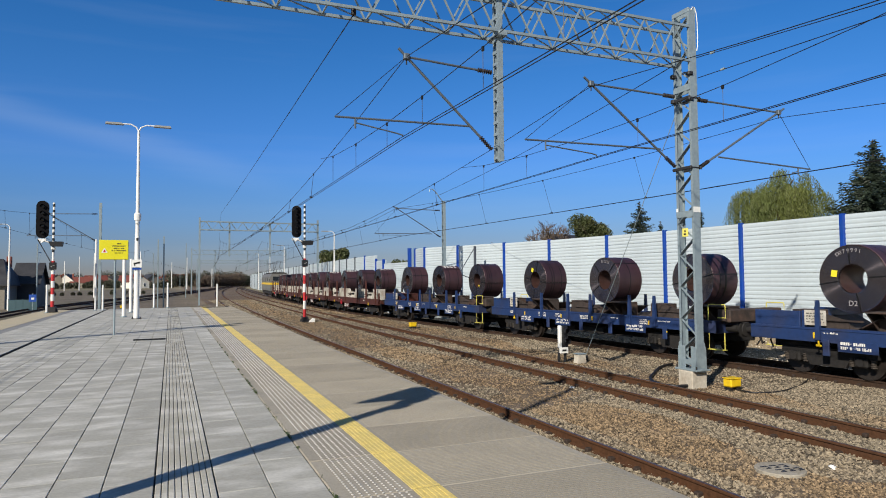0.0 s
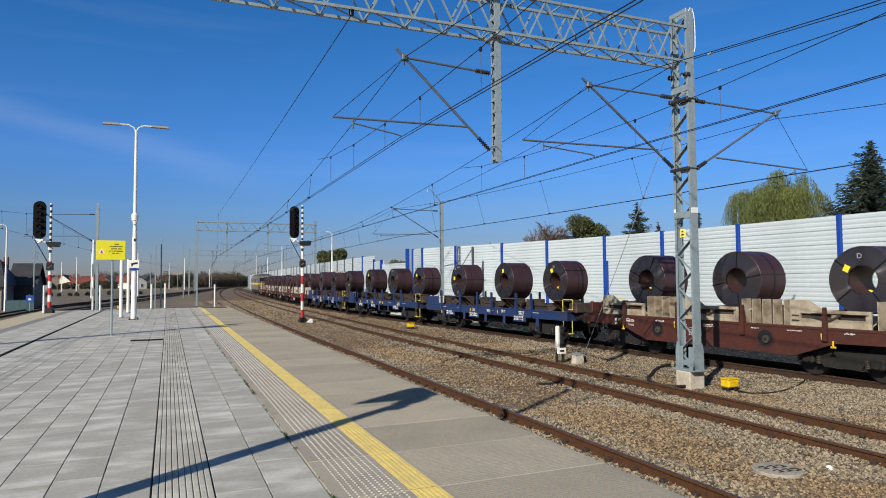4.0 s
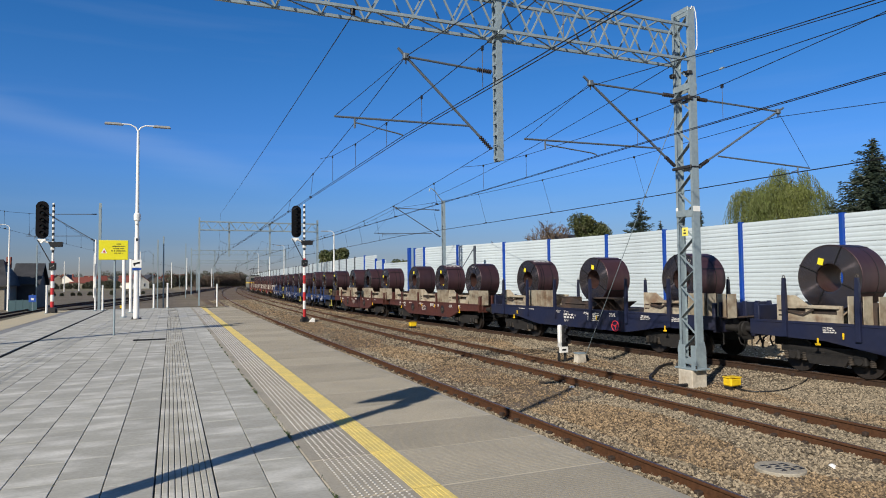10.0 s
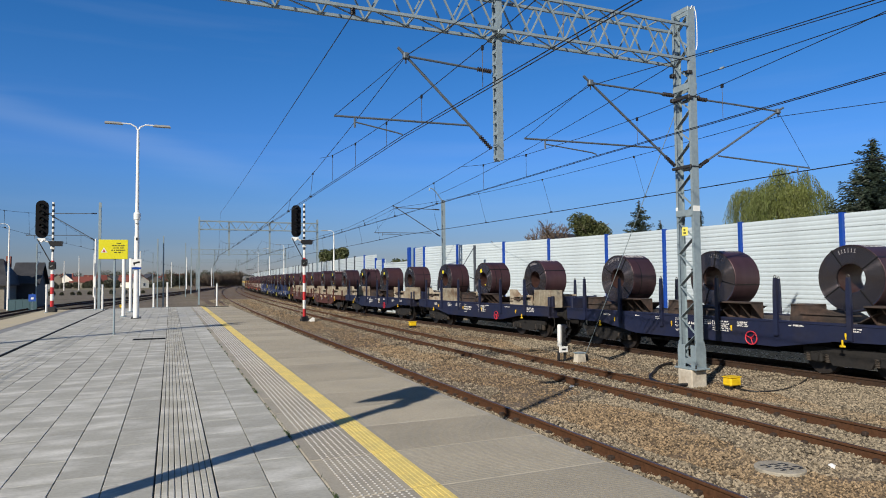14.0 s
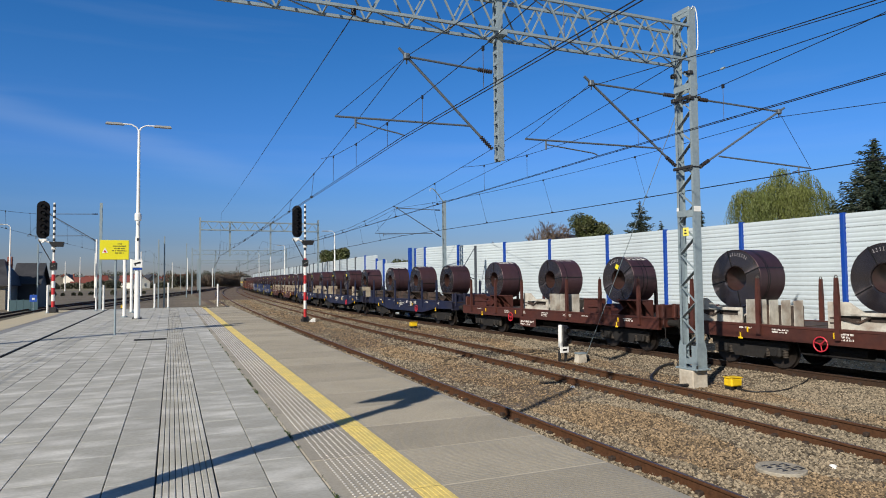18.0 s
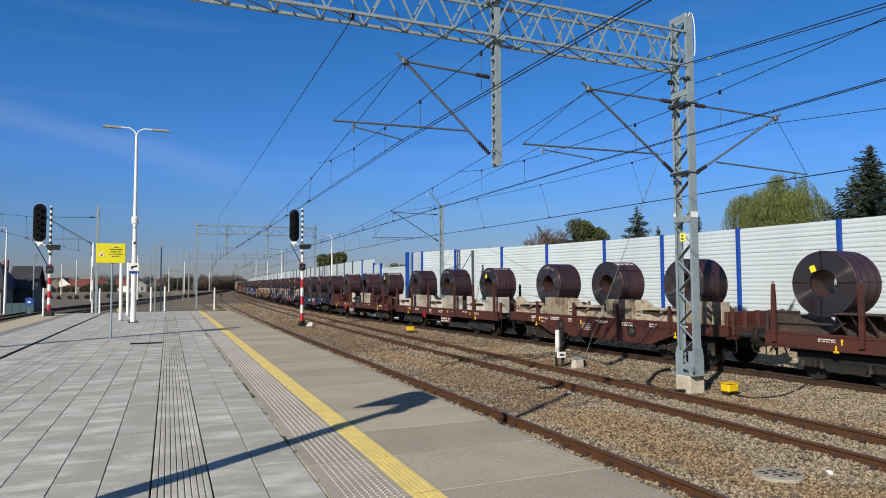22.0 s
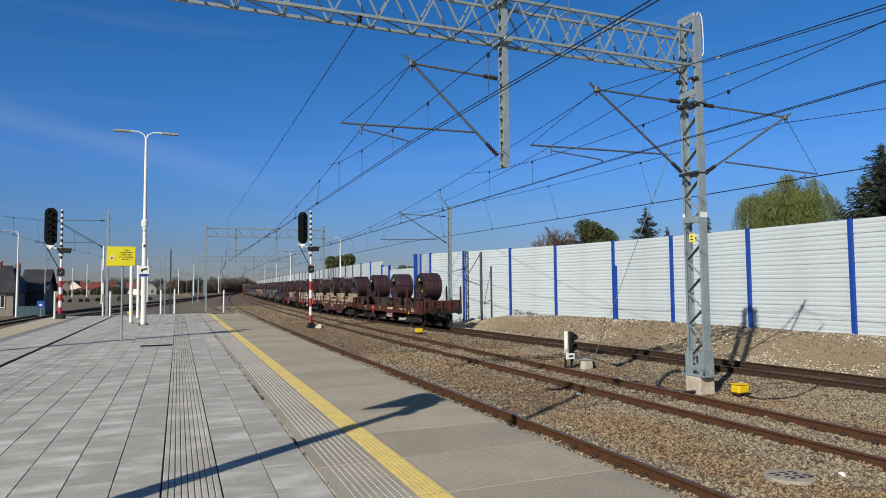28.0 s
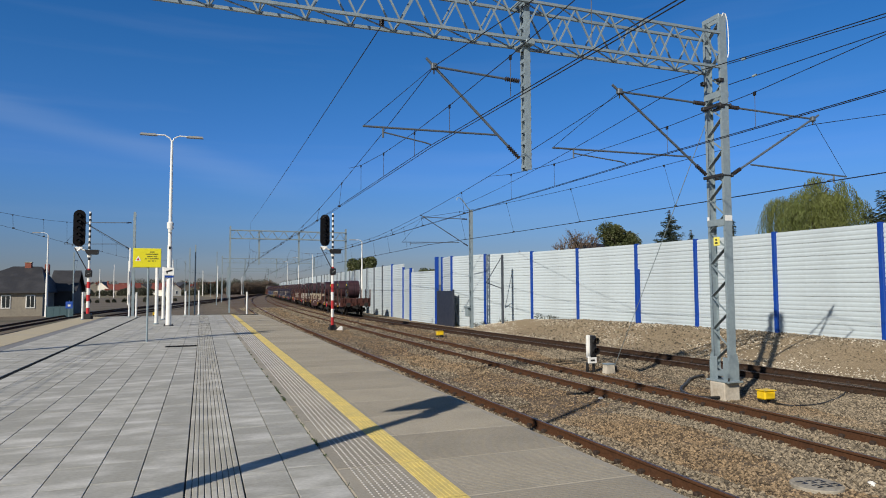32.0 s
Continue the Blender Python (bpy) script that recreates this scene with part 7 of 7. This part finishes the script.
def bare_tree(x, y, h, w, seed, label):
    """A leafless crown: limbs that fork into ever finer twigs."""
    rng = random.Random(seed)
    top = thing("bare_tree", label, "tree", at=pose(x, y, 0), group="trees behind the barrier")
    part("trunk", Geo().lathe([(0.2, -0.2), (0.16, h * 0.3), (0.10, h * 0.45)], (0, 0, 0), (0, 0, 1), 8), M_BARK, top)

    def fork(g, p, d, length, r, depth):
        q = p + d * length
        g.tube(p, q, r, 4, r * 0.65, False)
        if depth:
            for k in range(3 if depth > 1 else 4):
                e = (d + Vector((rng.uniform(-1, 1), rng.uniform(-1, 1), rng.uniform(-0.35, 0.6))) * 0.75).normalized()
                fork(g, p.lerp(q, rng.uniform(0.55, 1.0)), e, length * rng.uniform(0.6, 0.85), r * 0.7, depth - 1)

    for k in range(9):
        a = k * 2.4
        d = Vector((math.cos(a) * w / h * 1.1, math.sin(a) * w / h * 1.1, 1.0)).normalized()
        g = Geo()
        fork(g, Vector((0, 0, h * rng.uniform(0.25, 0.45))), d, h * 0.20, 0.085, 4)
        part("limb", g, M_TWIG, top)


willow(36.9, 30.8, 9.05, 5.0)
conifer(39.5, 26.2, 10.2, 9.4, seed=2, label="broad dark green spruce behind the barrier", dens=3.0)
conifer(44.5, 53.8, 9.75, 8.2, seed=3, dens=2.0)
conifer(49.0, 50.0, 8.4, 3.6, seed=4, dens=2.2)
conifer(46.2, 52.6, 7.6, 2.6, seed=6, dens=2.2)
broadleaf(44.0, 61.2, 10.0, 4.9, seed=5, count=22000, size=0.15)
bare_tree(42.9, 69.0, 10.2, 5.4, 6, "bare brown autumn tree behind the barrier")
broadleaf(35.1, 66.3, 6.7, 2.0, seed=7, label="small bush showing over the barrier", size=0.16)
broadleaf(34.2, 146.1, 9.3, 7.5, seed=8, size=0.32, count=22000)
broadleaf(29.1, 85.2, 4.6, 3.0, seed=9, label="low green shrub behind the barrier", size=0.2)


def far_belt(name, rows, mat, label, seed):
    """Distant belt of trees and shrubs: loose clumps of leaves along a line of (x, y, height)."""
    rng = np.random.default_rng(seed)
    P = []
    for (x0, y0, h0), (x1, y1, h1) in zip(rows, rows[1:]):
        L = math.hypot(x1 - x0, y1 - y0)
        n = max(2, int(L / 1.7))
        for i in range(n):
            f = (i + rng.uniform()) / n
            x, y, h = x0 + (x1 - x0) * f, y0 + (y1 - y0) * f, (h0 + (h1 - h0) * f) * rng.uniform(0.55, 1.15)
            m = int(560 + 210 * h / 5)
            v = rng.normal(size=(m, 3))
            v /= np.linalg.norm(v, axis=1, keepdims=True)
            v *= rng.uniform(0.5, 1.0, (m, 1))
            P.append(np.array((x, y, -1.2 + h * 0.5)) + v * np.array((h * 0.42, h * 0.42, h * 0.52)))
    P = np.concatenate(P)
    D = rng.normal(size=P.shape)
    D /= np.linalg.norm(D, axis=1, keepdims=True)
    ob = leaves(name, P, D, 0.55, 0.36, mat, None, rng)
    tagged(ob, label, "trees", kind="stuff")


far_belt("far_trees", [(-175, 478, 10), (-130, 474, 8.5), (-92, 470, 10), (-60, 468, 8), (-38, 466, 10), (-16, 464, 8.5), (6, 460, 10)], M_HEDGE, "dark autumn trees among distant houses", 4)
far_belt("far_trees", [(-2, 350, 8), (8, 355, 9), (18, 362, 7.6), (30, 372, 8), (46, 390, 8), (74, 440, 9)], M_HEDGE, "distant belt of brownish trees where the tracks vanish", 5)
far_belt("far_trees", [(10, 330, 5.5), (22, 340, 6.5), (34, 355, 7.5)], M_TWIG, "bare brown scrub where the tracks vanish", 9)
far_belt("yard_shrubs", [(-30, 160, 1.2), (-18, 168, 1.0), (-6, 178, 0.9)], M_HEDGE, "low scrub beside the yard tracks", 6)
far_belt("yard_shrubs", [(-105, 345, 4.4), (-82, 342, 2.4), (-64, 340, 4.6), (-45, 338, 2.6), (-30, 336, 4.2), (-14, 334, 2.4), (2, 334, 4.6)], M_HEDGE, "dark garden hedges before distant houses", 7)
# low wooded hills on the horizon
hill = Geo()
hp = []
for i in range(121):
    a = radians(-75 + i * 1.5)
    h = 10 + 7 * noise.noise((i * 0.13, 0.2, 0)) + 2.5 * noise.noise((i * 0.9, 5.2, 0))
    hp.append((math.sin(a) * 1400, math.cos(a) * 1400, h))
hill.add([(x, y, -5) for x, y, h in hp] + [(x * 1.1, y * 1.1, h) for x, y, h in hp], [(i, i + 1, 122 + i, 121 + i) for i in range(120)])
M_HILL = material("hazy_hill", (0.10, 0.12, 0.14), 1.0, grain=0.2, grain_scale=0.02)
single("backdrop_hills", hill, M_HILL, "low hazy blue-grey wooded hills", "hills", kind="structure")
# weeds at the foot of the barrier
wr_ = np.random.default_rng(12)
WP = []
for y0 in (36.8, 38.0, 41.6, 43.6, 44.6):
    for k in range(60):
        WP.append((wall_x(y0) - 0.25 + wr_.normal() * 0.15, y0 + wr_.normal() * 0.35, bank(y0) + abs(wr_.normal()) * 0.12 + 0.05))
WD = wr_.normal(size=(len(WP), 3)) * 0.4 + np.array((0, 0, 1.0))
WD /= np.linalg.norm(WD, axis=1, keepdims=True)
tagged(leaves("weeds", np.array(WP), WD, 0.28, 0.03, M_HEDGE, None, wr_), "tufts of dry weeds at the barrier's foot", "weeds", kind="stuff")

# moss and small weeds in the joint beside the edge panels
JP = []
for y0 in np.concatenate([wr_.uniform(3.5, 16, 26), wr_.uniform(16, 34, 14)]):
    for k in range(int(wr_.integers(6, 26))):
        JP.append((1.343 + wr_.normal() * 0.010, y0 + wr_.normal() * 0.06, 0.004 + abs(wr_.normal()) * 0.010))
JD = wr_.normal(size=(len(JP), 3)) * 0.7 + np.array((0, 0, 0.8))
JD /= np.linalg.norm(JD, axis=1, keepdims=True)
M_MOSS = leaf_material("joint_moss", (0.045, 0.070, 0.02), (0.07, 0.065, 0.03))
tagged(leaves("joint_weeds", np.array(JP), JD, 0.035, 0.012, M_MOSS, None, wr_), "small green weeds and moss in a platform joint", "weeds", kind="stuff")


def motions():
    """The train pulls away along track 3; coils ride on the wagons, and wheels roll."""
    seconds = [i * 1.0 for i in range(33)]
    for ob, d, lift, side in MOVERS:
        rows = []
        for t in seconds:
            x, y, head = on_track3(d + travel(t))
            rows.append((t, pose(x, y, RAIL_Z + lift, 0, 0, -head)))
        walk(ob, rows)
    for ob, r in ROLLERS:
        base = ob.location.copy()
        walk(ob, [(i / 10, pose(base.x, base.y, base.z, -math.degrees(travel(i / 10) / r))) for i in range(321)])


motions()
